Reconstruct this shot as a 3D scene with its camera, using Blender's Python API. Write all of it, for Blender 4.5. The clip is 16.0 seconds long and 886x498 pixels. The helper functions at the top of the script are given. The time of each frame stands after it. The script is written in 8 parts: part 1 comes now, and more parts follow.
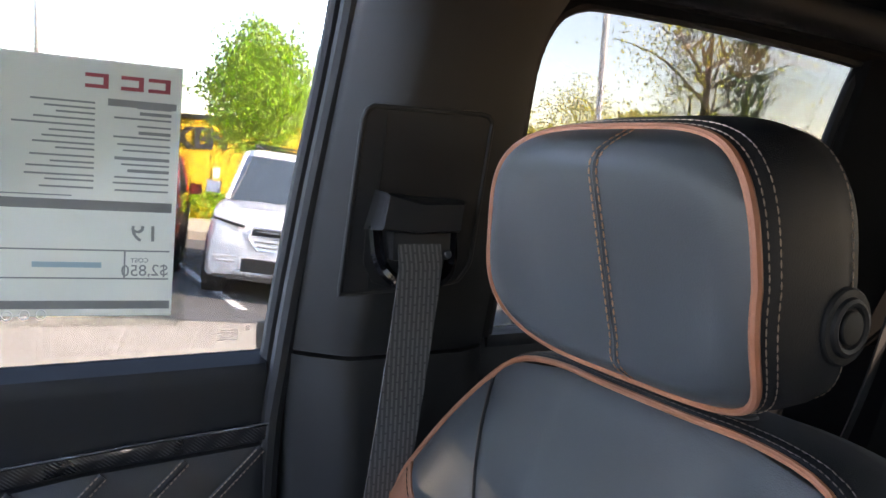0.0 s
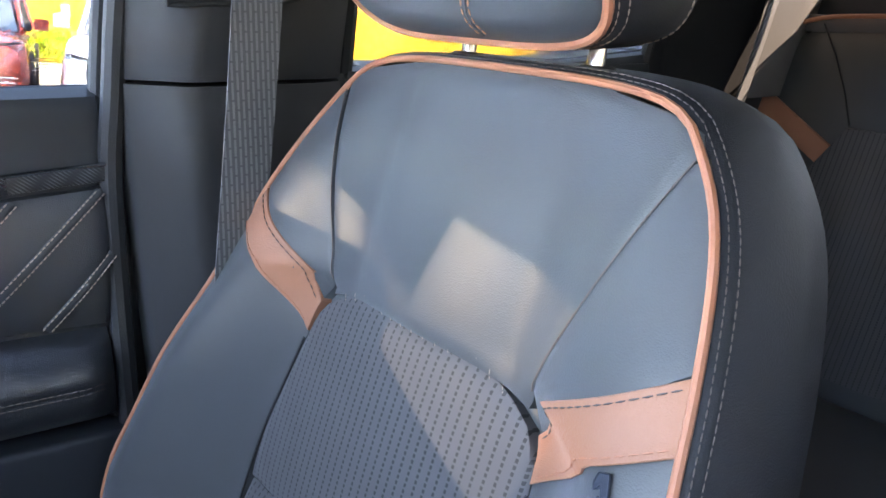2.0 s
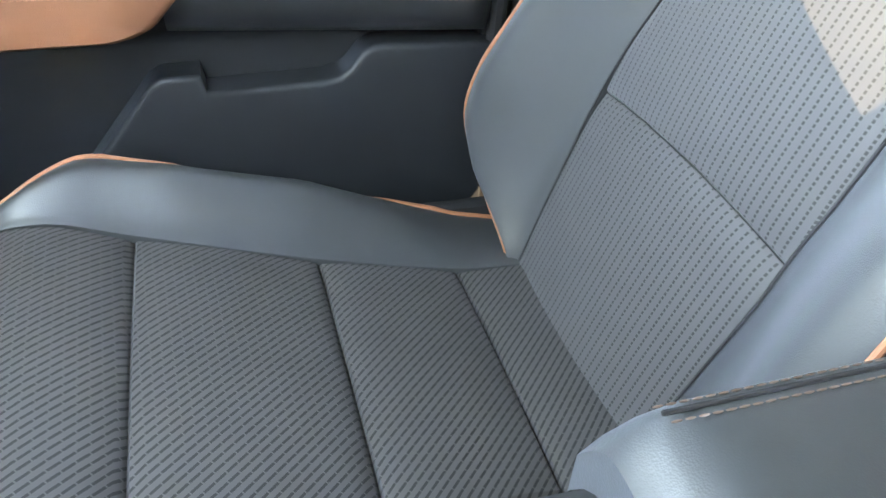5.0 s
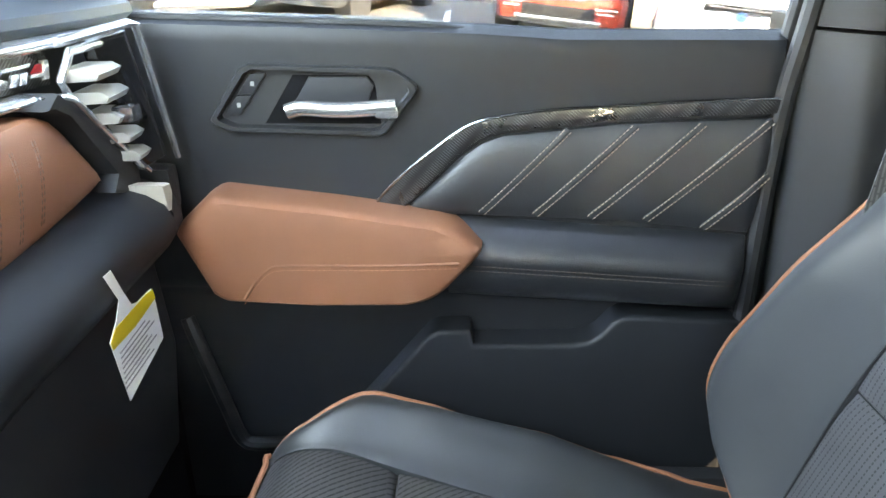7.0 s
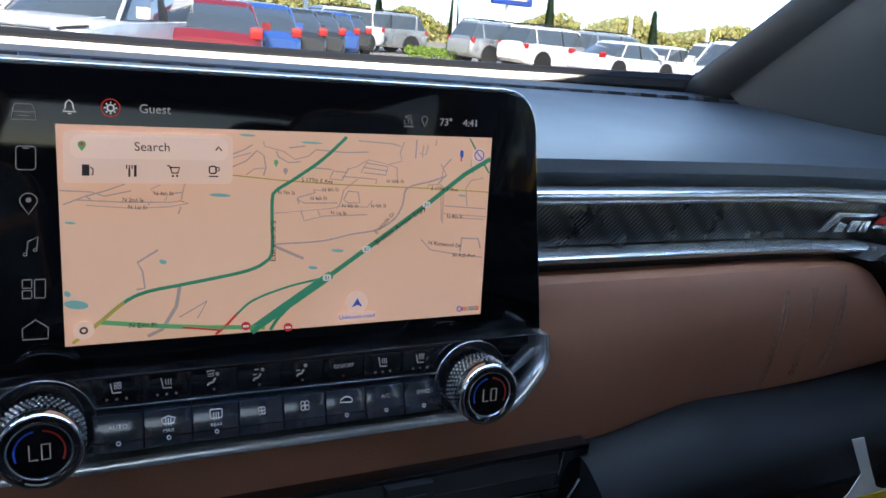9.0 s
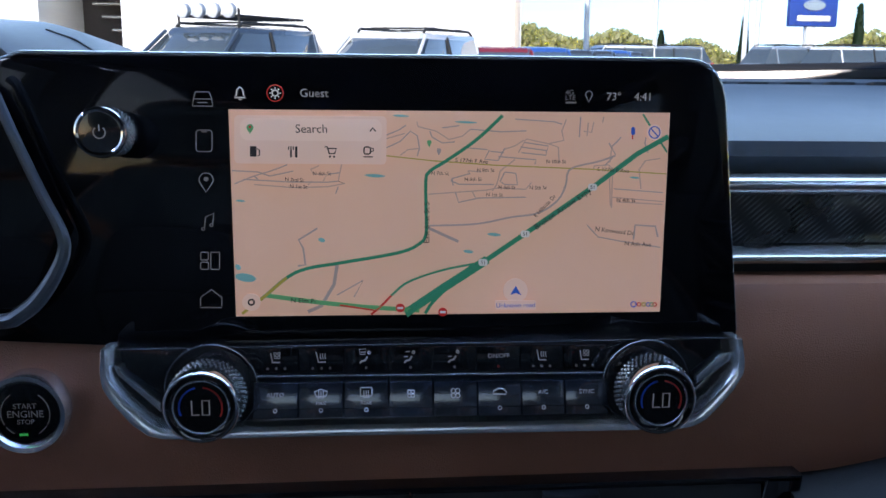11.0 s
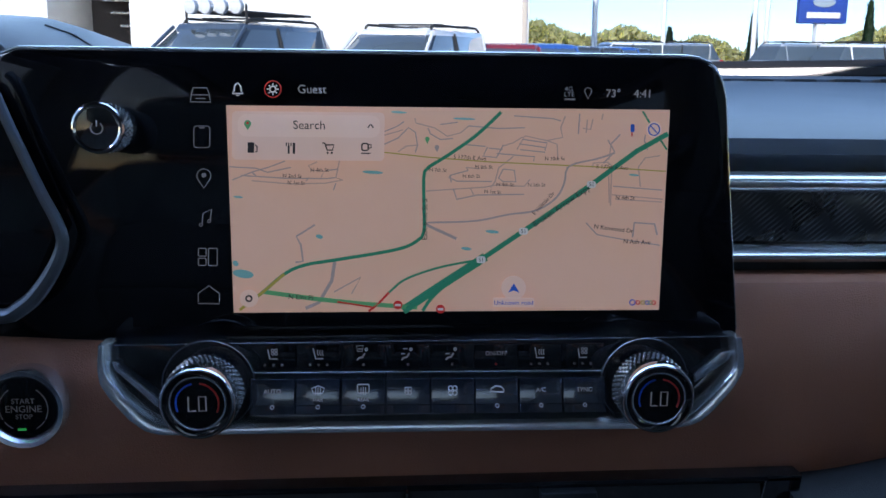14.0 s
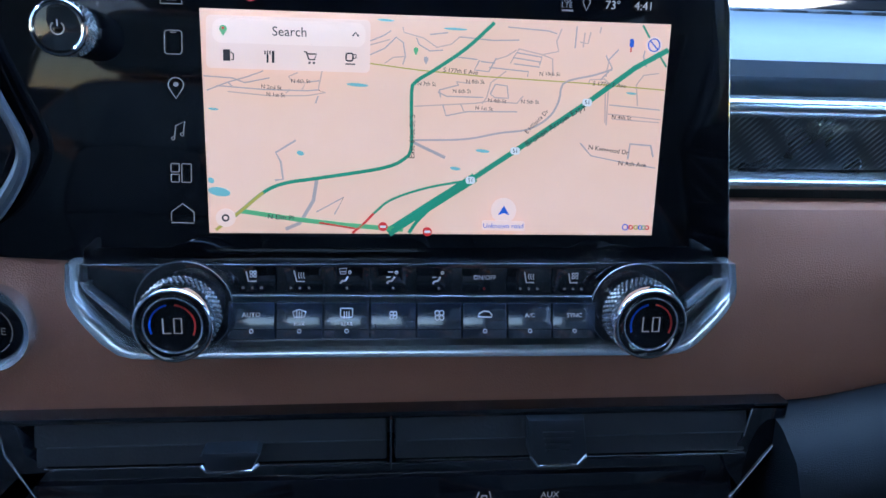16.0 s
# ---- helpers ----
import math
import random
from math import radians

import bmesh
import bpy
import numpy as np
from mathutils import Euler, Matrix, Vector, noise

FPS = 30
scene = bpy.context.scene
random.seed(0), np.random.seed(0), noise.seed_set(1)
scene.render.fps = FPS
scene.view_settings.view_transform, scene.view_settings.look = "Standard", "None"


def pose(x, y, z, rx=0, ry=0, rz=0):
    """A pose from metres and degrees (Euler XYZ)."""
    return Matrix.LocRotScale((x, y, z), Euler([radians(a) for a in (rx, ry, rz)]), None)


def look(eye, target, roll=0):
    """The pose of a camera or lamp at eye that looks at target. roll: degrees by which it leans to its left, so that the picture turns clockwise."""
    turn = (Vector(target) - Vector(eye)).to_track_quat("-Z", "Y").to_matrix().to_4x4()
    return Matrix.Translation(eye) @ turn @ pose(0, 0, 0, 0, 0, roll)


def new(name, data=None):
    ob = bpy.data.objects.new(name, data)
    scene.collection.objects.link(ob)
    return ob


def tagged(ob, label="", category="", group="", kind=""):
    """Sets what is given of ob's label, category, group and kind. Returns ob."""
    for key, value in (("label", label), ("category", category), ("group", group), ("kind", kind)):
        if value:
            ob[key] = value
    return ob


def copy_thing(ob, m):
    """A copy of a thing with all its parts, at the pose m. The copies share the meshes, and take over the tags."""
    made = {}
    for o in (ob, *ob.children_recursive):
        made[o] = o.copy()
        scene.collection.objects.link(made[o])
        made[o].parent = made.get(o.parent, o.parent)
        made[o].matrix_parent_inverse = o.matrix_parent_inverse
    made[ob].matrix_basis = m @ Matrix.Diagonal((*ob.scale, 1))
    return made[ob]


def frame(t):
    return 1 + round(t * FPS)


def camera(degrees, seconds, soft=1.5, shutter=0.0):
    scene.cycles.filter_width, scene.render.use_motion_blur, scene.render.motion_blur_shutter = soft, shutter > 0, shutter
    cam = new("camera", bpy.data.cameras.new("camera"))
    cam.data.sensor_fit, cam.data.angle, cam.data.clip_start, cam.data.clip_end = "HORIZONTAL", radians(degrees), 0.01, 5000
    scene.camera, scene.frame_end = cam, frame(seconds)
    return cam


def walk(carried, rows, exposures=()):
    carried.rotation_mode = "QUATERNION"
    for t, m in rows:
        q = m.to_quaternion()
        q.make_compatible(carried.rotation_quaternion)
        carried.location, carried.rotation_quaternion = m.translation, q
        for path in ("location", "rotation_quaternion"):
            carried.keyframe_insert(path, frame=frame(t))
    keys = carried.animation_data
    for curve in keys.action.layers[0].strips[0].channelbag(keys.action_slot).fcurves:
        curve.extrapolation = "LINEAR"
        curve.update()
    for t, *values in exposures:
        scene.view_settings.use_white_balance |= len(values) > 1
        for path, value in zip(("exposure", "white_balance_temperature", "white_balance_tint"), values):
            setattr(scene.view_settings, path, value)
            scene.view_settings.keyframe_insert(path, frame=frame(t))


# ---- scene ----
cam = camera(60.9, 16.0)
PATH = [
    (0, (-0.003, 0.155, 1.452), (1.71, -0.85, 1.224), 3.4),
    (0.5, (-0.008, 0.123, 1.441), (1.578, -1.072, 1.201), 3.1),
    (1, (-0.02, 0.112, 1.422), (1.503, -1.15, 1.125), 2.5),
    (1.5, (-0.018, 0.109, 1.379), (1.476, -1.15, 0.951), 2.0),
    (2, (-0.006, 0.117, 1.332), (1.46, -1.094, 0.713), 2.4),
    (2.5, (0.002, 0.123, 1.29), (1.448, -0.998, 0.483), 2.9),
    (3, (0.002, 0.148, 1.264), (1.413, -0.903, 0.313), 3.8),
    (3.5, (-0.001, 0.167, 1.24), (1.393, -0.786, 0.168), 4.2),
    (4, (-0.019, 0.203, 1.222), (1.393, -0.61, 0.063), 4.5),
    (6.3, (-0.11, 0.256, 1.34), (1.618, 0.161, 0.338), -0.2),
    (6.5, (-0.111, 0.252, 1.353), (1.664, 0.214, 0.432), -0.6),
    (7, (-0.104, 0.265, 1.354), (1.732, 0.325, 0.562), -0.3),
    (7.5, (-0.085, 0.281, 1.354), (1.759, 0.665, 0.681), 0.7),
    (8, (-0.073, 0.287, 1.339), (1.655, 1.168, 0.853), 2.5),
    (8.5, (-0.073, 0.259, 1.325), (1.277, 1.682, 0.935), 4.5),
    (9, (-0.061, 0.225, 1.321), (0.785, 1.994, 0.93), 3.2),
    (9.5, (-0.047, 0.215, 1.306), (0.467, 2.12, 0.978), 2.4),
    (10, (-0.011, 0.221, 1.29), (0.22, 2.184, 0.978), 1.5),
    (12.5, (0.011, 0.225, 1.29), (0.131, 2.197, 0.981), 0.1),
    (13, (0.006, 0.224, 1.289), (0.12, 2.197, 0.984), 0.2),
    (13.5, (0.011, 0.222, 1.291), (0.118, 2.196, 0.982), 0.2),
    (14, (0.011, 0.225, 1.29), (0.139, 2.195, 0.97), 0.5),
    (14.5, (0.011, 0.226, 1.289), (0.145, 2.193, 0.952), 0.4),
    (15, (0.009, 0.231, 1.282), (0.15, 2.192, 0.915), 0.6),
    (15.5, (0.012, 0.235, 1.284), (0.188, 2.182, 0.864), 0.8),
    (16, (0.004, 0.24, 1.275), (0.208, 2.175, 0.811), 1.6),
]
EXPOSURES = [(0.0, 6.45, 8200, 25), (0.5, 6.7, 8100, 26), (1.0, 7.15, 8100, 27), (1.5, 7.55, 8000, 26), (2.0, 7.95, 8000, 23), (2.5, 8.1, 7900, 20), (3.5, 8.45, 8800, 16), (4.2, 8.95, 9800, 15), (6.3, 9.3, 10800, 16), (6.5, 9.2, 10800, 16), (7.0, 8.7, 10400, 16), (8.0, 8.1, 8800, 15), (8.5, 7.1, 7800, 15), (9.0, 6.5, 7200, 16), (10.0, 6.05, 6700, 18), (12.5, 6.1, 6400, 18), (13.2, 6.05, 6300, 17), (14.0, 5.9, 6200, 17), (15.0, 6.0, 6000, 16), (15.5, 6.6, 5800, 14), (16.0, 7.2, 5600, 12)]
walk(cam, [(t, look(eye, target, roll)) for t, eye, target, roll in PATH], EXPOSURES)

# ---- light ----
SUN = Vector((-0.45, -0.75, 0.475)).normalized()
world = bpy.data.worlds.new("sky")
scene.world = world
world.use_nodes = True
wn, wl = world.node_tree.nodes, world.node_tree.links
sky = wn.new("ShaderNodeTexSky")
sky.sky_type = "NISHITA"
sky.sun_disc = False
sky.sun_elevation = math.asin(SUN.z)
sky.sun_rotation = math.atan2(SUN.x, SUN.y)
sky.air_density, sky.dust_density, sky.ozone_density = 1.0, 0.15, 2.2
wl.new(sky.outputs[0], wn["Background"].inputs[0])
wn["Background"].inputs[1].default_value = 0.12
sun = new("sun", bpy.data.lights.new("sun", "SUN"))
sun.data.energy, sun.data.angle, sun.data.color = 2.1, radians(0.6), (1.0, 0.95, 0.87)
sun.matrix_basis = look(SUN * 50, (0, 0, 0))
# an added spot lamp, aimed and sized to throw the light patch on the seat
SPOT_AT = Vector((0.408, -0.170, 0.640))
patch_spot = new("seat_patch_spot", bpy.data.lights.new("seat_patch_spot", "SPOT"))
patch_spot.data.energy, patch_spot.data.color, patch_spot.data.shadow_soft_size = 42.0, (1.0, 0.95, 0.74), 0.006
patch_spot.data.spot_size, patch_spot.data.spot_blend = radians(3.135), 0.01
patch_spot.matrix_basis = look(SPOT_AT + Vector((1.0, 1.68, 0.54)) * 10.0, SPOT_AT)
# an added blue area lamp in the windshield opening, boosting the sky's light
sky_boost = new("windshield_sky_boost", bpy.data.lights.new("windshield_sky_boost", "AREA"))
sky_boost.data.shape, sky_boost.data.size, sky_boost.data.size_y = "RECTANGLE", 1.10, 0.36
sky_boost.data.energy, sky_boost.data.color = 0.06, (0.44, 0.71, 1.0)
sky_boost.matrix_basis = look((0, 0.73, 1.525), (0, 0.73 - 0.48, 1.525 - 0.876))


# ---- materials ----
def mat(name, color, rough=0.5, metal=0.0, spec=0.5, vary=0.08, scale=30.0, bump=0.0, bscale=400.0, kind="noise", coat=0.0, glow=None, stretch=(1, 1, 1)):
    """A surface: base colour with soft stains and grain, roughness that varies, and fine relief."""
    m = bpy.data.materials.new(name)
    m.use_nodes = True
    nt = m.node_tree
    n, l = nt.nodes, nt.links
    b = n["Principled BSDF"]
    b.inputs["Metallic"].default_value = metal
    b.inputs["Specular IOR Level"].default_value = spec
    b.inputs["Coat Weight"].default_value = coat
    b.inputs["Coat Roughness"].default_value = 0.03
    tc = n.new("ShaderNodeTexCoord")
    mp = n.new("ShaderNodeMapping")
    mp.inputs["Scale"].default_value = stretch
    l.new(tc.outputs["Object"], mp.inputs[0])
    big = n.new("ShaderNodeTexNoise")
    big.inputs["Scale"].default_value = scale
    big.inputs["Detail"].default_value = 5
    l.new(mp.outputs[0], big.inputs["Vector"])
    mix = n.new("ShaderNodeMix")
    mix.data_type = "RGBA"
    dark = [c * (1 - vary) for c in color]
    lite = [min(1, c * (1 + vary)) for c in color]
    mix.inputs[6].default_value, mix.inputs[7].default_value = (*dark, 1), (*lite, 1)
    l.new(big.outputs[0], mix.inputs[0])
    l.new(mix.outputs[2], b.inputs["Base Color"])
    mr = n.new("ShaderNodeMapRange")
    mr.inputs[3].default_value, mr.inputs[4].default_value = rough * 0.85, min(1, rough * 1.15)
    l.new(big.outputs[0], mr.inputs[0])
    l.new(mr.outputs[0], b.inputs["Roughness"])
    if bump > 0:
        if kind == "noise":
            t = n.new("ShaderNodeTexNoise")
            t.inputs["Detail"].default_value = 3
        else:
            t = n.new("ShaderNodeTexVoronoi")
        t.inputs["Scale"].default_value = bscale
        l.new(mp.outputs[0], t.inputs["Vector"])
        bp = n.new("ShaderNodeBump")
        bp.inputs["Strength"].default_value = bump
        bp.inputs["Distance"].default_value = 0.001
        l.new(t.outputs[0], bp.inputs["Height"])
        l.new(bp.outputs[0], b.inputs["Normal"])
    if glow:
        b.inputs["Emission Color"].default_value = (*color, 1)
        b.inputs["Emission Strength"].default_value = glow
    return m


def striped(name, dark, lite, axis, pitch, dash_axis, dash, rough=0.6, width=0.3, slant=0.0, fill=0.62):
    """Cloth with rows of short dashes: rows across one axis, dashes along another."""
    m = mat(name, dark, rough, bump=0.0)
    nt = m.node_tree
    n, l = nt.nodes, nt.links
    b = n["Principled BSDF"]
    tc = n.new("ShaderNodeTexCoord")
    sp = n.new("ShaderNodeSeparateXYZ")
    turn = n.new("ShaderNodeMapping")
    turn.inputs["Rotation"].default_value = (0, 0, radians(slant))
    l.new(tc.outputs["Object"], turn.inputs[0])
    l.new(turn.outputs[0], sp.inputs[0])

    def saw(ax, step, shift=None):
        a = n.new("ShaderNodeMath")
        a.operation = "DIVIDE"
        l.new(sp.outputs[ax], a.inputs[0])
        a.inputs[1].default_value = step
        if shift:
            s = n.new("ShaderNodeMath")
            l.new(a.outputs[0], s.inputs[0])
            l.new(shift, s.inputs[1])
            a = s
        f = n.new("ShaderNodeMath")
        f.operation = "FRACT"
        l.new(a.outputs[0], f.inputs[0])
        return a, f
    row, rf = saw(axis, pitch)
    fl = n.new("ShaderNodeMath")
    fl.operation = "FLOOR"
    l.new(row.outputs[0], fl.inputs[0])
    half = n.new("ShaderNodeMath")
    half.operation = "MULTIPLY"
    half.inputs[1].default_value = 0.5
    l.new(fl.outputs[0], half.inputs[0])
    _, df = saw(dash_axis, dash, half.outputs[0])
    on = []
    for f, w in ((rf, width), (df, fill)):
        c = n.new("ShaderNodeMath")
        c.operation = "LESS_THAN"
        c.inputs[1].default_value = w
        l.new(f.outputs[0], c.inputs[0])
        on.append(c)
    both = n.new("ShaderNodeMath")
    both.operation = "MULTIPLY"
    l.new(on[0].outputs[0], both.inputs[0])
    l.new(on[1].outputs[0], both.inputs[1])
    mx = n.new("ShaderNodeMix")
    mx.data_type = "RGBA"
    mx.inputs[6].default_value, mx.inputs[7].default_value = (*dark, 1), (*lite, 1)
    l.new(both.outputs[0], mx.inputs[0])
    l.new(mx.outputs[2], b.inputs["Base Color"])
    bp = n.new("ShaderNodeBump")
    bp.inputs["Strength"].default_value = 0.5
    bp.inputs["Distance"].default_value = 0.0008
    bp.invert = True
    l.new(both.outputs[0], bp.inputs["Height"])
    l.new(bp.outputs[0], b.inputs["Normal"])
    return m


def carbon_mat(name, a1, a2):
    m = mat(name, (0.02, 0.02, 0.02), 0.28, spec=0.6, coat=0.6)
    n, l = m.node_tree.nodes, m.node_tree.links
    b = n["Principled BSDF"]
    tc = n.new("ShaderNodeTexCoord")
    mp = n.new("ShaderNodeMapping")
    mp.inputs["Rotation"].default_value = (radians(50), 0, 0) if a1 == "Y" else (0, radians(-50), 0)
    l.new(tc.outputs["Object"], mp.inputs[0])
    sp = n.new("ShaderNodeSeparateXYZ")
    l.new(mp.outputs[0], sp.inputs[0])
    waves = []
    for ax in (a1, a2):
        w = n.new("ShaderNodeMath")
        w.operation = "MULTIPLY"
        w.inputs[1].default_value = 2300.0 if ax == a1 else 330.0
        l.new(sp.outputs[ax], w.inputs[0])
        s = n.new("ShaderNodeMath")
        s.operation = "SINE"
        l.new(w.outputs[0], s.inputs[0])
        waves.append(s)
    half_ = n.new("ShaderNodeMath")
    half_.operation = "MULTIPLY_ADD"
    half_.inputs[1].default_value, half_.inputs[2].default_value = 0.45, 0.55
    l.new(waves[1].outputs[0], half_.inputs[0])
    k = n.new("ShaderNodeMath")
    k.operation = "MULTIPLY"
    l.new(waves[0].outputs[0], k.inputs[0])
    l.new(half_.outputs[0], k.inputs[1])
    r = n.new("ShaderNodeMapRange")
    r.inputs[1].default_value, r.inputs[2].default_value = 0.05, 0.8
    l.new(k.outputs[0], r.inputs[0])
    mx = n.new("ShaderNodeMix")
    mx.data_type = "RGBA"
    mx.inputs[6].default_value, mx.inputs[7].default_value = (0.008, 0.008, 0.009, 1), (0.085, 0.088, 0.09, 1)
    l.new(r.outputs[0], mx.inputs[0])
    l.new(mx.outputs[2], b.inputs["Base Color"])
    bp = n.new("ShaderNodeBump")
    bp.inputs["Strength"].default_value = 0.5
    bp.inputs["Distance"].default_value = 0.001
    l.new(r.outputs[0], bp.inputs["Height"])
    l.new(bp.outputs[0], b.inputs["Normal"])
    return m


def glass_mat(name, tint, gloss=0.06, raked=False):
    m = bpy.data.materials.new(name)
    m.use_nodes = True
    n, l = m.node_tree.nodes, m.node_tree.links
    n.remove(n["Principled BSDF"])
    tr = n.new("ShaderNodeBsdfTransparent")
    tr.inputs[0].default_value = (*tint, 1)
    gl = n.new("ShaderNodeBsdfGlossy")
    gl.inputs["Roughness"].default_value = 0.01
    if raked:
        lw = n.new("ShaderNodeLayerWeight")
        fr = n.new("ShaderNodeMath")
        fr.operation = "POWER"
        fr.inputs[1].default_value = 5.0
        l.new(lw.outputs["Facing"], fr.inputs[0])
    else:
        fr = n.new("ShaderNodeFresnel")
        fr.inputs[0].default_value = 1.4
    sc = n.new("ShaderNodeMath")
    sc.operation = "MULTIPLY"
    sc.inputs[1].default_value = gloss * 10
    l.new(fr.outputs[0], sc.inputs[0])
    mx = n.new("ShaderNodeMixShader")
    l.new(sc.outputs[0], mx.inputs[0])
    l.new(tr.outputs[0], mx.inputs[1])
    l.new(gl.outputs[0], mx.inputs[2])
    l.new(mx.outputs[0], n["Material Output"].inputs[0])
    return m


LEATHER = mat("black_leather", (0.038, 0.041, 0.042), 0.43, spec=0.75, bump=0.12, bscale=900, kind="voronoi", scale=8)
# base darkened below the seat leather to carry the door's shade
LEATHER_DOOR = mat("shaded_door_leather", (0.020, 0.022, 0.025), 0.43, spec=0.75, bump=0.2, bscale=900, kind="voronoi", scale=8)
BROWN = mat("brown_leather", (0.29, 0.113, 0.061), 0.46, bump=0.24, bscale=1200, kind="voronoi", scale=6, vary=0.06)
STRAP = mat("terracotta_leather", (0.36, 0.15, 0.085), 0.5, bump=0.2, bscale=900, kind="voronoi", scale=10)
PIPE = mat("terracotta_piping", (0.42, 0.16, 0.085), 0.5, bump=0.15, bscale=1500)
THREAD = mat("tan_thread", (0.33, 0.25, 0.20), 0.8)
THREAD_DARK = mat("grey_thread", (0.10, 0.078, 0.068), 0.8)
CLOTH_BACK = striped("perforated_back", (0.074, 0.072, 0.073), (0.018, 0.018, 0.019), "X", 0.0084, "Z", 0.0040, width=0.26)
CLOTH_SEAT = striped("perforated_seat", (0.066, 0.062, 0.060), (0.012, 0.012, 0.012), "Y", 0.0062, "X", 0.0110, width=0.34, slant=45, fill=0.90)
PLASTIC = mat("black_plastic", (0.016, 0.017, 0.019), 0.5, spec=0.5, bump=0.35, bscale=1600, scale=12)
PLASTIC_SOFT = mat("soft_black_trim", (0.015, 0.017, 0.020), 0.48, spec=0.45, bump=0.15, bscale=1300, kind="voronoi", scale=10)
PILLAR = mat("grey_black_pillar_trim", (0.026, 0.026, 0.026), 0.5, spec=0.45, bump=0.3, bscale=1200, scale=10)
GREY_TRIM = mat("grey_pillar_trim", (0.088, 0.085, 0.081), 0.65, bump=0.2, bscale=1200)
# blue in this base stands in for sky sheen on a black skin
DASH_TOP = mat("sky_tinted_dash_skin", (0.041, 0.052, 0.067), 0.46, spec=0.8, bump=0.15, bscale=1300, kind="voronoi", scale=10)
ROLL = mat("black_dash_roll", (0.009, 0.010, 0.012), 0.5, spec=0.3, bump=0.2, bscale=1300, kind="voronoi", scale=10)
SHELL = mat("seat_shell_leather", (0.020, 0.021, 0.024), 0.58, spec=0.35, bump=0.2, bscale=900, kind="voronoi", scale=8)
RUBBER = mat("black_rubber", (0.016, 0.016, 0.017), 0.6, bump=0.2, bscale=600)
PIANO = mat("piano_black", (0.006, 0.006, 0.007), 0.08, spec=0.6, coat=0.5, scale=3)
GLASS_BLACK = mat("black_screen_glass", (0.004, 0.004, 0.005), 0.05, spec=0.35, scale=3)
CHROME = mat("satin_chrome", (0.76, 0.78, 0.80), 0.22, metal=0.88, scale=20, vary=0.04)
CHROME_GLOSS = mat("polished_chrome", (0.62, 0.64, 0.67), 0.10, metal=1.0, scale=20, vary=0.04)
CHROME_DARK = mat("dark_chrome", (0.32, 0.33, 0.35), 0.2, metal=1.0, scale=20)
SILVER = mat("satin_silver_paint", (0.13, 0.145, 0.17), 0.35, metal=0.7, scale=20)
CARBON_X = carbon_mat("dash_carbon", "X", "Z")
CARBON_Y = carbon_mat("door_carbon", "Y", "Z")
BELT = striped("woven_belt", (0.075, 0.074, 0.074), (0.15, 0.148, 0.145), "Y", 0.0047, "Z", 0.016, rough=0.75, width=0.45, fill=0.9)
HEADLINER = mat("black_headliner", (0.018, 0.017, 0.017), 0.95, spec=0.15, bump=0.4, bscale=700)
CARPET = mat("black_carpet", (0.007, 0.007, 0.008), 0.95, spec=0.1, bump=0.6, bscale=500)
RED = mat("red_thread", (0.62, 0.03, 0.04), 0.6, bump=0.4, bscale=1500)
NAVY = mat("navy_thread", (0.016, 0.022, 0.035), 0.6, bump=0.4, bscale=1500)
PAPER = mat("white_paper", (0.78, 0.77, 0.74), 0.7, scale=8, vary=0.03)
YELLOW = mat("yellow_print", (0.80, 0.55, 0.02), 0.6)
INK = mat("grey_ink", (0.30, 0.29, 0.28), 0.7)
LID_THREAD = mat("brown_thread", (0.17, 0.11, 0.085), 0.8)
SEAM_THREAD = mat("terracotta_thread", (0.50, 0.24, 0.13), 0.7)
# these two dark tints dim the outdoor view to the cabin's exposure
GLASS = glass_mat("dimmed_glass", (0.205, 0.212, 0.214))
GLASS_SHIELD = glass_mat("windshield_glass", (0.029, 0.0314, 0.033), raked=True)
GLASS_REAR = glass_mat("tinted_glass", (0.165, 0.162, 0.158))


# ---- mesh helpers ----
def thing(name, label, category, at=(0, 0, 0), group="", kind=""):
    ob = new(name)
    ob.location = at
    ob.empty_display_size = 0.05
    return tagged(ob, label, category, group, kind)


def link(name, me, material, parent=None, label="", sharp=35):
    me.materials.append(material)
    me.shade_smooth()
    me.set_sharp_from_angle(angle=radians(sharp))
    ob = new(name, me)
    if parent is not None:
        ob.parent = parent
        ob.matrix_parent_inverse = Matrix.Translation(parent.location).inverted()
    if label:
        ob["label"] = label
    return ob


def part(name, bm, material, parent=None, label="", sharp=35):
    me = bpy.data.meshes.new(name)
    bmesh.ops.recalc_face_normals(bm, faces=bm.faces)
    bm.to_mesh(me)
    bm.free()
    return link(name, me, material, parent, label, sharp)


def raw(verts, faces):
    bm = bmesh.new()
    vs = [bm.verts.new(v) for v in verts]
    for f in faces:
        try:
            bm.faces.new([vs[i] for i in f])
        except ValueError:
            pass
    return bm


def join(*bms):
    out = bmesh.new()
    for b in bms:
        me = bpy.data.meshes.new("tmp")
        b.to_mesh(me)
        out.from_mesh(me)
        b.free()
        bpy.data.meshes.remove(me)
    return out


def box(c, s, bevel=0.0, turn=None, seg=2):
    bm = bmesh.new()
    bmesh.ops.create_cube(bm, size=1)
    bmesh.ops.scale(bm, vec=s, verts=bm.verts)
    if bevel:
        bmesh.ops.bevel(bm, geom=bm.edges[:], offset=bevel, segments=seg, profile=0.7, affect="EDGES", clamp_overlap=True)
    if turn is not None:
        bmesh.ops.transform(bm, matrix=turn, verts=bm.verts)
    bmesh.ops.translate(bm, vec=c, verts=bm.verts)
    return bm


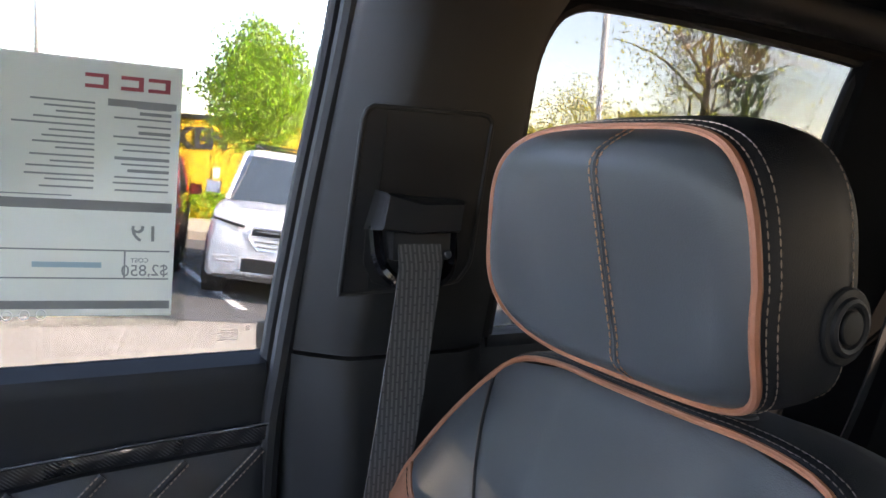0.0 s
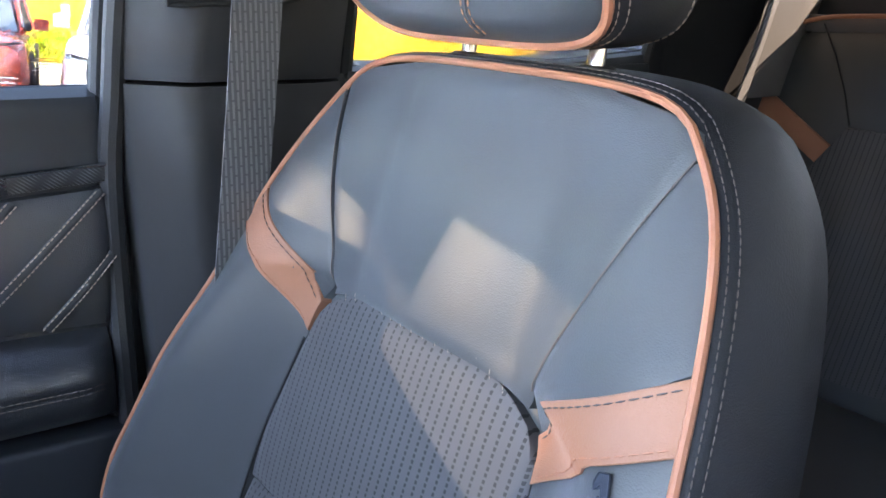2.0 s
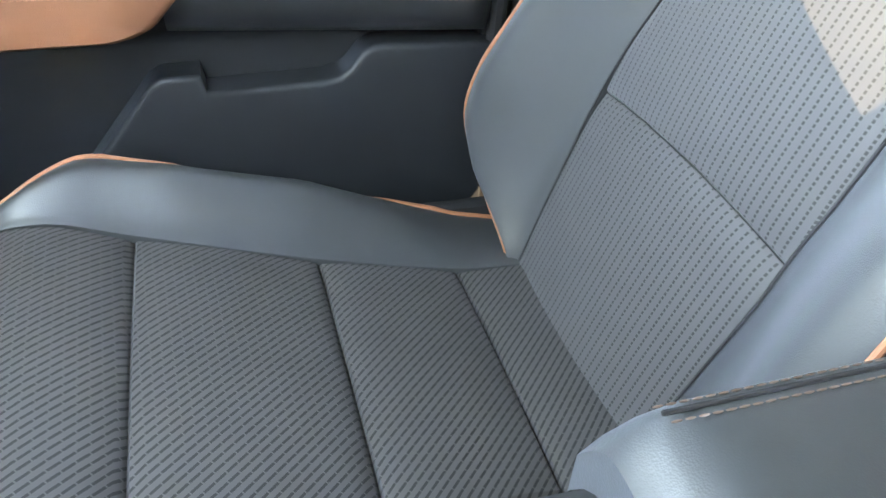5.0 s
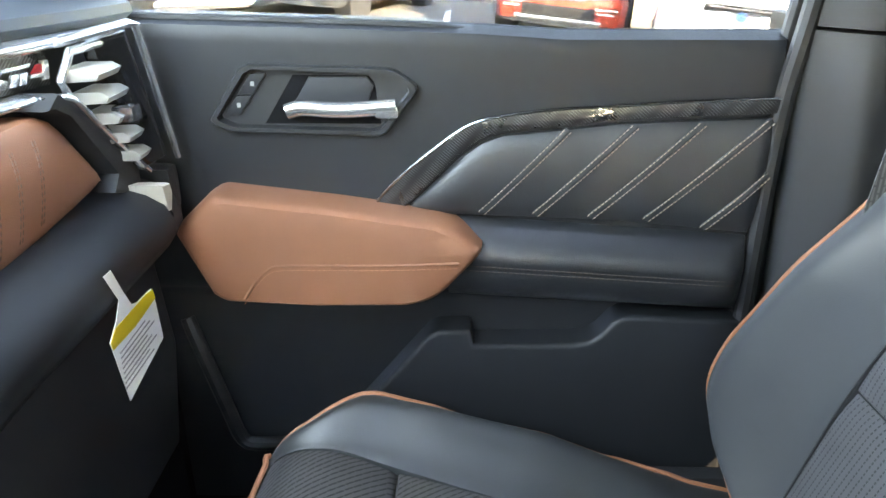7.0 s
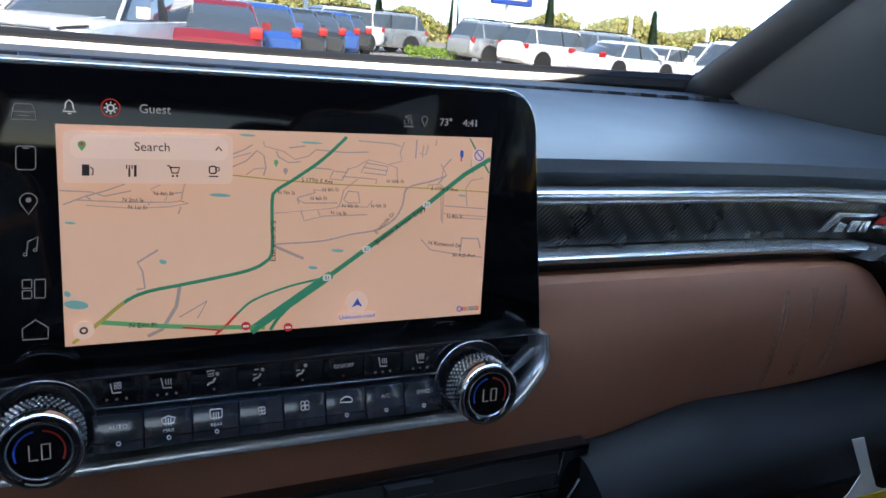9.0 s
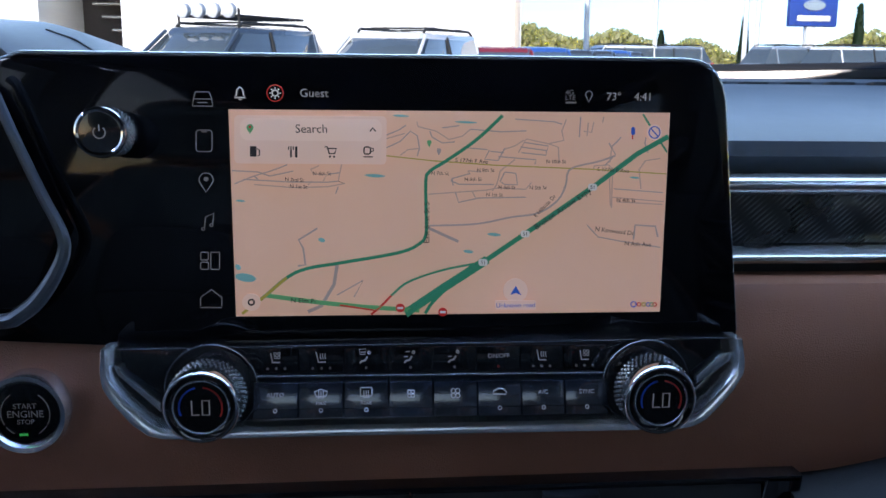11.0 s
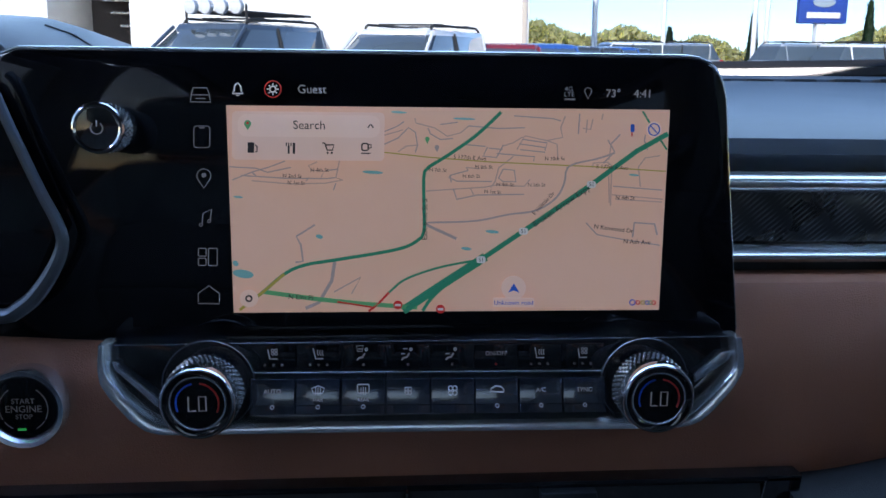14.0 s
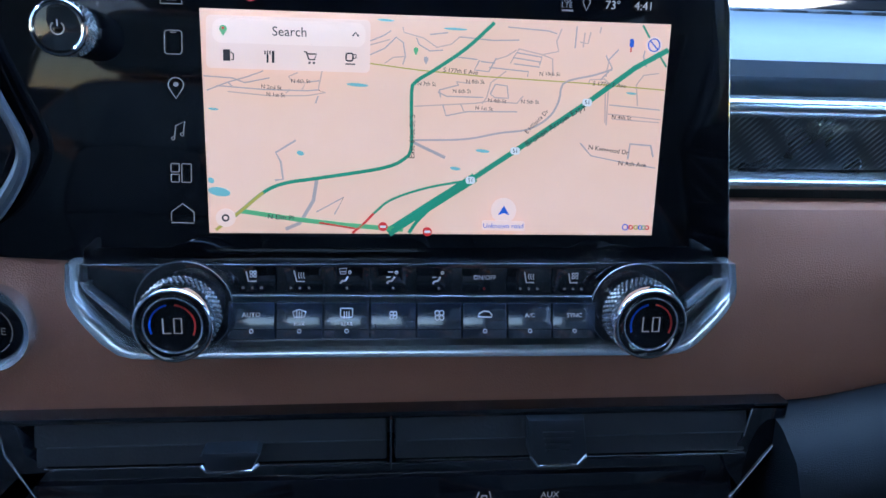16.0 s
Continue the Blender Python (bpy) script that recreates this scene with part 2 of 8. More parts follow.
def disc(c, axis, r, depth, n=28, bevel=0.0, r2=None):
    bm = bmesh.new()
    bmesh.ops.create_cone(bm, cap_ends=True, segments=n, radius1=r, radius2=r if r2 is None else r2, depth=depth)
    if bevel:
        es = [e for e in bm.edges if len(e.link_faces) == 2 and any(len(f.verts) > 4 for f in e.link_faces)]
        bmesh.ops.bevel(bm, geom=es, offset=bevel, segments=3, profile=0.6, affect="EDGES", clamp_overlap=True)
    bmesh.ops.transform(bm, matrix=Vector((0, 0, 1)).rotation_difference(Vector(axis)).to_matrix().to_4x4(), verts=bm.verts)
    bmesh.ops.translate(bm, vec=c, verts=bm.verts)
    return bm


def tube_ring(c, axis, r, thick, n=36, m=8):
    """A ring (torus) round an axis."""
    q = Vector((0, 0, 1)).rotation_difference(Vector(axis))
    vs, fs = [], []
    for i in range(n):
        a = 2 * math.pi * i / n
        for j in range(m):
            b = 2 * math.pi * j / m
            p = Vector(((r + thick * math.cos(b)) * math.cos(a), (r + thick * math.cos(b)) * math.sin(a), thick * math.sin(b)))
            vs.append(Vector(c) + q @ p)
            fs.append((i * m + j, ((i + 1) % n) * m + j, ((i + 1) % n) * m + (j + 1) % m, i * m + (j + 1) % m))
    return raw(vs, fs)


def prism(poly, at, d0, d1, bevel=0.0, seg=2, both=False):
    """An extruded outline: at(a, b, d) gives the place; bevelled on the d1 side (or both)."""
    bm = bmesh.new()
    lo = [bm.verts.new(at(a, b, d0)) for a, b in poly]
    hi = [bm.verts.new(at(a, b, d1)) for a, b in poly]
    f0 = bm.faces.new(lo[::-1])
    f1 = bm.faces.new(hi)
    k = len(poly)
    for i in range(k):
        bm.faces.new((lo[i], lo[(i + 1) % k], hi[(i + 1) % k], hi[i]))
    bmesh.ops.recalc_face_normals(bm, faces=bm.faces)
    if bevel:
        es = list(f1.edges) + (list(f0.edges) if both else [])
        bmesh.ops.bevel(bm, geom=es, offset=bevel, segments=seg, profile=0.6, affect="EDGES", clamp_overlap=True)
    return bm


def smooth_line(pts, n, closed=False):
    """n points evenly along a rounded line through pts."""
    P = [Vector(p) for p in pts]
    out = []
    k = len(P)
    segs = k if closed else k - 1
    for s in range(segs):
        p1, p2 = P[s], P[(s + 1) % k]
        p0 = P[s - 1] if (s > 0 or closed) else p1 * 2 - p2
        p3 = P[(s + 2) % k] if (s + 2 < k or closed) else p2 * 2 - p1
        for i in range(16):
            t = i / 16
            out.append(0.5 * (2 * p1 + (p2 - p0) * t + (2 * p0 - 5 * p1 + 4 * p2 - p3) * t * t + (3 * p1 - p0 - 3 * p2 + p3) * t ** 3))
    if not closed:
        out.append(P[-1])
    return resample(out, n, closed)


def resample(out, n, closed=False):
    out = [Vector(p) for p in out]
    if closed:
        out = out + [out[0]]
    ds = [0.0]
    for a, b in zip(out, out[1:]):
        ds.append(ds[-1] + (b - a).length)
    res, j = [], 0
    m = n if closed else n - 1
    for i in range(n):
        d = ds[-1] * i / m
        while j < len(ds) - 2 and ds[j + 1] < d:
            j += 1
        w = (d - ds[j]) / max(1e-9, ds[j + 1] - ds[j])
        res.append(out[j].lerp(out[j + 1], min(1, max(0, w))))
    return res


def sweep(path, r, n=8, closed=False, flat=1.0, up=None):
    """A tube along a path; flat squeezes it along the normal; r may be a function of 0..1."""
    P = [Vector(p) for p in path]
    k = len(P)
    vs, fs = [], []
    ref = Vector(up) if up else None
    nrm = None
    for i in range(k):
        t = (P[(i + 1) % k] - P[i - 1]) if (closed or 0 < i < k - 1) else (P[1] - P[0] if i == 0 else P[-1] - P[-2])
        t.normalize()
        if ref is not None:
            nrm = ref - t * ref.dot(t)
        elif nrm is None:
            nrm = t.orthogonal()
        else:
            nrm = nrm - t * nrm.dot(t)
        nrm = nrm.normalized()
        bi = t.cross(nrm)
        rr = r(i / max(1, k - 1)) if callable(r) else r
        for j in range(n):
            a = 2 * math.pi * j / n
            vs.append(P[i] + rr * (math.cos(a) * flat * nrm + math.sin(a) * bi))
    for i in range(k if closed else k - 1):
        for j in range(n):
            a, b = i * n, ((i + 1) % k) * n
            fs.append((a + j, a + (j + 1) % n, b + (j + 1) % n, b + j))
    if not closed:
        fs.append(tuple(range(n))[::-1])
        fs.append(tuple((k - 1) * n + j for j in range(n)))
    return raw(vs, fs)


def loft(rings, closed=True, cap0=False, cap1=False):
    k = len(rings[0])
    vs = [v for r in rings for v in r]
    fs = []
    for i in range(len(rings) - 1):
        for j in range(k if closed else k - 1):
            a, b = i * k, (i + 1) * k
            fs.append((a + j, a + (j + 1) % k, b + (j + 1) % k, b + j))
    if cap0:
        fs.append(tuple(range(k))[::-1])
    if cap1:
        fs.append(tuple((len(rings) - 1) * k + j for j in range(k)))
    return raw(vs, fs)


def pad(f, nu, nv, back, roll=0.004, away=(0, -1, 0)):
    """A cushion panel: the surface f(s, t), rolled back at its edges, with a body behind it."""
    away = Vector(away)
    vs, fs = [], []
    us = [0, 0.012] + [0.012 + 0.976 * i / (nu - 3) for i in range(1, nu - 3)] + [0.988, 1]
    ws = [0, 0.02] + [0.02 + 0.96 * i / (nv - 3) for i in range(1, nv - 3)] + [0.98, 1]
    U, V = len(us), len(ws)
    for j, t in enumerate(ws):
        for i, s in enumerate(us):
            d = roll if (i in (0, U - 1) or j in (0, V - 1)) else (roll * 0.25 if (i in (1, U - 2) or j in (1, V - 2)) else 0)
            vs.append(Vector(f(s, t)) + away * d)
    for j in range(V - 1):
        for i in range(U - 1):
            fs.append((j * U + i, j * U + i + 1, (j + 1) * U + i + 1, (j + 1) * U + i))
    rim = [i for i in range(U)] + [j * U + U - 1 for j in range(1, V)] + [(V - 1) * U + i for i in range(U - 2, -1, -1)] + [j * U for j in range(V - 2, 0, -1)]
    base = len(vs)
    for r in rim:
        vs.append(vs[r] + away * back)
    k = len(rim)
    for i in range(k):
        fs.append((rim[i], rim[(i + 1) % k], base + (i + 1) % k, base + i))
    return raw(vs, fs)


def stitches(path, length=0.0042, gap=0.0022, r=0.0006, lift=(0, 0, 0)):
    """A row of separate thread stitches along a path."""
    P = [Vector(p) + Vector(lift) for p in path]
    total = sum((b - a).length for a, b in zip(P, P[1:]))
    n = max(2, int(total / (length + gap)))
    pts = resample(P, n * 4 + 1)
    vs, fs = [], []
    for i in range(n):
        a, b = pts[i * 4], pts[i * 4 + 3]
        t = (b - a).normalized()
        o = t.orthogonal().normalized()
        q = t.cross(o)
        base = len(vs)
        for p, k in ((a, 0.5), (a.lerp(b, 0.5), 1.0), (b, 0.5)):
            for j in range(5):
                w = 2 * math.pi * j / 5
                vs.append(p + r * k * (math.cos(w) * o + math.sin(w) * q))
        for s in range(2):
            for j in range(5):
                fs.append((base + s * 5 + j, base + s * 5 + (j + 1) % 5, base + s * 5 + 5 + (j + 1) % 5, base + s * 5 + 5 + j))
    return raw(vs, fs)


def word(name, s, size, m, material, parent=None, label="", deep=0.0002, mirror=False, bold=0.0):
    """A word as a mesh, centred, in the plane of m (x to the right, y up)."""
    cu = bpy.data.curves.new("word", "FONT")
    cu.body, cu.size, cu.align_x, cu.align_y, cu.extrude = s, size, "CENTER", "CENTER", deep
    cu.resolution_u = 3
    cu.offset = bold
    ob = bpy.data.objects.new("word", cu)
    me = bpy.data.meshes.new_from_object(ob)
    bpy.data.objects.remove(ob)
    me.transform(m @ Matrix.Diagonal((-1 if mirror else 1, 1, 1, 1)))
    me.name = name
    return link(name, me, material, parent, label)


def lerp(table, v):
    """A value read from a table of (key, value) pairs, smoothly."""
    if v <= table[0][0]:
        return table[0][1]
    for (a, x), (b, y) in zip(table, table[1:]):
        if v <= b:
            t = (v - a) / (b - a)
            return x + (y - x) * t
    return table[-1][1]


def ease(t):
    t = min(1, max(0, t))
    return t * t * (3 - 2 * t)


def ground_z(x, y):
    """The lot climbs ahead of the truck and falls away behind it."""
    return -0.12 + 0.10 * y

# ---- the cabin shell ----
def belt_z(y):
    return lerp(((-0.10, 1.248), (0.16, 1.2485), (0.25, 1.2545), (0.45, 1.2615), (0.80, 1.271)), y)


def side_shell(sx):
    """One side of the cabin: window frames and pillars (sx = 1 the passenger's side)."""
    wall = thing("wall_right" if sx > 0 else "wall_left", "dark body side with door frames and pillars", "wall", (sx * 0.7, 0, 0.5), kind="structure")

    def strip(name, pts, w, material, label=""):
        part(name, sweep(pts, w, 10), material, wall, label)
    # roof rail, over both windows
    rail = [(sx * x, y, z) for x, y, z in ((0.70, 1.02, 1.345), (0.665, 0.73, 1.49), (0.635, 0.45, 1.625), (0.62, 0.10, 1.665), (0.62, -0.4, 1.672), (0.62, -0.95, 1.668), (0.625, -1.35, 1.63))]
    part("roof_rail", sweep(smooth_line(rail, 40), 0.032, 12), PILLAR, wall)
    # the body below the rear window
    poly = [(-0.30, 0.45), (-0.30, 1.262), (-0.62, 1.262), (-1.02, 1.285), (-1.40, 1.30), (-1.40, 0.45)]
    part("rear_door_panel", prism(poly, lambda a, b, d: Vector((sx * d, a, b)), 0.80, 0.70, 0.012), PLASTIC_SOFT, wall)
    part("rocker", box((sx * 0.76, -0.2, 0.50), (0.10, 2.6, 0.16), 0.02), PLASTIC, wall)
    return wall


side_shell(1)
side_shell(-1)
# driver's door, closed, plain
ddoor = thing("door_2", "closed black driver's door trim panel", "door", (-0.74, 0.3, 0.5), kind="structure")
part("door_panel", prism([(-0.08, 0.5), (-0.08, 1.25), (0.66, 1.275), (1.0, 1.30), (1.0, 0.5)], lambda a, b, d: Vector((-d, a, b)), 0.80, 0.72, 0.015), PLASTIC_SOFT, ddoor)
part("pane", prism([(-0.095, 1.245), (0.70, 1.275), (0.52, 1.60), (0.40, 1.64), (-0.11, 1.655)], lambda a, b, d: Vector((-0.752 + d + 0.16 * (b - 1.25), a, b)), 0.0, 0.004), GLASS_REAR, ddoor)
bl = thing("pillar_left", "black trim pillar between the driver's side doors", "pillar", (-0.68, -0.2, 0.5), kind="structure")
part("pillar_trim", loft([[Vector((-x, y, z)) for x, y in ((xx + 0.06, -0.10), (xx, -0.10), (xx, -0.29), (xx + 0.06, -0.31))] for z, xx in ((0.5, 0.70), (1.25, 0.69), (1.5, 0.65), (1.67, 0.61))], True, True, True), PILLAR, bl)

floor = thing("floor", "black carpeted cabin floor", "floor", (0, 0, 0.44), kind="structure")
part("carpet", box((0, -0.1, 0.42), (1.6, 2.7, 0.05), 0.01), CARPET, floor)
part("toe_board", box((0, 1.12, 0.72), (1.5, 0.06, 0.62), 0.01, pose(0, 0, 0, -12).to_3x3().to_4x4()), CARPET, floor)
part("firewall", box((0, 1.20, 0.85), (1.66, 0.05, 0.92), 0.01), CARPET, floor)
for sx in (-1, 1):
    part("kick_panel", box((sx * 0.775, 0.94, 0.82), (0.10, 0.58, 0.76), 0.01), CARPET, floor)
    part("sill_panel", box((sx * 0.775, 0.10, 0.52), (0.10, 2.5, 0.16), 0.01), CARPET, floor)
part("tunnel", box((0, 0.35, 0.52), (0.26, 1.5, 0.2), 0.04), CARPET, floor)

ceiling = thing("ceiling", "black fabric headliner", "ceiling", (0, -0.3, 1.7), kind="structure")
vs, fs = [], []
NX, NY = 24, 20
for j in range(NY + 1):
    y = 0.50 - 1.87 * j / NY
    for i in range(NX + 1):
        x = -0.66 + 1.32 * i / NX
        z = 1.715 - 0.055 * (x / 0.66) ** 4 - 0.02 * ease((y - 0.2) / 0.3) - 0.04 * ease((-1.0 - y) / 0.4)
        vs.append((x, y, z))
k = len(vs)
vs += [(x, y, z + 0.03) for x, y, z in vs]
for j in range(NY):
    for i in range(NX):
        a = j * (NX + 1) + i
        fs += [(a, a + NX + 1, a + NX + 2, a + 1), (k + a, k + a + 1, k + a + NX + 2, k + a + NX + 1)]
for i in range(NX):
    for a in (i, NY * (NX + 1) + i):
        fs.append((a, a + 1, k + a + 1, k + a))
for j in range(NY):
    for a in (j * (NX + 1), j * (NX + 1) + NX):
        fs.append((a, a + NX + 1, k + a + NX + 1, k + a))
part("headliner", raw(vs, fs), HEADLINER, ceiling)
part("windshield_header", box((0, 0.50, 1.685), (1.26, 0.08, 0.05), 0.015), HEADLINER, ceiling)

# rear wall of the cab, with its window
back = thing("wall_back", "dark rear cab wall with a wide window", "wall", (0, -1.36, 0.5), kind="structure")
part("lower_panel", box((0, -1.36, 0.89), (1.5, 0.06, 0.98), 0.015), PLASTIC_SOFT, back)
part("header", box((0, -1.36, 1.665), (1.30, 0.06, 0.06), 0.015), HEADLINER, back)
for sx in (-1, 1):
    poly = [(sx * 0.716, 1.31), (sx * 0.80, 1.31), (sx * 0.76, 1.70), (sx * 0.590, 1.665), (sx * 0.640, 1.625), (sx * 0.680, 1.585), (sx * 0.700, 1.49)]
    part("corner_trim", prism(poly, lambda a, b, d: Vector((a, d, b)), -1.40, -1.30, 0.012), GREY_TRIM, back, "light grey rear corner pillar trim")
win_b = thing("window_3", "rear cab window with a black surround", "window", (0, -1.37, 1.45), kind="structure")
part("pane", box((0, -1.375, 1.47), (1.42, 0.005, 0.40)), GLASS_REAR, win_b)
part("window_frame", sweep(smooth_line([(-0.690, -1.345, 1.382), (0, -1.345, 1.378), (0.690, -1.345, 1.382), (0.706, -1.345, 1.40), (0.690, -1.345, 1.49), (0.672, -1.345, 1.575), (0.640, -1.345, 1.618), (0.58, -1.345, 1.636), (0, -1.345, 1.645), (-0.58, -1.345, 1.636), (-0.640, -1.345, 1.618), (-0.672, -1.345, 1.575), (-0.690, -1.345, 1.49), (-0.706, -1.345, 1.40)], 160, True), 0.012, 8, True), RUBBER, win_b)

# windshield
shield = thing("window_4", "windshield of darkened glass with a black lower band", "window", (0, 0.8, 1.5), kind="structure")
rows_ = []
for j in range(7):
    t = j / 6
    rows_.append([Vector((0.71 * (1 - 0.12 * t) * (2 * i / 16 - 1), 1.04 + 0.17 * (1 - (2 * i / 16 - 1) ** 2) - 0.53 * t - 0.10 * t * (1 - (2 * i / 16 - 1) ** 2), 1.345 + 0.33 * t)) for i in range(17)])
part("pane", loft(rows_, False), GLASS_SHIELD, shield).visible_shadow = False
part("lower_band", sweep([r + Vector((0, -0.014, 0.010)) for r in rows_[0]], 0.017, 10), RUBBER, shield, "black band along the glass")

# rear side windows
for sx in (-1, 1):
    w = thing("window_1" if sx > 0 else "window_2", "rear door window in a black frame", "window", (sx * 0.69, -0.6, 1.45), kind="structure")
    poly = [(-0.30, 1.255), (-0.31, 1.54), (-0.34, 1.62), (-0.40, 1.65), (-0.97, 1.645), (-0.95, 1.46), (-0.93, 1.255)]
    part("pane", prism(poly, lambda a, b, d: Vector((sx * (d - 0.16 * (b - 1.26)), a, b)), 0.725, 0.721), GLASS_REAR, w)
    # quarter pillar behind the window, black as far as the belt, then a grey cover
    lean = lambda x, z: x - 0.16 * max(0, z - 1.26)
    part("quarter_trim", loft([[Vector((sx * lean(x, z), yy, z)) for x, yy in ((0.76, y0 - 0.10), (0.705, y0), (0.688, y0 - 0.012), (0.684, y0 - 0.03), (0.672, -1.075), (0.76, -1.08))] for z, y0 in ((1.20, -0.840), (1.36, -0.846), (1.46, -0.852), (1.53, -0.860), (1.60, -0.872), (1.69, -0.888))], True, True, True), HEADLINER, w, "black quarter pillar trim")
    part("corner_cover", loft([[Vector((sx * xx, yy, z)) for xx, yy in ((lean(0.75, z), -1.06), (lean(0.674, z), -1.076), (lean(0.672, z), -1.20), (lean(0.705, z) - 0.02 * max(0, z - 1.4), -1.325), (lean(0.76, z), -1.39))] for z in (1.20, 1.33, 1.5, 1.69)], True, True, True), GREY_TRIM, w, "light grey rear corner cover")
    part("weatherstrip", sweep(smooth_line([Vector((sx * (0.705 - 0.16 * (b - 1.26)), a, b)) for a, b in ((-0.322, 1.258), (-0.323, 1.40), (-0.325, 1.50), (-0.327, 1.56), (-0.340, 1.60), (-0.366, 1.624), (-0.42, 1.633), (-0.62, 1.634), (-0.86, 1.626), (-0.885, 1.616), (-0.878, 1.59), (-0.862, 1.52), (-0.852, 1.42), (-0.845, 1.262))], 70), 0.009, 8), RUBBER, w)
    part("header", sweep([(sx * 0.640, -0.30, 1.652), (sx * 0.640, -0.60, 1.657), (sx * 0.640, -0.92, 1.650)], 0.026, 8), HEADLINER, w)
    part("sill", box((sx * 0.72, -0.60, 1.252), (0.05, 0.56, 0.016), 0.006), PLASTIC_SOFT, w)

# passenger's B-pillar
pillar = thing("pillar_right", "grey-black plastic pillar trim beside the front seat", "pillar", (0.69, -0.2, 0.5), kind="structure")


def px_(z):
    return 0.700 - 0.20 * max(0, z - 1.25)


def pillar_ring(z):
    yf = -0.090 - 0.10 * max(0, z - 1.25) - 0.10 * max(0, 1.25 - z) * 0.4
    yr = -0.312 - 0.02 * max(0, z - 1.25) - 0.55 * max(0, z - 1.575)
    x = px_(z)
    pts = [(x + 0.07, yf), (x + 0.018, yf), (x + 0.010, yf - 0.005), (x - 0.012, yf - 0.026), (x - 0.031, yf - 0.047), (x - 0.034, yf - 0.060), (x - 0.034, yr + 0.045), (x - 0.020, yr + 0.012), (x + 0.01, yr), (x + 0.07, yr)]
    return [Vector((a, b, z)) for a, b in pts]


part("upper_trim", loft([pillar_ring(1.256 + 0.424 * i / 14) for i in range(15)], True, True, True), PILLAR, pillar)
part("lower_trim", loft([[p + Vector((-0.002, 0, 0)) for p in pillar_ring(0.5 + 0.752 * i / 14)] for i in range(15)], True, True, True), PILLAR, pillar)
part("pillar_core", box((0.80, -0.222, 0.87), (0.085, 0.255, 0.78), 0.01), RUBBER, pillar)
# field with the height adjuster: darker colour and raised lip imitate a recess's shade
field = [(-0.118, 1.322), (-0.120, 1.490), (-0.126, 1.498), (-0.248, 1.500), (-0.256, 1.493), (-0.258, 1.350), (-0.246, 1.332), (-0.215, 1.327)]
fieldp = lambda a, b, d: Vector((px_(b) - 0.034 - d, a, b))
part("adjuster_panel", prism(field, fieldp, -0.004, 0.0008, 0.0004), PLASTIC, pillar)
part("panel_lip", sweep([fieldp(p.x, p.y, 0.0004) for p in resample([(a, b, 0) for a, b in field], 70, True)], 0.0026, 8, True), PILLAR, pillar, "moulded lip round the adjuster panel")
part("guide_slot", prism([(-0.146, 1.328), (-0.1425, 1.494), (-0.1445, 1.494), (-0.148, 1.328)], fieldp, 0.0, 0.0018), RUBBER, pillar)
# front weatherstrip along the door opening
strip_pts = [(0.722, -0.074, 0.60), (0.722, -0.076, 1.10), (0.719, -0.088, 1.25), (0.700, -0.104, 1.40), (0.672, -0.122, 1.56), (0.652, -0.128, 1.66)]
part("weatherstrip", sweep(smooth_line(strip_pts, 50), 0.011, 10), RUBBER, pillar)
part("weatherstrip", sweep([Vector(p) + Vector((0.022, 0.007, 0)) for p in smooth_line(strip_pts, 50)], 0.009, 10), RUBBER, pillar)
part("glass_channel", sweep([Vector(p) + Vector((0.036, -0.016, 0)) for p in smooth_line(strip_pts, 50)], 0.016, 10), RUBBER, pillar)

# seat belt with its guide
belt = thing("seat_belt", "grey woven seat belt hanging from a black guide", "seat belt", (0.60, -0.19, 1.38))
gx = px_(1.39) - 0.036
part("guide_cover", loft([[Vector(v) for v in r] for r in (
    ((gx + 0.002, -0.140, 1.424), (gx + 0.002, -0.176, 1.419), (gx + 0.002, -0.224, 1.418), (gx + 0.002, -0.220, 1.386), (gx + 0.002, -0.172, 1.384), (gx + 0.002, -0.134, 1.386)),
    ((0.608, -0.142, 1.422), (0.598, -0.174, 1.4155), (0.604, -0.221, 1.416), (0.604, -0.218, 1.387), (0.598, -0.171, 1.386), (0.608, -0.137, 1.388)),
    ((0.604, -0.144, 1.4195), (0.592, -0.173, 1.4125), (0.598, -0.2185, 1.4135), (0.598, -0.2155, 1.389), (0.592, -0.170, 1.388), (0.604, -0.139, 1.390)))], True, True, True), PLASTIC, belt, "black plastic cover over the belt guide", 25)
part("guide_body", box((gx - 0.012, -0.182, 1.374), (0.030, 0.062, 0.030), 0.006), PLASTIC, belt)
part("guide_well", prism([(-0.136, 1.388), (-0.138, 1.352), (-0.150, 1.334), (-0.166, 1.328), (-0.208, 1.329), (-0.224, 1.338), (-0.233, 1.356), (-0.234, 1.388)], fieldp, 0.0008, 0.0022, 0.0008), RUBBER, belt)
part("guide_ring", sweep(smooth_line([(gx - 0.008, -0.141, 1.390), (gx - 0.016, -0.143, 1.360), (gx - 0.024, -0.155, 1.342), (gx - 0.026, -0.178, 1.337), (gx - 0.024, -0.204, 1.340), (gx - 0.016, -0.219, 1.356), (gx - 0.008, -0.222, 1.390)], 30), 0.0065, 8), PIANO, belt)
part("clip", disc((gx - 0.030, -0.207, 1.366), (-1, 0, 0), 0.004, 0.006, 12, 0.001), CHROME, belt)
web = smooth_line([(gx - 0.026, -0.179, 1.376), (gx - 0.033, -0.178, 1.358), (gx - 0.034, -0.169, 1.27), (gx - 0.034, -0.156, 1.16), (gx - 0.028, -0.140, 1.02), (gx - 0.01, -0.118, 0.86), (gx + 0.01, -0.10, 0.70)], 30)
vs, fs = [], []
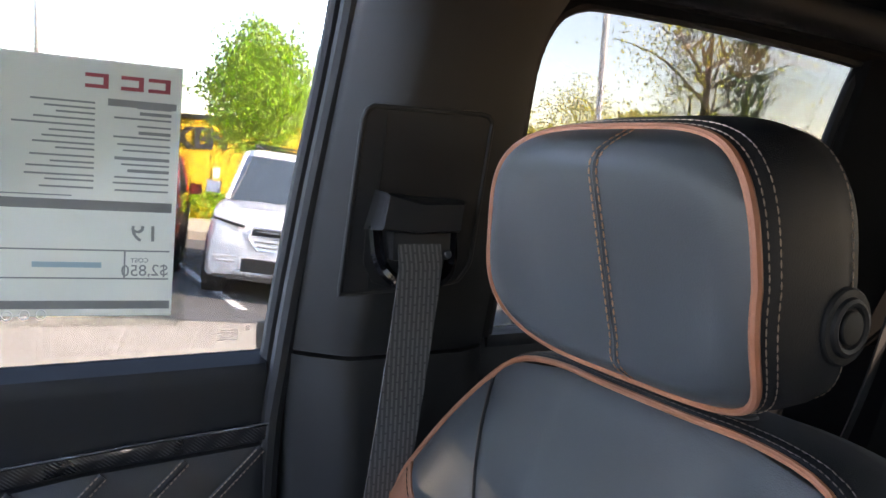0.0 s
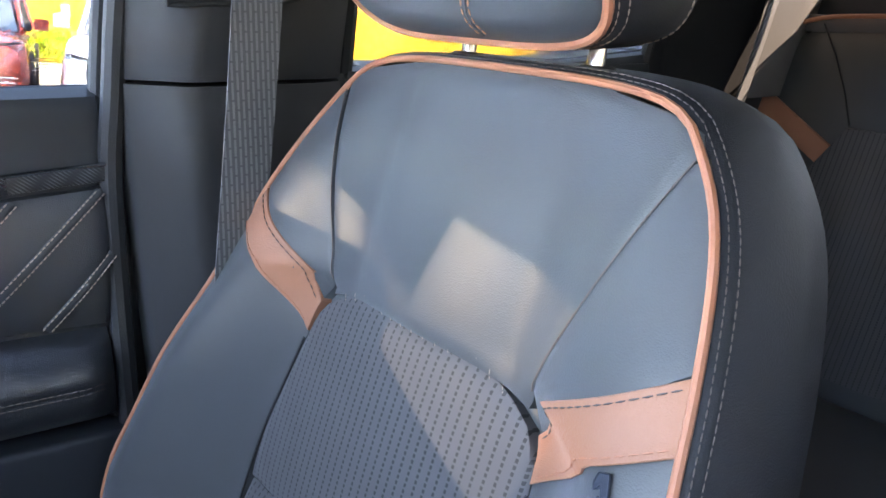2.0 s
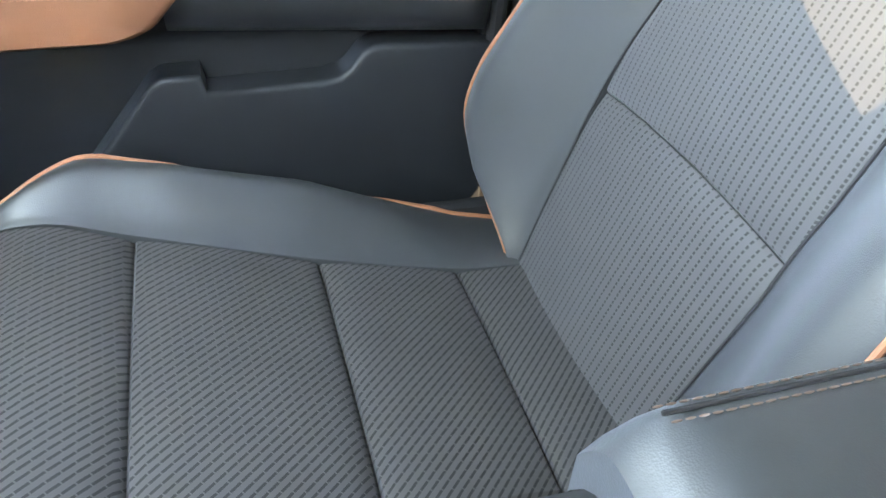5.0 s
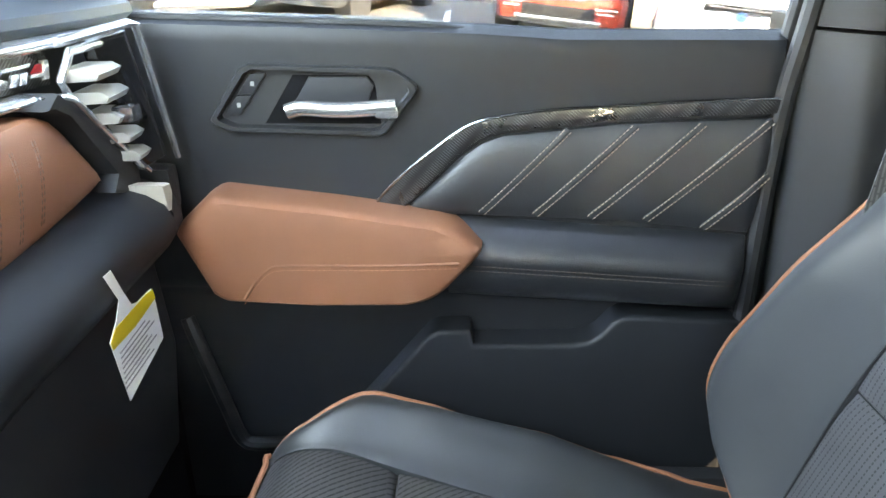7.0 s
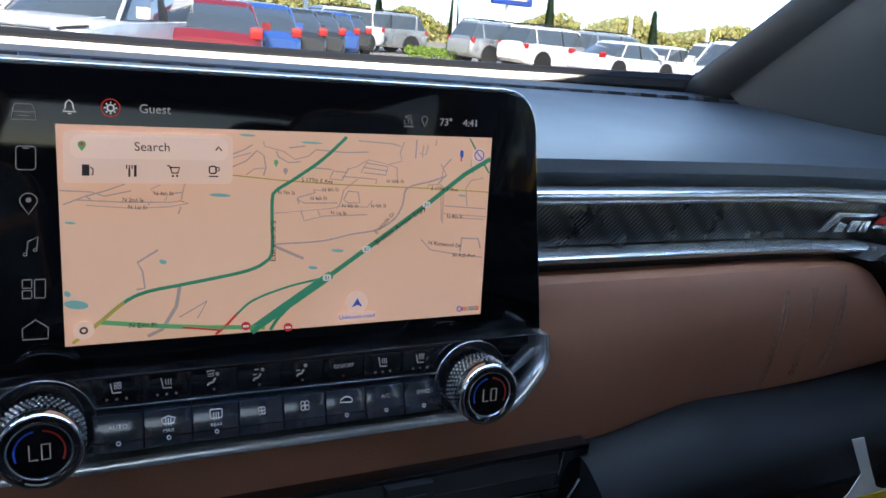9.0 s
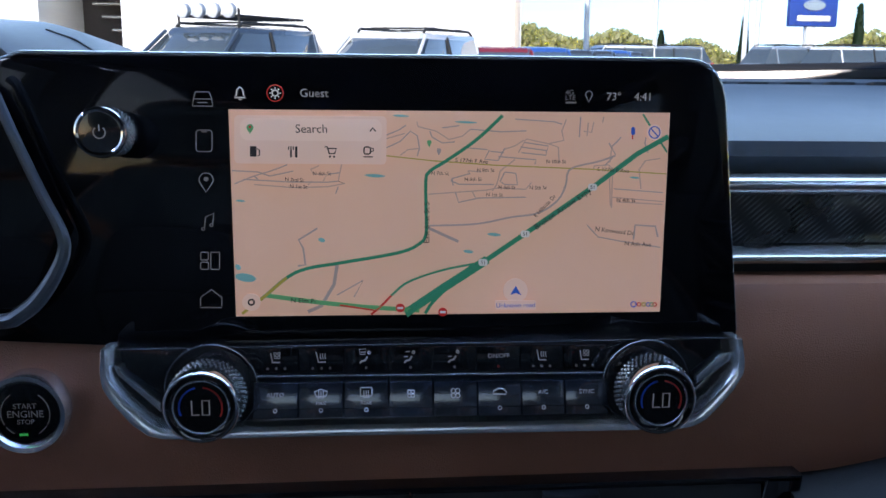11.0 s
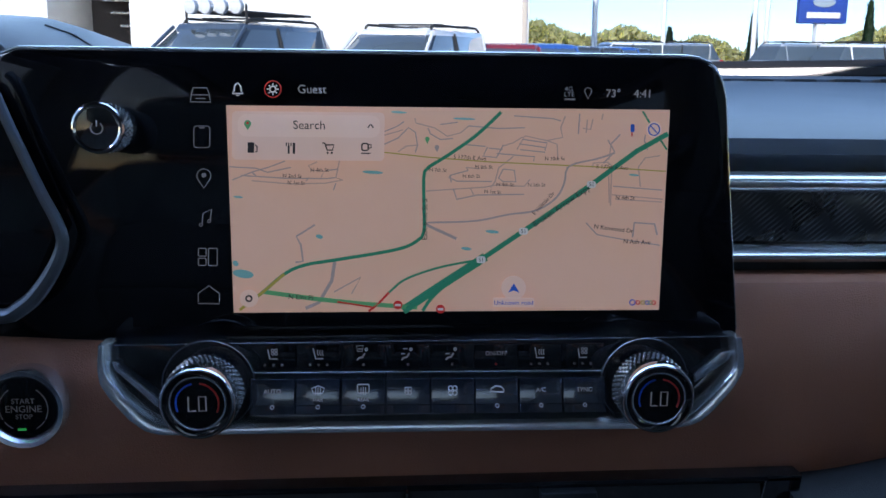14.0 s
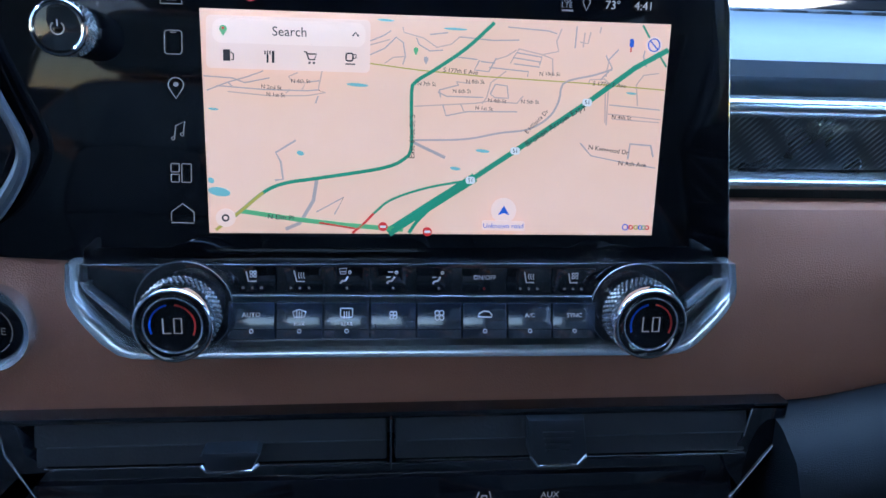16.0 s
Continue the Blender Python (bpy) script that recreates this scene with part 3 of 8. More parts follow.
for i, p in enumerate(web):
    for dx, dy in ((-0.0008, -0.0225), (-0.0008, 0.0225), (0.0008, 0.0225), (0.0008, -0.0225)):
        vs.append(p + Vector((dx, dy, 0)))
for i in range(len(web) - 1):
    for j in range(4):
        fs.append((i * 4 + j, i * 4 + (j + 1) % 4, i * 4 + 4 + (j + 1) % 4, i * 4 + 4 + j))
part("webbing", raw(vs, fs), BELT, belt, "grey woven webbing")
part("anchor", disc((0.665, -0.135, 1.005), (-1, 0, 0), 0.012, 0.02, 20, 0.003), PLASTIC, pillar)

# passenger's A-pillar and mirror sail
ap = thing("pillar_front", "dark grey windshield pillar trim", "pillar", (0.70, 0.85, 1.33), kind="structure")
rings_ = []
for t in [i / 10 for i in range(11)]:
    c = Vector((0.715, 0.945, 1.33)).lerp(Vector((0.645, 0.430, 1.655)), t)
    wd = max(0.072, 0.152 - 0.17 * t)
    base = [(0.045, 0.015), (0.0, 0.03), (-0.035, 0.012), (-0.050, -0.02), (-0.046, -wd * 0.6), (-0.022, -wd), (0.02, -wd - 0.012), (0.05, -wd + 0.02)]
    rings_.append([c + Vector((a, b * 1.25, b * 0.55 + 0.012)) for a, b in base])
part("pillar_trim", loft(rings_, True, True, True), PILLAR, ap)
part("pillar_trim", loft([[Vector((-v.x, v.y, v.z)) for v in r] for r in rings_], True, True, True), PILLAR, ap)

# ---- passenger's front door ----
door = thing("door_1", "closed front passenger door with black and brown leather trim", "door", (0.72, 0.3, 0.55), kind="structure")
INX = lambda a, b, d: Vector((0.722 - d, a, b))
# main moulded panel: a relief over length and height


def door_x(y, z):
    top = belt_z(y)
    x = 0.722
    x += 0.030 * ease((z - (top - 0.014)) / 0.014) ** 2
    # body below the arm rest steps back, and the map pocket comes forward again
    low = ease((0.955 - z) / 0.03)
    x += 0.020 * low
    return x


ys = [-0.082 + 0.802 * i / 90 for i in range(91)]
vs, fs = [], []
for j in range(81):
    for y in ys:
        z0, z1 = 0.58, belt_z(y)
        z = z0 + (z1 - z0) * (j / 80)
        edge = -0.064 - 0.016 * ease((z - 0.85) / 0.35) + 0.010 * ease((0.85 - z) / 0.2)
        yy = max(y, edge)
        vs.append((door_x(y, z) + 0.012 * ease((edge + 0.010 - y) / 0.012), yy, z))
nn = len(ys)
for j in range(80):
    for i in range(nn - 1):
        a = j * nn + i
        fs.append((a, a + 1, a + nn + 1, a + nn))
k = len(vs)
vs += [(0.80, y, 0.58) for y in ys] + [(0.80, y, belt_z(y) - 0.002 - 0.032 * ease((0.32 - y) / 0.14)) for y in ys]
for i in range(nn - 1):
    fs.append((i, k + i, k + i + 1, i + 1))
    fs.append((80 * nn + i, 80 * nn + i + 1, k + nn + i + 1, k + nn + i))
part("panel", raw(vs, fs), PLASTIC_SOFT, door, "black moulded door panel")
POCKET = [(-0.066, 0.585), (-0.066, 0.910), (-0.045, 0.9145), (0.060, 0.9185), (0.074, 0.917), (0.086, 0.910), (0.100, 0.892), (0.112, 0.884), (0.130, 0.8805), (0.254, 0.877), (0.2585, 0.8975), (0.298, 0.896), (0.311, 0.889), (0.411, 0.766), (0.466, 0.704), (0.50, 0.655), (0.515, 0.585)]
part("map_pocket", prism(POCKET, lambda a, b, d: Vector((0.745 - d - 0.05 * (0.9 - b) * (d > 0), a, b)), -0.01, 0.042, 0.0075, 4), PLASTIC_SOFT, door, "black map pocket with a rounded lip")
part("speaker_ridge", sweep(smooth_line([(0.742, 0.622, 0.89), (0.736, 0.612, 0.86), (0.733, 0.585, 0.765), (0.733, 0.570, 0.712), (0.733, 0.552, 0.700), (0.733, 0.50, 0.702), (0.735, 0.45, 0.706)], 40), 0.010, 10), PLASTIC_SOFT, door)
part("window_seal", sweep([Vector((0.742, y, belt_z(y) - 0.004 - 0.012 * ease((0.32 - y) / 0.14))) for y in ys[::6]], 0.005, 8), RUBBER, door)
part("outer_skin", box((0.82, 0.32, 0.86), (0.05, 0.86, 0.66), 0.02), PLASTIC, door)
part("window_frame", sweep(smooth_line([(0.735, -0.098, 1.25), (0.712, -0.112, 1.40), (0.682, -0.128, 1.56), (0.66, -0.12, 1.64), (0.655, 0.05, 1.66), (0.665, 0.40, 1.635), (0.70, 0.56, 1.50), (0.728, 0.66, 1.36)], 60), 0.014, 10), RUBBER, door)
# grey trim, its tone lifted for the sunlight that falls on it
SAIL = mat("grey_sunlit_sail", (0.085, 0.082, 0.076), 0.6, bump=0.25, bscale=1200)
part("mirror_sail", prism([(0.638, 1.268), (0.725, 1.270), (0.83, 1.285), (0.80, 1.33), (0.70, 1.43), (0.675, 1.465), (0.668, 1.46), (0.650, 1.37)], lambda a, b, d: Vector((0.735 - d - 0.15 * (b - 1.27), a, b)), -0.012, 0.012, 0.007, 3), SAIL, door, "grey mirror triangle trim")
part("pane", prism([(-0.095, 1.232), (0.70, 1.262), (0.52, 1.60), (0.40, 1.64), (-0.11, 1.655)], lambda a, b, d: Vector((0.752 - d - 0.16 * (b - 1.25), a, b)), 0.0, 0.004), GLASS, door).visible_shadow = False

# carbon strip with its dark chrome edge
strip_top = [(-0.077, 1.180), (0.03, 1.176), (0.096, 1.172), (0.16, 1.168), (0.219, 1.161), (0.262, 1.150), (0.307, 1.118), (0.340, 1.090), (0.366, 1.063), (0.367, 1.055), (0.360, 1.047), (0.346, 1.044)]
strip_low = [(-0.076, 1.164), (0.095, 1.157), (0.156, 1.150), (0.225, 1.143), (0.250, 1.134), (0.275, 1.115), (0.344, 1.045)]
part("carbon_strip", prism(strip_top + strip_low[::-1][1:], INX, -0.004, 0.008, 0.002), CARBON_Y, door, "gloss carbon weave strip")
part("strip_edge", sweep([INX(p.x, p.y, 0.007) for p in smooth_line([(a, b, 0) for a, b in strip_top], 60)], 0.0022, 8), CHROME_DARK, door)

# leather insert with slanting double seams
ins = [(-0.074, 1.160), (0.095, 1.153), (0.156, 1.146), (0.225, 1.139), (0.248, 1.130), (0.272, 1.112), (0.338, 1.046), (0.275, 1.043), (0.10, 1.036), (-0.064, 1.021)]


def insert_pt(s, t):
    up = resample([Vector((a, b, 0)) for a, b in ins[:7]], 41)
    lo = resample([Vector((a, b, 0)) for a, b in ins[:6:-1] + [ins[6]]], 41)
    i = s * 40
    a = up[int(i)].lerp(up[min(40, int(i) + 1)], i % 1)
    b = lo[int(i)].lerp(lo[min(40, int(i) + 1)], i % 1)
    p = b.lerp(a, t)
    return INX(p.x, p.y, 0.004 + 0.010 * math.sin(math.pi * min(1, max(0, t))) ** 0.5 * min(1, (1 - s) * 8))


part("leather_insert", pad(insert_pt, 40, 16, 0.01, 0.006, (1, 0, 0)), LEATHER_DOOR, door, "black leather insert")
SEAMS = (((0.250, 1.045), (0.150, 1.149)), ((0.189, 1.043), (0.076, 1.154)), ((0.126, 1.040), (0.003, 1.157)), ((0.063, 1.037), (-0.070, 1.160)), ((-0.005, 1.029), (-0.073, 1.097)))
for (a0, b0), (a1, b1) in SEAMS:
    part("ridge", sweep([INX(a0 + (a1 - a0) * t, b0 + (b1 - b0) * t, 0.0095 + 0.0040 * math.sin(math.pi * t)) for t in [0.03 + 0.94 * i / 11 for i in range(12)]], 0.0042, 8, flat=0.7, up=(1, 0, 0)), LEATHER_DOOR, door)
    for off in (-0.0036, 0.0036):
        pts = []
        for i in range(12):
            t = 0.03 + 0.94 * i / 11
            a, b = a0 + (a1 - a0) * t + off, b0 + (b1 - b0) * t + off * 0.4
            pts.append(INX(a, b, 0.0122 + 0.0042 * math.sin(math.pi * t)))
        part("seam", stitches(pts, 0.0036, 0.0014, 0.0008), THREAD, door, "tan double stitching")

# padded roll above the pocket


def roll_pt(s, t):
    y = 0.285 - 0.350 * s
    zt, zb = 1.044 - 0.024 * s, 0.938 - 0.018 * s
    z = zb + (zt - zb) * t
    bulge = 0.034 * (1 - abs(2 * t - 1) ** 3.0) + 0.006 * math.exp(-((t - 0.62) / 0.25) ** 2) - 0.003 * math.exp(-((t - 0.50) / 0.025) ** 2)
    return Vector((0.724 - bulge * min(1, (1 - s) * 14) ** 0.5, y, z))


part("padded_roll", pad(roll_pt, 30, 24, 0.01, 0.003, (1, 0, 0)), LEATHER_DOOR, door, "black padded leather roll")
for t in (0.47, 0.53):
    part("seam", stitches([roll_pt(i / 20, t) + Vector((-0.001, 0, 0)) for i in range(1, 20)], 0.0045, 0.002, 0.0007), THREAD_DARK, door)

# brown arm rest
arm = [(0.533, 1.088), (0.40, 1.073), (0.285, 1.056), (0.262, 1.047), (0.236, 1.026), (0.245, 1.012), (0.283, 0.970), (0.300, 0.961), (0.322, 0.956), (0.43, 0.954), (0.535, 0.959), (0.550, 0.966), (0.585, 1.043), (0.580, 1.052), (0.545, 1.085)]
cy, cz = 0.41, 1.02


def arm_ring(k, d):
    pts = resample([Vector((a, b, 0)) for a, b in arm], 90, True)
    return [Vector((0.722 - d, cy + 0.008 + (p.x - cy) * k, cz - 0.007 + (p.y - cz) * k)) for p in pts]


part("arm_rest", loft([arm_ring(0.985, -0.01), arm_ring(1.0, 0.012), arm_ring(1.0, 0.040), arm_ring(0.988, 0.049), arm_ring(0.965, 0.056), arm_ring(0.92, 0.060), arm_ring(0.6, 0.062), arm_ring(0.2, 0.062)], True, True, True), BROWN, door, "brown leather arm rest pad")
crease = smooth_line([(0.6595, 0.518, 0.958), (0.6595, 0.503, 0.980), (0.6595, 0.487, 0.996), (0.6595, 0.466, 1.001), (0.6595, 0.36, 1.002), (0.6600, 0.272, 1.005)], 50)
part("crease", sweep([p + Vector((0.0015, 0, 0.001)) for p in crease], 0.0020, 8), BROWN, door)
part("seam", stitches([p + Vector((-0.0012, 0, -0.004)) for p in crease], 0.004, 0.0018, 0.0006), PIPE, door)

# inner handle
hx = [(0.502, 1.217), (0.350, 1.212), (0.340, 1.209), (0.320, 1.194), (0.319, 1.188), (0.353, 1.142), (0.362, 1.138), (0.530, 1.143), (0.547, 1.151), (0.549, 1.156), (0.512, 1.212)]
hb = thing("door_handle_bezel", "black angular bezel with a chrome pull lever and lock buttons", "door handle", (0.712, 0.43, 1.18))
ctr = Vector((0.434, 1.178))
inner = [(ctr.x + (a - ctr.x) * 0.93, ctr.y + (b - ctr.y) * 0.86) for a, b in hx]
deep = [(ctr.x + (a - ctr.x) * 0.91, ctr.y + (b - ctr.y) * 0.82) for a, b in hx]
part("bezel", loft([[INX(a, b, -0.003) for a, b in hx], [INX(a, b, 0.010) for a, b in hx], [INX(ctr.x + (a - ctr.x) * 0.985, ctr.y + (b - ctr.y) * 0.97, 0.0125) for a, b in hx], [INX(a, b, 0.0125) for a, b in inner], [INX(a, b, 0.001) for a, b in deep]], True, False, True), PLASTIC, hb, "black satin bezel")
# a thin near-black plate gives the shade of the lever's recess
part("recess_shade", prism([(0.455, 1.204), (0.372, 1.203), (0.366, 1.196), (0.360, 1.150), (0.490, 1.150)], INX, 0.0008, 0.0018, 0.0004), CARPET, hb)
part("cup", prism([(0.437, 1.202), (0.374, 1.202), (0.366, 1.193), (0.378, 1.166), (0.462, 1.163)], INX, 0.0016, 0.0042, 0.0012), PLASTIC_SOFT, hb)
lev = smooth_line([(0.462, 1.166, 0), (0.445, 1.170, 0), (0.40, 1.168, 0), (0.342, 1.172, 0)], 24)
part("lever", join(sweep([INX(p.x, p.y, 0.014) for p in lev], 0.0088, 12, flat=0.75, up=(1, 0, 0)), box((0.709, 0.352, 1.166), (0.014, 0.026, 0.013), 0.004)), CHROME, hb, "chrome pull lever")
for b0, b1 in ((1.184, 1.206), (1.161, 1.182)):
    sh = (b0 - 1.161) * 0.75
    btn = part("lock_button", prism([(0.5335 - sh, b0), (0.5165 - sh, b0), (0.5165 - sh - 0.0155, b1), (0.5335 - sh - 0.0155, b1)], INX, 0.0008, 0.0060, 0.0012), PLASTIC_SOFT, hb)
    part("lock_symbol", box((0.722 - 0.0064, 0.5165 - sh, (b0 + b1) / 2), (0.0006, 0.004, 0.005)), INK, btn)

# window sticker, seen from behind
st = thing("window_sticker", "white printed price sheet taped inside the door window", "sticker", (0.73, 0.21, 1.40))


def glass_x(z):
    return 0.752 - 0.16 * (z - 1.25) - 0.0065


def sheet(a, b, d):
    return Vector((glass_x(b) - d, a, b))


def tilt(y, z):
    """The sheet hangs a little askew: its lower edge climbs towards the front."""
    return z + (0.006 + 0.045 * (y - 0.05)) * (1.53 - z) / 0.25


def srect(name, y0, y1, z0, z1, material, d=0.0012, parent=st, label=""):
    return part(name, prism([(y0, tilt(y0, z0)), (y1, tilt(y1, z0)), (y1, tilt(y1, z1)), (y0, tilt(y0, z1))], sheet, d - 0.0004, d), material, parent, label)


STICK = mat("backlit_sheet", (0.80, 0.80, 0.78), 0.8, scale=6, vary=0.04)
stn = STICK.node_tree
tl_ = stn.nodes.new("ShaderNodeBsdfTranslucent")
tl_.inputs[0].default_value = (0.93, 0.93, 0.87, 1)
mxs = stn.nodes.new("ShaderNodeMixShader")
mxs.inputs[0].default_value = 0.92
stn.links.new(stn.nodes["Principled BSDF"].outputs[0], mxs.inputs[1])
stn.links.new(tl_.outputs[0], mxs.inputs[2])
stn.links.new(mxs.outputs[0], stn.nodes["Material Output"].inputs[0])
TAPE = glass_mat("clear_film", (0.88, 0.88, 0.86), 0.02)
SINK = mat("sheet_ink", (0.34, 0.35, 0.34), 0.8)
SRED = mat("sheet_red", (0.55, 0.12, 0.14), 0.8)
SBLUE = mat("sheet_blue", (0.42, 0.60, 0.66), 0.8)
srect("film", 0.006, 0.420, 1.276, 1.530, TAPE, 0.0006)
srect("sheet", 0.018, 0.410, 1.287, 1.520, STICK, 0.001, label="white paper sheet, printing shows through")
for i, y0 in enumerate((0.028, 0.050, 0.078)):
    part("emblem_bar", join(prism([(y0, 1.506), (y0 + 0.018, 1.506), (y0 + 0.018, 1.509), (y0, 1.509)], sheet, 0.0012, 0.0016), prism([(y0, 1.497), (y0 + 0.018, 1.497), (y0 + 0.018, 1.500), (y0, 1.500)], sheet, 0.0012, 0.0016), prism([(y0, 1.497), (y0 + 0.004, 1.497), (y0 + 0.004, 1.509), (y0, 1.509)], sheet, 0.0016, 0.002)), SRED, st)
random.seed(4)
for c0, c1 in ((0.026, 0.075), (0.088, 0.150), (0.165, 0.24), (0.255, 0.33), (0.345, 0.40)):
    z = 1.484
    while z > 1.405:
        w = (c1 - c0) * random.uniform(0.45, 1.0)
        head = random.random() < 0.16
        srect("print_line", c0, c0 + w, z - (0.0028 if head else 0.0016), z, SINK, 0.0014)
        z -= random.uniform(0.0045, 0.007)
srect("heading", 0.022, 0.078, 1.482, 1.488, SINK, 0.0016)
srect("rule", 0.022, 0.40, 1.388, 1.397, SINK, 0.0014)
srect("rule", 0.022, 0.40, 1.350, 1.3514, SINK, 0.0014)
srect("rule", 0.060, 0.0614, 1.324, 1.350, SINK, 0.0014)
srect("rule", 0.022, 0.40, 1.323, 1.3244, SINK, 0.0014)
srect("foot_band", 0.020, 0.405, 1.294, 1.302, SINK, 0.0014)
srect("rating_bar", 0.080, 0.135, 1.334, 1.339, SBLUE, 0.0014)
srect("drawing", 0.105, 0.165, 1.40, 1.401, SINK, 0.0014)
BACKWARDS = lambda y, z: Matrix.Translation(sheet(y, z, 0.0018)) @ Matrix(((0, 0, -1, 0), (1, 0, 0, 0), (0, 1, 0, 0), (0, 0, 0, 1)))
word("print", "19", 0.026, BACKWARDS(0.044, 1.372), SINK, st)
word("print", "$2,850", 0.015, BACKWARDS(0.043, 1.336), SINK, st)
word("print", "COST", 0.006, BACKWARDS(0.048, 1.346), SINK, st)
for i in range(3):
    part("seal", tube_ring(sheet(0.128 + 0.013 * i, 1.298, 0.0016), (1, 0, 0), 0.004, 0.0006, 16, 4), PAPER, st)
# etched maker's marks on the glass
for k, (y0, z0) in enumerate(((-0.060, 1.262),)):
    mk = thing("glass_mark", "small etched marks in the corner of the window glass", "glass mark", (0.742, y0, z0))
    for i in range(5):
        part("mark", prism([(y0 + 0.012, z0 + 0.0025 * i), (y0 + 0.032 - 0.003 * (i % 3), z0 + 0.0025 * i), (y0 + 0.032 - 0.003 * (i % 3), z0 + 0.0025 * i + 0.0005), (y0 + 0.012, z0 + 0.0025 * i + 0.0005)], sheet, 0.0, 0.0002), INK, mk)
    part("mark", join(*[prism([(y0 + a, z0 + 0.010 + b), (y0 + a + w, z0 + 0.010 + b), (y0 + a + w, z0 + 0.010 + b + h), (y0 + a, z0 + 0.010 + b + h)], sheet, 0.0, 0.0006) for a, b, w, h in ((0, 0, 0.004, 0.0005), (0, 0.0035, 0.004, 0.0005), (0, 0, 0.0005, 0.004), (0.0035, 0, 0.0005, 0.004))]), INK, mk)

# outside mirror
mir = thing("door_mirror", "black and chrome outside mirror", "mirror", (0.95, 0.66, 1.25))
mo = [(0.725, 1.250), (0.735, 1.30), (0.722, 1.385), (0.710, 1.394), (0.575, 1.380), (0.563, 1.370), (0.560, 1.30), (0.578, 1.255), (0.590, 1.247)]
MIRROR_EYE = Vector((-0.075, 0.268, 1.33))
# turned so that the camera sees the lot behind in the glass
MN = Vector((0.53, 0.845, -0.03)).normalized()


def MX(a, b, d):
    """A place on the mirror's face, cast along the camera's rays to fit its view."""
    ray = Vector((1.02 + (0.64 - a) * 0.35, a, b)) - MIRROR_EYE
    return MIRROR_EYE + ray * ((Vector((1.02, 0.64, 1.32)) - MIRROR_EYE).dot(MN) / ray.dot(MN)) + MN * d


mc = Vector((0.645, 1.32))
sc = lambda k: [(mc.x + (a - mc.x) * k, mc.y + (b - mc.y) * k) for a, b in mo]
part("housing", loft([[MX(a, b, -0.004) for a, b in sc(0.94)], [MX(a, b, -0.008) for a, b in sc(1.0)], [MX(a, b, 0.02) for a, b in sc(1.03)], [MX(a, b, 0.07) for a, b in sc(0.95)], [MX(a, b, 0.11) for a, b in sc(0.7)]], True, False, True), mat("mirror_cap", (0.30, 0.29, 0.28), 0.35, coat=0.3), mir, "grey outside housing")
part("rim", sweep([MX(p.x, p.y, -0.008) for p in resample([(a, b, 0) for a, b in sc(0.97)], 60, True)], 0.006, 8, True), CHROME_DARK, mir)
part("mirror_glass", prism(sc(0.945), MX, -0.002, -0.0045), mat("mirror_silver", (0.9, 0.9, 0.9), 0.01, metal=1.0, vary=0.0), mir, "mirror glass")
part("stalk", loft([[Vector((x, y, z)) for y, z in ((0.76, 1.278), (0.68, 1.278), (0.68, 1.245), (0.76, 1.245))] for x in (0.78, 0.9, 1.0)], True, True, True), PLASTIC, mir)

# ---- front seats ----
CX = 0.379
seat = thing("front_seat", "black leather front seat with terracotta piping and perforated centre", "seat", (CX, 0.15, 0.47), group="front seats")
W_T = ((0.66, 0.130), (0.73, 0.138), (0.745, 0.152), (0.765, 0.186), (0.785, 0.218), (0.81, 0.250), (0.84, 0.271), (0.87, 0.277), (0.90, 0.273), (0.95, 0.264), (1.00, 0.257), (1.05, 0.249), (1.09, 0.239), (1.13, 0.229), (1.17, 0.219), (1.215, 0.203), (1.245, 0.186), (1.262, 0.175))
I_T = ((0.66, 0.126), (0.74, 0.132), (0.80, 0.138), (0.90, 0.144), (0.98, 0.142), (1.05, 0.134), (1.085, 0.129), (1.10, 0.123), (1.112, 0.110), (1.119, 0.085))
H_T = ((0.66, 0.0), (0.72, 0.004), (0.76, 0.026), (0.80, 0.054), (0.85, 0.077), (0.90, 0.083), (1.02, 0.071), (1.10, 0.048), (1.17, 0.031), (1.24, 0.010), (1.29, 0.0))


def back_y(z):
    return -0.053 - 0.347 * (z - 0.738)


def S(u, z):
    w, i, hb = lerp(W_T, z), lerp(I_T, z), lerp(H_T, z)
    a = abs(u)
    if a <= i:
        h = 0.010 * (1 - (a / i) ** 2)
    else:
        t = min(1.2, (a - i) / (w - i))
        h = hb * ease(t / 0.8) - 0.14 * hb * max(0, (t - 0.7) / 0.3) ** 2
    shift = 0.016 * ease((1.10 - z) / 0.18)
    return Vector((CX + u + shift, back_y(z) + h, z))


BACK = (0, -0.945, -0.328)
groove = 0.0035


def insert_low(s, t):
    z = 0.66 + (0.2655 + 0.012 * (1 - (2 * s - 1) ** 2)) * t
    i = lerp(I_T, z)
    return S((2 * s - 1) * i, z) + Vector((0, 0.006 * math.sin(math.pi * min(1, t * 1.02)) ** 0.4 - 0.004, 0))


def insert_up(s, t):
    z0 = 0.9265 + 0.012 * (1 - (2 * s - 1) ** 2)
    z = z0 + (1.118 - z0) * t
    i = lerp(I_T, z)
    u = (2 * s - 1) * i
    z -= 0.012 * t * max(0, abs(2 * s - 1) - 0.55) ** 2 / 0.2
    return S(u, z) + Vector((0, 0.006 * math.sin(math.pi * t) ** 0.4 - 0.004, 0))


part("back_foam", pad(lambda s, t: S((2 * s - 1) * 0.75 * lerp(W_T, 1.075 + 0.08 * t), 1.075 + 0.08 * t) + Vector((0, -0.011, 0)), 60, 16, 0.03, 0.002, BACK), LEATHER, seat)
part("centre_panel", pad(insert_low, 30, 26, 0.03, groove, BACK), CLOTH_BACK, seat, "dark perforated centre panel")
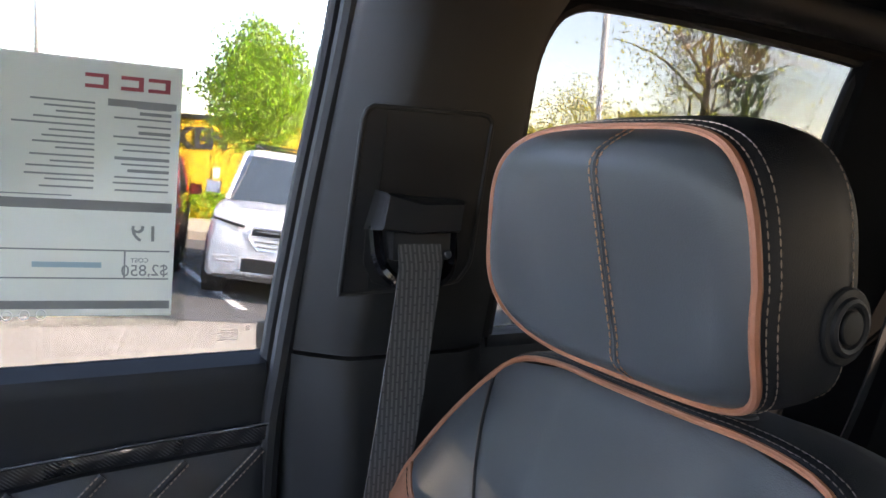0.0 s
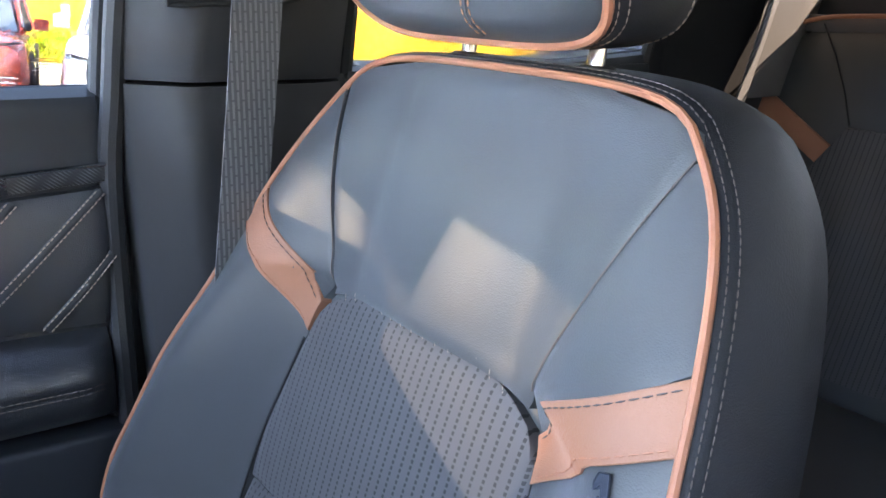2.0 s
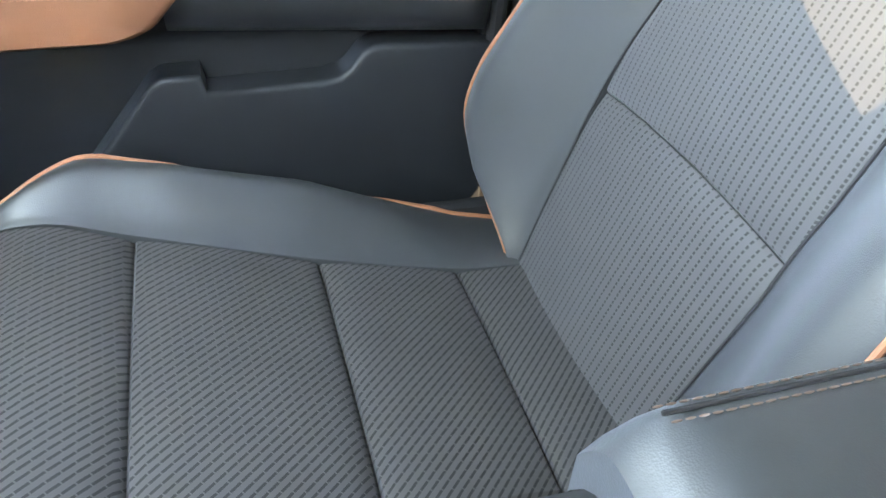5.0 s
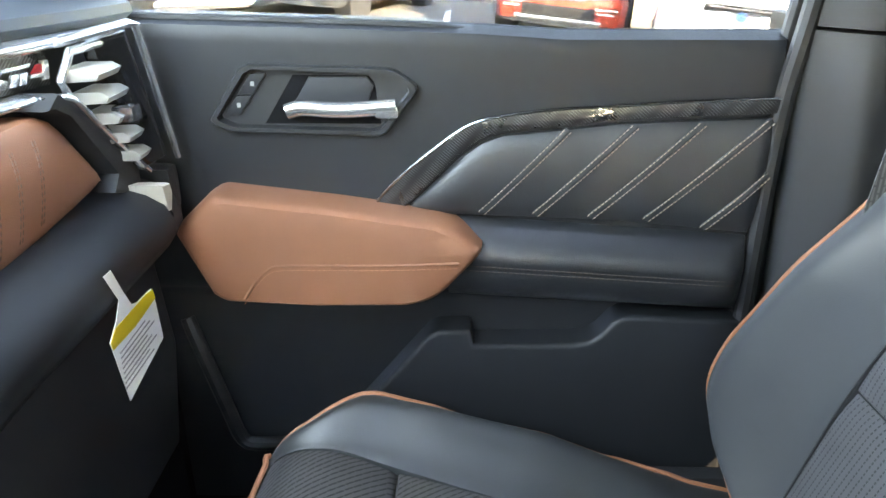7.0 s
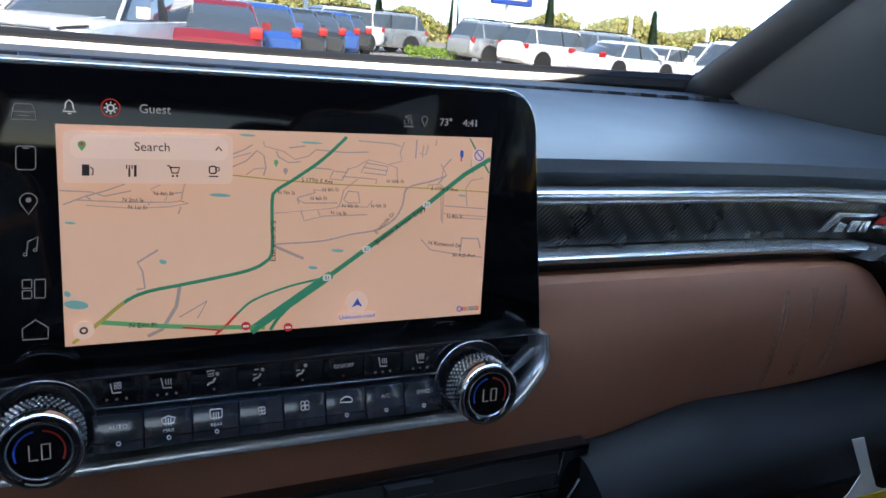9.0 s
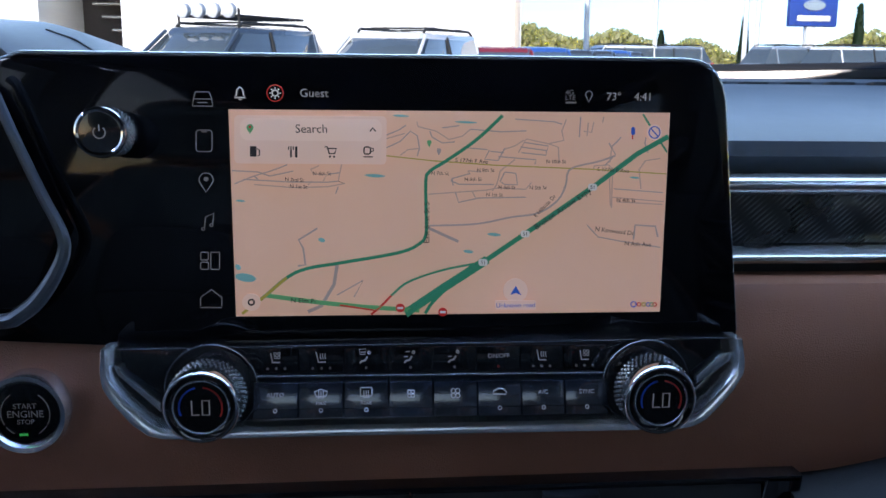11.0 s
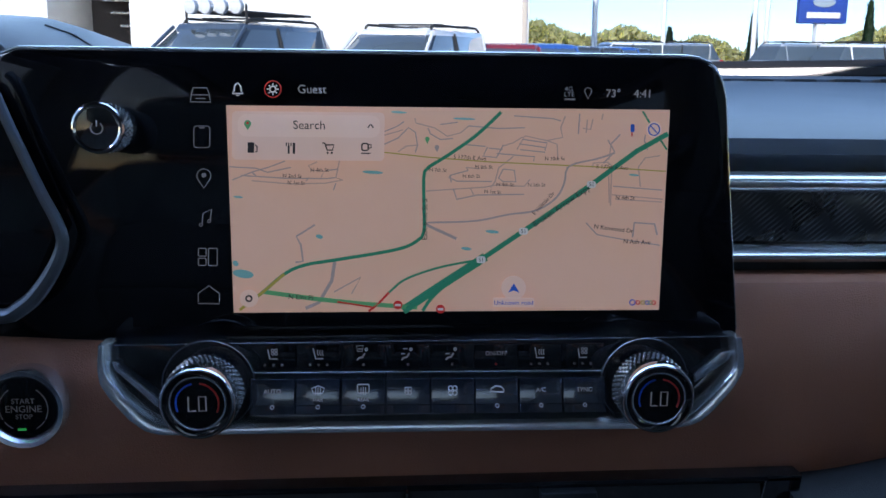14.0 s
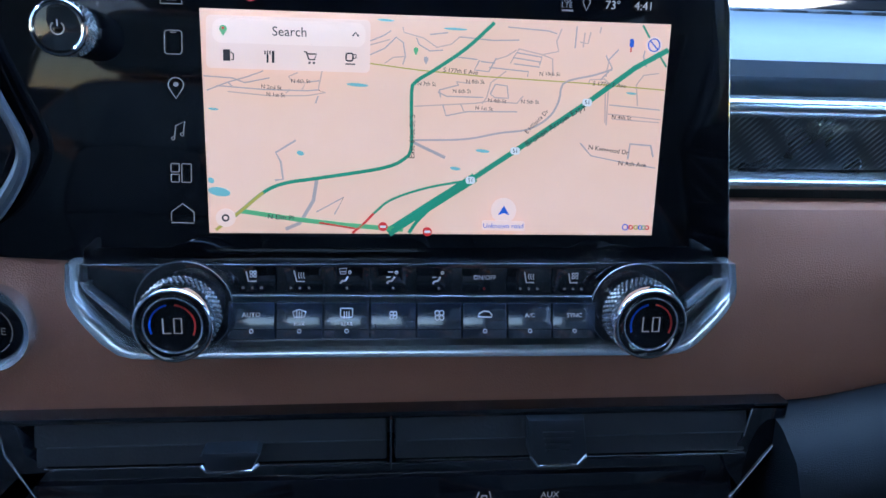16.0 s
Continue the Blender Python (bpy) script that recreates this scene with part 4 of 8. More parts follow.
part("centre_panel", pad(insert_up, 30, 22, 0.03, groove, BACK), CLOTH_BACK, seat, "dark perforated centre panel")

for sx in (-1, 1):
    part("seam", sweep([S(sx * lerp(I_T, z), z) + Vector((0, 0.0005, 0)) for z in [0.69 + 0.37 * i / 39 for i in range(40)]], 0.0013, 6), RUBBER, seat)
for i in range(15):
    p0 = insert_up(0.04 + 0.92 * i / 14, 0.985)
    part("seam", stitches([p0 + Vector((0, 0.0005, -0.004)), p0 + Vector((0, 0.0015, 0.0)), p0 + Vector((0, 0.001, 0.005))], 0.007, 0.0005, 0.00035), THREAD, seat)


def strap_low(q):
    return 1.067 + 0.073 * q + 0.010 * q * (1 - q)


def strap_up(q):
    return 1.094 + 0.078 * q + 0.012 * q * (1 - q)


def seam_u(z):
    return lerp(((1.094, 0.127), (1.112, 0.112), (1.14, 0.119), (1.20, 0.144), (1.262, 0.170)), z)


for sx in (-1, 1):
    def bolster(s, t):
        zt = strap_low(s)
        z = 0.66 + (zt - 0.66) * t
        i, w = lerp(I_T, z), lerp(W_T, z)
        return S(sx * (i + (w - i) * s), z)

    def strap(s, t):
        z = strap_low(s) + (strap_up(s) - strap_low(s)) * t
        i, w = lerp(I_T, z), lerp(W_T, z)
        return S(sx * (i + (w - i) * s), z) + Vector((0, 0.0015, 0))

    def wing(s, t):
        zi = 1.096 + (1.258 - 1.096) * t
        zo = strap_up(1) + (1.262 - strap_up(1)) * t
        z = zi + (zo - zi) * s
        z = max(z, strap_up(s) + 0.001)
        ui, uo = seam_u(zi), lerp(W_T, zo)
        return S(sx * (ui + (uo - ui) * s), z)
    part("side_bolster", pad(bolster, 24, 40, 0.03, 0.002, BACK), LEATHER, seat, "black leather side bolster")
    st_ = part("strap", pad(strap, 20, 8, 0.02, 0.001, BACK), STRAP, seat, "terracotta leather strap with dark stitching")
    part("shoulder_panel", pad(wing, 18, 22, 0.03, 0.0015, BACK), LEATHER, seat)
    for q in (0.12, 0.88):
        part("seam", stitches([strap(0.05 + 0.93 * i / 16, q) + Vector((0, 0.0012, 0)) for i in range(17)], 0.0045, 0.0025, 0.0006), THREAD_DARK if q > 0.5 else PIPE, st_)


def yoke(s, t):
    z = 1.114 + (1.291 - 1.114) * t
    if z <= 1.262:
        w = seam_u(z) - 0.001
    else:
        k = (z - 1.262) / 0.029
        w = 0.170 * (1 - k ** 3.2) ** 0.5 + 0.0 if k < 1 else 0.0
        w = max(w, 0.10)
    zz = z + 0.010 * (1 - t) ** 4 * (-1) * abs(2 * s - 1) ** 4
    return S((2 * s - 1) * w, zz) + Vector((0, 0.006 * math.sin(math.pi * min(1, t)) ** 0.5 * (1 - (2 * s - 1) ** 4), 0))


part("yoke_panel", pad(yoke, 36, 26, 0.03, 0.002, BACK), LEATHER, seat, "smooth black leather upper panel")
for sx in (-1, 1):
    part("yoke_seam", sweep([S(sx * seam_u(z), z) + Vector((0, 0.0008, 0)) for z in [1.116 + 0.144 * i / 24 for i in range(25)]], 0.0006, 6), THREAD_DARK, seat)
half = [(lerp(W_T, z), z) for z in (0.66, 0.72, 0.78, 0.84, 0.90, 0.96, 1.02, 1.08, 1.13, 1.17, 1.21, 1.24)] + [(0.168, 1.266), (0.153, 1.279), (0.130, 1.287), (0.09, 1.291), (0.04, 1.293)]
out = smooth_line([S(u, z) for u, z in half] + [S(-u, z) for u, z in half[::-1]], 140)
part("piping", sweep(out, 0.0027, 8), PIPE, seat, "terracotta leather piping")
rings2 = []
mid = Vector((CX, -0.12, 1.0))
for off, d in ((-0.002, 0.002), (0.0045, 0.0045), (0.0080, 0.0095), (0.021, 0.050), (0.022, 0.085), (0.008, 0.118), (-0.035, 0.140), (-0.10, 0.148)):
    ring = []
    for i, p in enumerate(out):
        t = (out[min(i + 1, 139)] - out[max(i - 1, 0)]).normalized()
        nrm = t.cross(Vector(BACK)).normalized()
        if nrm.dot(p - mid) < 0:
            nrm = -nrm
        ring.append(p + nrm * off + Vector(BACK) * d)
    rings2.append(ring)
part("back_shell", loft(rings2, False, False, True), SHELL, seat, "black leather seat back shell")
for r in (1, 2):
    part("seam", stitches([p + (p - mid).normalized() * 0.0008 for p in rings2[r]], 0.0034, 0.0020, 0.0005), THREAD_DARK, seat, "brown double stitching beside the piping")
for k, z0 in enumerate((1.262, 1.180)):
    pass
# embroidered badge on the inboard bolster


def badge_pt(x, z, lift=0.001):
    """A place on the inboard bolster, lifted off the leather."""
    u = x - CX - 0.016 * ease((1.10 - z) / 0.18)
    n_ = (S(u + 0.003, z) - S(u - 0.003, z)).cross(S(u, z + 0.003) - S(u, z - 0.003)).normalized()
    if n_.y < 0:
        n_ = -n_
    return S(u, z) + n_ * lift


bad = thing("seat_badge", "embroidered navy and red badge on the seat bolster", "badge", badge_pt(0.178, 1.07, 0))


def embroid(name, poly, material):
    b_ = part(name, prism(poly, badge_pt, -0.001, 0.0016, 0.0005, 1), material, bad)
    ring = resample([badge_pt(x, z, 0.0015) for x, z in poly], 8 * len(poly), True)
    part("thread_edge", sweep(ring, 0.0007, 5, True), material, b_)


embroid("red_figure", [(0.1784, 1.0299), (0.1874, 1.0348), (0.1794, 1.039), (0.1825, 1.0535), (0.1828, 1.0624), (0.1744, 1.0666), (0.1697, 1.0605), (0.1687, 1.0569), (0.1739, 1.0557), (0.1716, 1.0437), (0.1668, 1.0453), (0.165, 1.0352)], RED)
embroid("navy_figure", [(0.1675, 1.0626), (0.1723, 1.0655), (0.1739, 1.0752), (0.1729, 1.0796), (0.1753, 1.0893), (0.176, 1.0948), (0.1759, 1.1014), (0.1764, 1.1114), (0.1799, 1.1169), (0.1826, 1.1133), (0.1842, 1.1162), (0.1834, 1.1211), (0.1779, 1.1224), (0.1734, 1.1125), (0.169, 1.0817)], NAVY)
embroid("navy_figure", [(0.1829, 1.0708), (0.1812, 1.0802), (0.1745, 1.0829), (0.1743, 1.0747)], NAVY)
embroid("navy_figure", [(0.1838, 1.0862), (0.1827, 1.0954), (0.1791, 1.0967), (0.1788, 1.1121), (0.1769, 1.1116), (0.1758, 1.0963), (0.1764, 1.0902)], NAVY)


# head rest
HX, HZ = 0.379, 1.396
for dx in (-0.062, 0.062):
    part("head_rest_post", disc((HX + dx, -0.268, 1.28), (0, -0.1, 1), 0.006, 0.09, 14), CHROME, seat, "chrome head rest post")
    part("post_collar", disc((HX + dx, -0.270, 1.292), (0, -0.1, 1), 0.013, 0.012, 20, 0.003), PLASTIC, seat)


def h_outline(n=96):
    pts = []
    for i in range(n):
        a = 2 * math.pi * i / n
        c, s_ = math.cos(a), math.sin(a)
        ex = 0.42 if s_ < 0 else 0.52
        x = 0.127 * math.copysign(abs(c) ** ex, c)
        z = 0.086 * math.copysign(abs(s_) ** ex, s_)
        x *= 1.0 - 0.07 * max(0.0, z / 0.086)
        pts.append((x, z))
    return [(p.x, p.y) for p in resample([(x, z, 0) for x, z in pts], n, True)]


HO = h_outline()


def h_face(x, z, k):
    """A point of the front face, k = 1 on its rim."""
    q, v = abs(x * k) / 0.127, z * k / 0.086
    flat, roll = -0.180 + 0.024 * v - 0.008 * q ** 2, -0.166 - 0.022 * q ** 4 - 0.032 * max(0, v) ** 4 - 0.056 * max(0, -v) ** 3
    near = ease(((q ** 4 + abs(v) ** 4) ** 0.25 - 0.62) / 0.40)
    return Vector((HX + x * k, flat + (roll - flat) * near, HZ + z * k))


part("head_rest_face", loft([[h_face(x, z, k) + Vector((0, -0.004 if k == 1 else 0, 0)) for x, z in HO] for k in (1, 0.985, 0.96, 0.93, 0.9, 0.87, 0.84, 0.8, 0.65, 0.45, 0.2, 0.02)], True, False, True), LEATHER, seat, "black leather head rest front")
rim = [h_face(x, z, 1.0) for x, z in HO]
part("head_rest_piping", sweep(rim, 0.0031, 8, True), PIPE, seat, "terracotta piping round the head rest")
hrings = []
for k, kz, dy in ((0.995, 0.998, -0.002), (1.012, 1.03, -0.0065), (1.020, 1.06, -0.0145), (1.026, 1.115, -0.036), (1.018, 1.135, -0.062), (0.988, 1.10, -0.084), (0.92, 1.00, -0.100), (0.7, 0.74, -0.111), (0.3, 0.32, -0.115)):
    w_ = -dy / 0.115
    hrings.append([Vector((HX + x * k, h_face(x, z, 1).y * (1 - w_) - 0.196 * w_ + dy, HZ + z * (kz if z > 0 else k))) for x, z in HO])
body_ = part("head_rest_body", loft(hrings, True, False, True), SHELL, seat, "black leather head rest body")
for r in (1, 2, 4):
    if r == 4:
        ring = [p.lerp(q, 0.8) + (p - Vector((HX, p.y, HZ))).normalized() * 0.0008 for p, q in zip(hrings[4], hrings[5])]
    else:
        ring = [p + (p - Vector((HX, p.y, HZ))).normalized() * 0.0008 for p in hrings[r]]
    part("seam", stitches(ring + [ring[0]], 0.0034, 0.0024, 0.00055), THREAD, body_)
part("seam_groove", sweep([h_face(-0.017, z, 1.0) for z in [0.082 - 0.164 * i / 24 for i in range(25)]], 0.0009, 6), LEATHER, seat)
for off in (-0.0034, 0.0034):
    part("seam", stitches([h_face(-0.017 + off, z, 1.0) + Vector((0, 0.0007, 0)) for z in [0.084 - 0.166 * i / 24 for i in range(25)]], 0.0040, 0.0018, 0.0007), SEAM_THREAD, seat, "terracotta double stitching down the head rest")
bx = HX - 0.127 * 1.032 + 0.002
btn = part("release_button", disc((bx + 0.001, -0.266, 1.371), (-1, 0, 0), 0.0235, 0.008, 40, 0.003), PLASTIC, seat, "round black release button")
part("button_ring", tube_ring((bx - 0.003, -0.266, 1.371), (1, 0, 0), 0.0150, 0.0030, 36, 8), PLASTIC, btn)
part("button_cap", disc((bx - 0.003, -0.266, 1.371), (-1, 0, 0), 0.0105, 0.006, 28, 0.002), PLASTIC, btn)

# cushion
PROF = smooth_line([(0, -0.10, 0.733), (0, -0.05, 0.735), (0, 0.023, 0.740), (0, 0.17, 0.771), (0, 0.33, 0.812), (0, 0.40, 0.832), (0, 0.445, 0.832), (0, 0.475, 0.812), (0, 0.488, 0.775), (0, 0.490, 0.70), (0, 0.487, 0.62)], 160)
CUM = [0.0]
for a, b in zip(PROF, PROF[1:]):
    CUM.append(CUM[-1] + (b - a).length)


def prof(t):
    """Along the cushion: t from 0 at the back to 1 low at the front."""
    i = t * 159
    return PROF[int(i)].lerp(PROF[min(159, int(i) + 1)], i % 1)


def t_of(y):
    return min(range(160), key=lambda i: abs(PROF[i].y - y) + (1 if i > 125 else 0)) / 159


def C(u, t):
    p = prof(t)
    front = ease((t - 0.62) / 0.38)
    ii = lerp(((-0.1, 0.140), (0.02, 0.142), (0.17, 0.152), (0.40, 0.176), (0.49, 0.176)), p.y)
    w = 0.250 - 0.055 * ease((p.y - 0.36) / 0.12) - 0.01 * front
    hb = lerp(((-0.10, -0.02), (0.0, 0.002), (0.08, 0.028), (0.17, 0.046), (0.30, 0.046), (0.38, 0.034), (0.44, 0.012), (0.49, 0.0)), p.y)
    a = abs(u)
    if a <= 1:
        uu, h = a * ii, 0.004 * (1 - a * a)
    else:
        k = a - 1
        uu = ii + (w - ii) * k
        h = hb * ease(k / 0.7) - lerp(((-0.1, 0.003), (0.02, 0.003), (0.10, 0.018), (0.27, 0.018), (0.36, 0.004)), p.y) * max(0, (k - 0.72) / 0.28) ** 2
    n_ = Vector((0, 0, 1)) if p.y < 0.44 else Vector((0, 0.6, 0.4)).normalized()
    return Vector((CX + math.copysign(uu, u), p.y, p.z)) + n_ * h


DOWN = (0, -0.1, -1)
cuts = [0.0, t_of(0.023), t_of(0.17), t_of(0.335), 1.0]
for a, b in zip(cuts, cuts[1:]):
    def piece(s, t):
        return C(2 * s - 1, a + (b - a) * t) + Vector((0, 0, 0.006 * math.sin(math.pi * t) ** 0.4 - 0.004))
    part("cushion_panel", pad(piece, 28, 20, 0.02, 0.006, DOWN), CLOTH_SEAT, seat, "dark perforated cushion panel")
for sx in (-1, 1):
    part("cushion_bolster", pad(lambda s, t: C(sx * (1 + s), t), 20, 60, 0.02, 0.004, DOWN), LEATHER, seat, "black leather cushion bolster")
    edge = [C(sx * 2.0, i / 99) for i in range(100)]
    part("cushion_piping", sweep(edge, 0.0034, 8), PIPE, seat)
    part("cushion_side", loft([edge, [p + Vector((sx * 0.008, 0, -0.012)) for p in edge], [p + Vector((sx * 0.010, -0.004, -0.07)) for p in edge], [Vector((p.x, p.y - 0.01, min(p.z - 0.08, 0.60))) for p in edge]], False), LEATHER, seat)
tf = min(range(160), key=lambda i: abs(PROF[i].z - 0.806) + (1 if PROF[i].y < 0.46 else 0)) / 159
part("cushion_piping", sweep(smooth_line([C(-2 + 4 * i / 40, tf) + Vector((0, 0.004, 0.003)) for i in range(41)], 80), 0.0034, 8), PIPE, seat)
part("seat_base", box((CX, 0.18, 0.56), (0.44, 0.46, 0.16), 0.02), PLASTIC, seat)
for sx in (-1, 1):
    part("rail", box((CX + sx * 0.19, 0.16, 0.465), (0.04, 0.56, 0.04), 0.006), CHROME_DARK, seat)
part("recliner_cover", box((CX + 0.262, -0.02, 0.68), (0.024, 0.30, 0.12), 0.010), PLASTIC, seat)
copy_thing(seat, Matrix.Translation((-CX - 0.01, 0.12, 0.47)))

# ---- rear bench ----
rear = thing("rear_bench", "black leather rear bench with terracotta straps and head rest", "seat", (0.37, -1.0, 0.5))


def R(s, t):
    x = 0.735 - 0.69 * s
    z = 0.70 + 0.635 * t
    x = 0.70 + (x - 0.70) if t < 0.8 else x
    lim = 0.752 - 0.11 * ease((z - 1.225) / 0.125)
    x = min(x, lim)
    return Vector((x, -1.00 - 0.25 * (z - 0.70) / 0.6 + 0.018 * math.sin(math.pi * s) - 0.03 * ease((t - 0.9) / 0.1), z))


part("backrest", pad(R, 30, 30, 0.09, 0.01, (0, -1, 0)), LEATHER, rear)
ed = smooth_line([(0.738, -1.10, 0.98), (0.745, -1.145, 1.10), (0.748, -1.185, 1.20), (0.737, -1.218, 1.262), (0.705, -1.240, 1.308), (0.655, -1.254, 1.332), (0.58, -1.257, 1.340), (0.40, -1.257, 1.342), (0.05, -1.257, 1.342)], 60)
part("piping", sweep([p + Vector((0, 0.006, 0)) for p in ed], 0.004, 8), PIPE, rear, "terracotta piping along the bench top")
sq = [(0.742, 1.232), (0.738, 1.192), (0.553, 1.098), (0.548, 1.132)]
part("strap", prism(sq, lambda a, b, d: Vector((a, -1.00 - 0.25 * (b - 0.70) / 0.6 + 0.018 * math.sin(math.pi * (0.735 - a) / 0.69) + d, b)), 0.0, 0.008, 0.002), STRAP, rear, "terracotta leather strap")
part("centre_panel", prism([(0.56, 0.80), (0.575, 1.09), (0.535, 1.165), (0.23, 1.165), (0.20, 1.09), (0.20, 0.80)], lambda a, b, d: Vector((a, -1.00 - 0.25 * (b - 0.70) / 0.6 + 0.018 * math.sin(math.pi * (0.735 - a) / 0.69) + d, b)), 0.0, 0.010, 0.005), CLOTH_BACK, rear)
bench_y = lambda a, b, d: Vector((a, -1.00 - 0.25 * (b - 0.70) / 0.6 + 0.018 * math.sin(math.pi * (0.735 - a) / 0.69) + d, b))
part("seam", sweep([bench_y(a, b, 0.001) for a, b in ((0.640, 1.325), (0.600, 1.275), (0.560, 1.215), (0.535, 1.168))], 0.0016, 6), RUBBER, rear)
part("cushion", box((0.38, -0.72, 0.72), (0.72, 0.52, 0.16), 0.05, None, 4), LEATHER, rear)
part("base", box((0.38, -0.75, 0.54), (0.70, 0.46, 0.20), 0.02), PLASTIC, rear)
hz = [[Vector((0.408 + 0.132 * k * math.copysign(abs(math.cos(a)) ** 0.6, math.cos(a)), -1.20 + dy, 1.475 + 0.11 * k * math.copysign(abs(math.sin(a)) ** 0.6, math.sin(a)))) for a in [2 * math.pi * i / 40 for i in range(40)]] for k, dy in ((0.3, 0.055), (0.8, 0.05), (0.95, 0.035), (1.0, 0.01), (0.97, -0.03), (0.85, -0.05), (0.4, -0.055))]
part("head_rest", loft(hz, True, True, True), LEATHER, rear, "black leather rear head rest")
part("post", disc((0.33, -1.21, 1.36), (0, 0, 1), 0.006, 0.08, 12), CHROME, rear)
part("post", disc((0.44, -1.21, 1.36), (0, 0, 1), 0.006, 0.08, 12), CHROME, rear)
part("top_shelf", box((0.36, -1.30, 1.325), (0.78, 0.07, 0.03), 0.008), GREY_TRIM, back)
rb = thing("rear_seat_belt", "grey rear seat belt on the quarter pillar", "seat belt", (0.68, -1.15, 1.42))
wb = smooth_line([(0.642, -1.108, 1.474), (0.640, -1.078, 1.38), (0.640, -1.040, 1.27), (0.648, -1.010, 1.15), (0.68, -0.99, 1.0), (0.72, -0.97, 0.85)], 24)
vs, fs = [], []
for p in wb:
    for dx, dy in ((-0.0015, -0.028), (-0.0015, 0.028), (0.0015, 0.028), (0.0015, -0.028)):
        vs.append(p + Vector((dx - 0.3 * dy, dy, 0)))
for i in range(len(wb) - 1):
    for j in range(4):
        fs.append((i * 4 + j, i * 4 + (j + 1) % 4, i * 4 + 4 + (j + 1) % 4, i * 4 + 4 + j))
part("webbing", raw(vs, fs), mat("rear_webbing", (0.10, 0.10, 0.10), 0.7, bump=0.3, bscale=900), rb)
part("guide", prism([(-1.068, 1.470), (-1.066, 1.528), (-1.078, 1.530), (-1.090, 1.505), (-1.112, 1.484), (-1.150, 1.476), (-1.176, 1.474), (-1.170, 1.462), (-1.130, 1.455), (-1.090, 1.458)], lambda a, b, d: Vector((0.676 - 0.16 * (b - 1.26) - d, a, b)), -0.012, 0.010, 0.003), RUBBER, rb)

# ---- centre console ----
con = thing("centre_console", "black stitched leather centre console arm rest", "console", (0.04, 0.0, 0.45))


def lid(s, t):
    x = 0.130 - 0.256 * s
    y = 0.10 - 0.44 * t
    z = 1.000 - 0.030 * max(0, 1 - s / 0.12) ** 2 - 0.030 * max(0, (s - 0.88) / 0.12) ** 2 - 0.02 * max(0, 1 - t / 0.1) ** 2 - 0.015 * max(0, (t - 0.9) / 0.1) ** 2
    return Vector((x, y, z))


part("lid", pad(lid, 30, 30, 0.03, 0.004, (0, 0, -1)), LEATHER, con, "padded black leather lid")
for x in (0.113, 0.0995):
    part("seam", stitches([(x, 0.08 - 0.40 * i / 20, 1.0006 - (0.030 * max(0, 1 - ((0.130 - x) / 0.256) / 0.12) ** 2)) for i in range(21)], 0.0055, 0.0012, 0.0008), LID_THREAD, con, "tan double stitching")
part("lid_groove", sweep([(0.1062, 0.08, 0.9985), (0.1062, -0.32, 0.9985)], 0.0014, 6), RUBBER, con)
part("box", box((-0.001, -0.12, 0.71), (0.232, 0.42, 0.48), 0.02), PLASTIC, con)
part("front_tray", box((0.0, 0.34, 0.60), (0.23, 0.48, 0.26), 0.03), PLASTIC, con)
part("rear_cap", prism([(-0.325, 0.55), (-0.325, 0.965), (-0.39, 0.91), (-0.41, 0.55)], lambda a, b, d: Vector((d, a, b)), -0.115, 0.115, 0.012, 2, True), PLASTIC, con)

# ---- dashboard ----
dash = thing("dashboard", "black dashboard with brown leather, chrome strips and carbon weave", "dashboard", (0.0, 0.70, 0.8))


def fy(x):
    """How far the dash face turns towards the seat near the door."""
    return -0.040 * ease((x - 0.42) / 0.26)


TOP = ((0.70, 1.260), (0.672, 1.266), (0.660, 1.276), (0.662, 1.285), (0.678, 1.294), (0.72, 1.303), (0.80, 1.316), (0.90, 1.331), (0.955, 1.3375), (0.962, 1.3335), (0.978, 1.3335), (0.985, 1.342), (1.05, 1.350), (1.20, 1.352), (1.22, 1.30))
xs = [-0.75 + 1.47 * i / 60 for i in range(61)]
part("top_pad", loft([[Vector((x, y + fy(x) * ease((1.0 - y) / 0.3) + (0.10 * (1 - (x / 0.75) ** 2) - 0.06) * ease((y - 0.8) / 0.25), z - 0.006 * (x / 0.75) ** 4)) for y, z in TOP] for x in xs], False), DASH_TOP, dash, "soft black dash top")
slots = thing("defrost_vent", "row of narrow black defroster slats", "vent", (0.2, 1.0, 1.335))
for i in range(26):
    x = -0.42 + 0.042 * i
    part("slat", box((x, 0.970 + (0.10 * (1 - (x / 0.75) ** 2) - 0.06) * 0.9, 1.337), (0.026, 0.014, 0.007), 0.002), PLASTIC, slots)


def ribbon(name, x0, x1, z0, z1, y0, bulge, material, label="", n=50):
    rings = []
    for i in range(n + 1):
        x = x0 + (x1 - x0) * i / n
        r = []
        for j in range(9):
            t = j / 8
            r.append(Vector((x, y0 + fy(x) - bulge * (1 - abs(2 * t - 1) ** 2.5), z0 + (z1 - z0) * t)))
        r += [Vector((x, y0 + fy(x) + 0.02, z1)), Vector((x, y0 + fy(x) + 0.02, z0))]
        rings.append(r)
    return part(name, loft(rings, True, True, True), material, dash, label)


ribbon("chrome_strip", 0.19, 0.655, 1.2525, 1.2655, 0.660, 0.008, CHROME, "satin chrome strip")
ribbon("carbon_panel", 0.19, 0.572, 1.2225, 1.2525, 0.668, 0.001, CARBON_X, "gloss carbon weave panel")
ribbon("chrome_strip", 0.19, 0.530, 1.2115, 1.2215, 0.655, 0.010, CHROME, "satin chrome strip")
ribbon("shadow_gap", 0.19, 0.535, 1.2045, 1.2115, 0.668, 0.0, RUBBER)
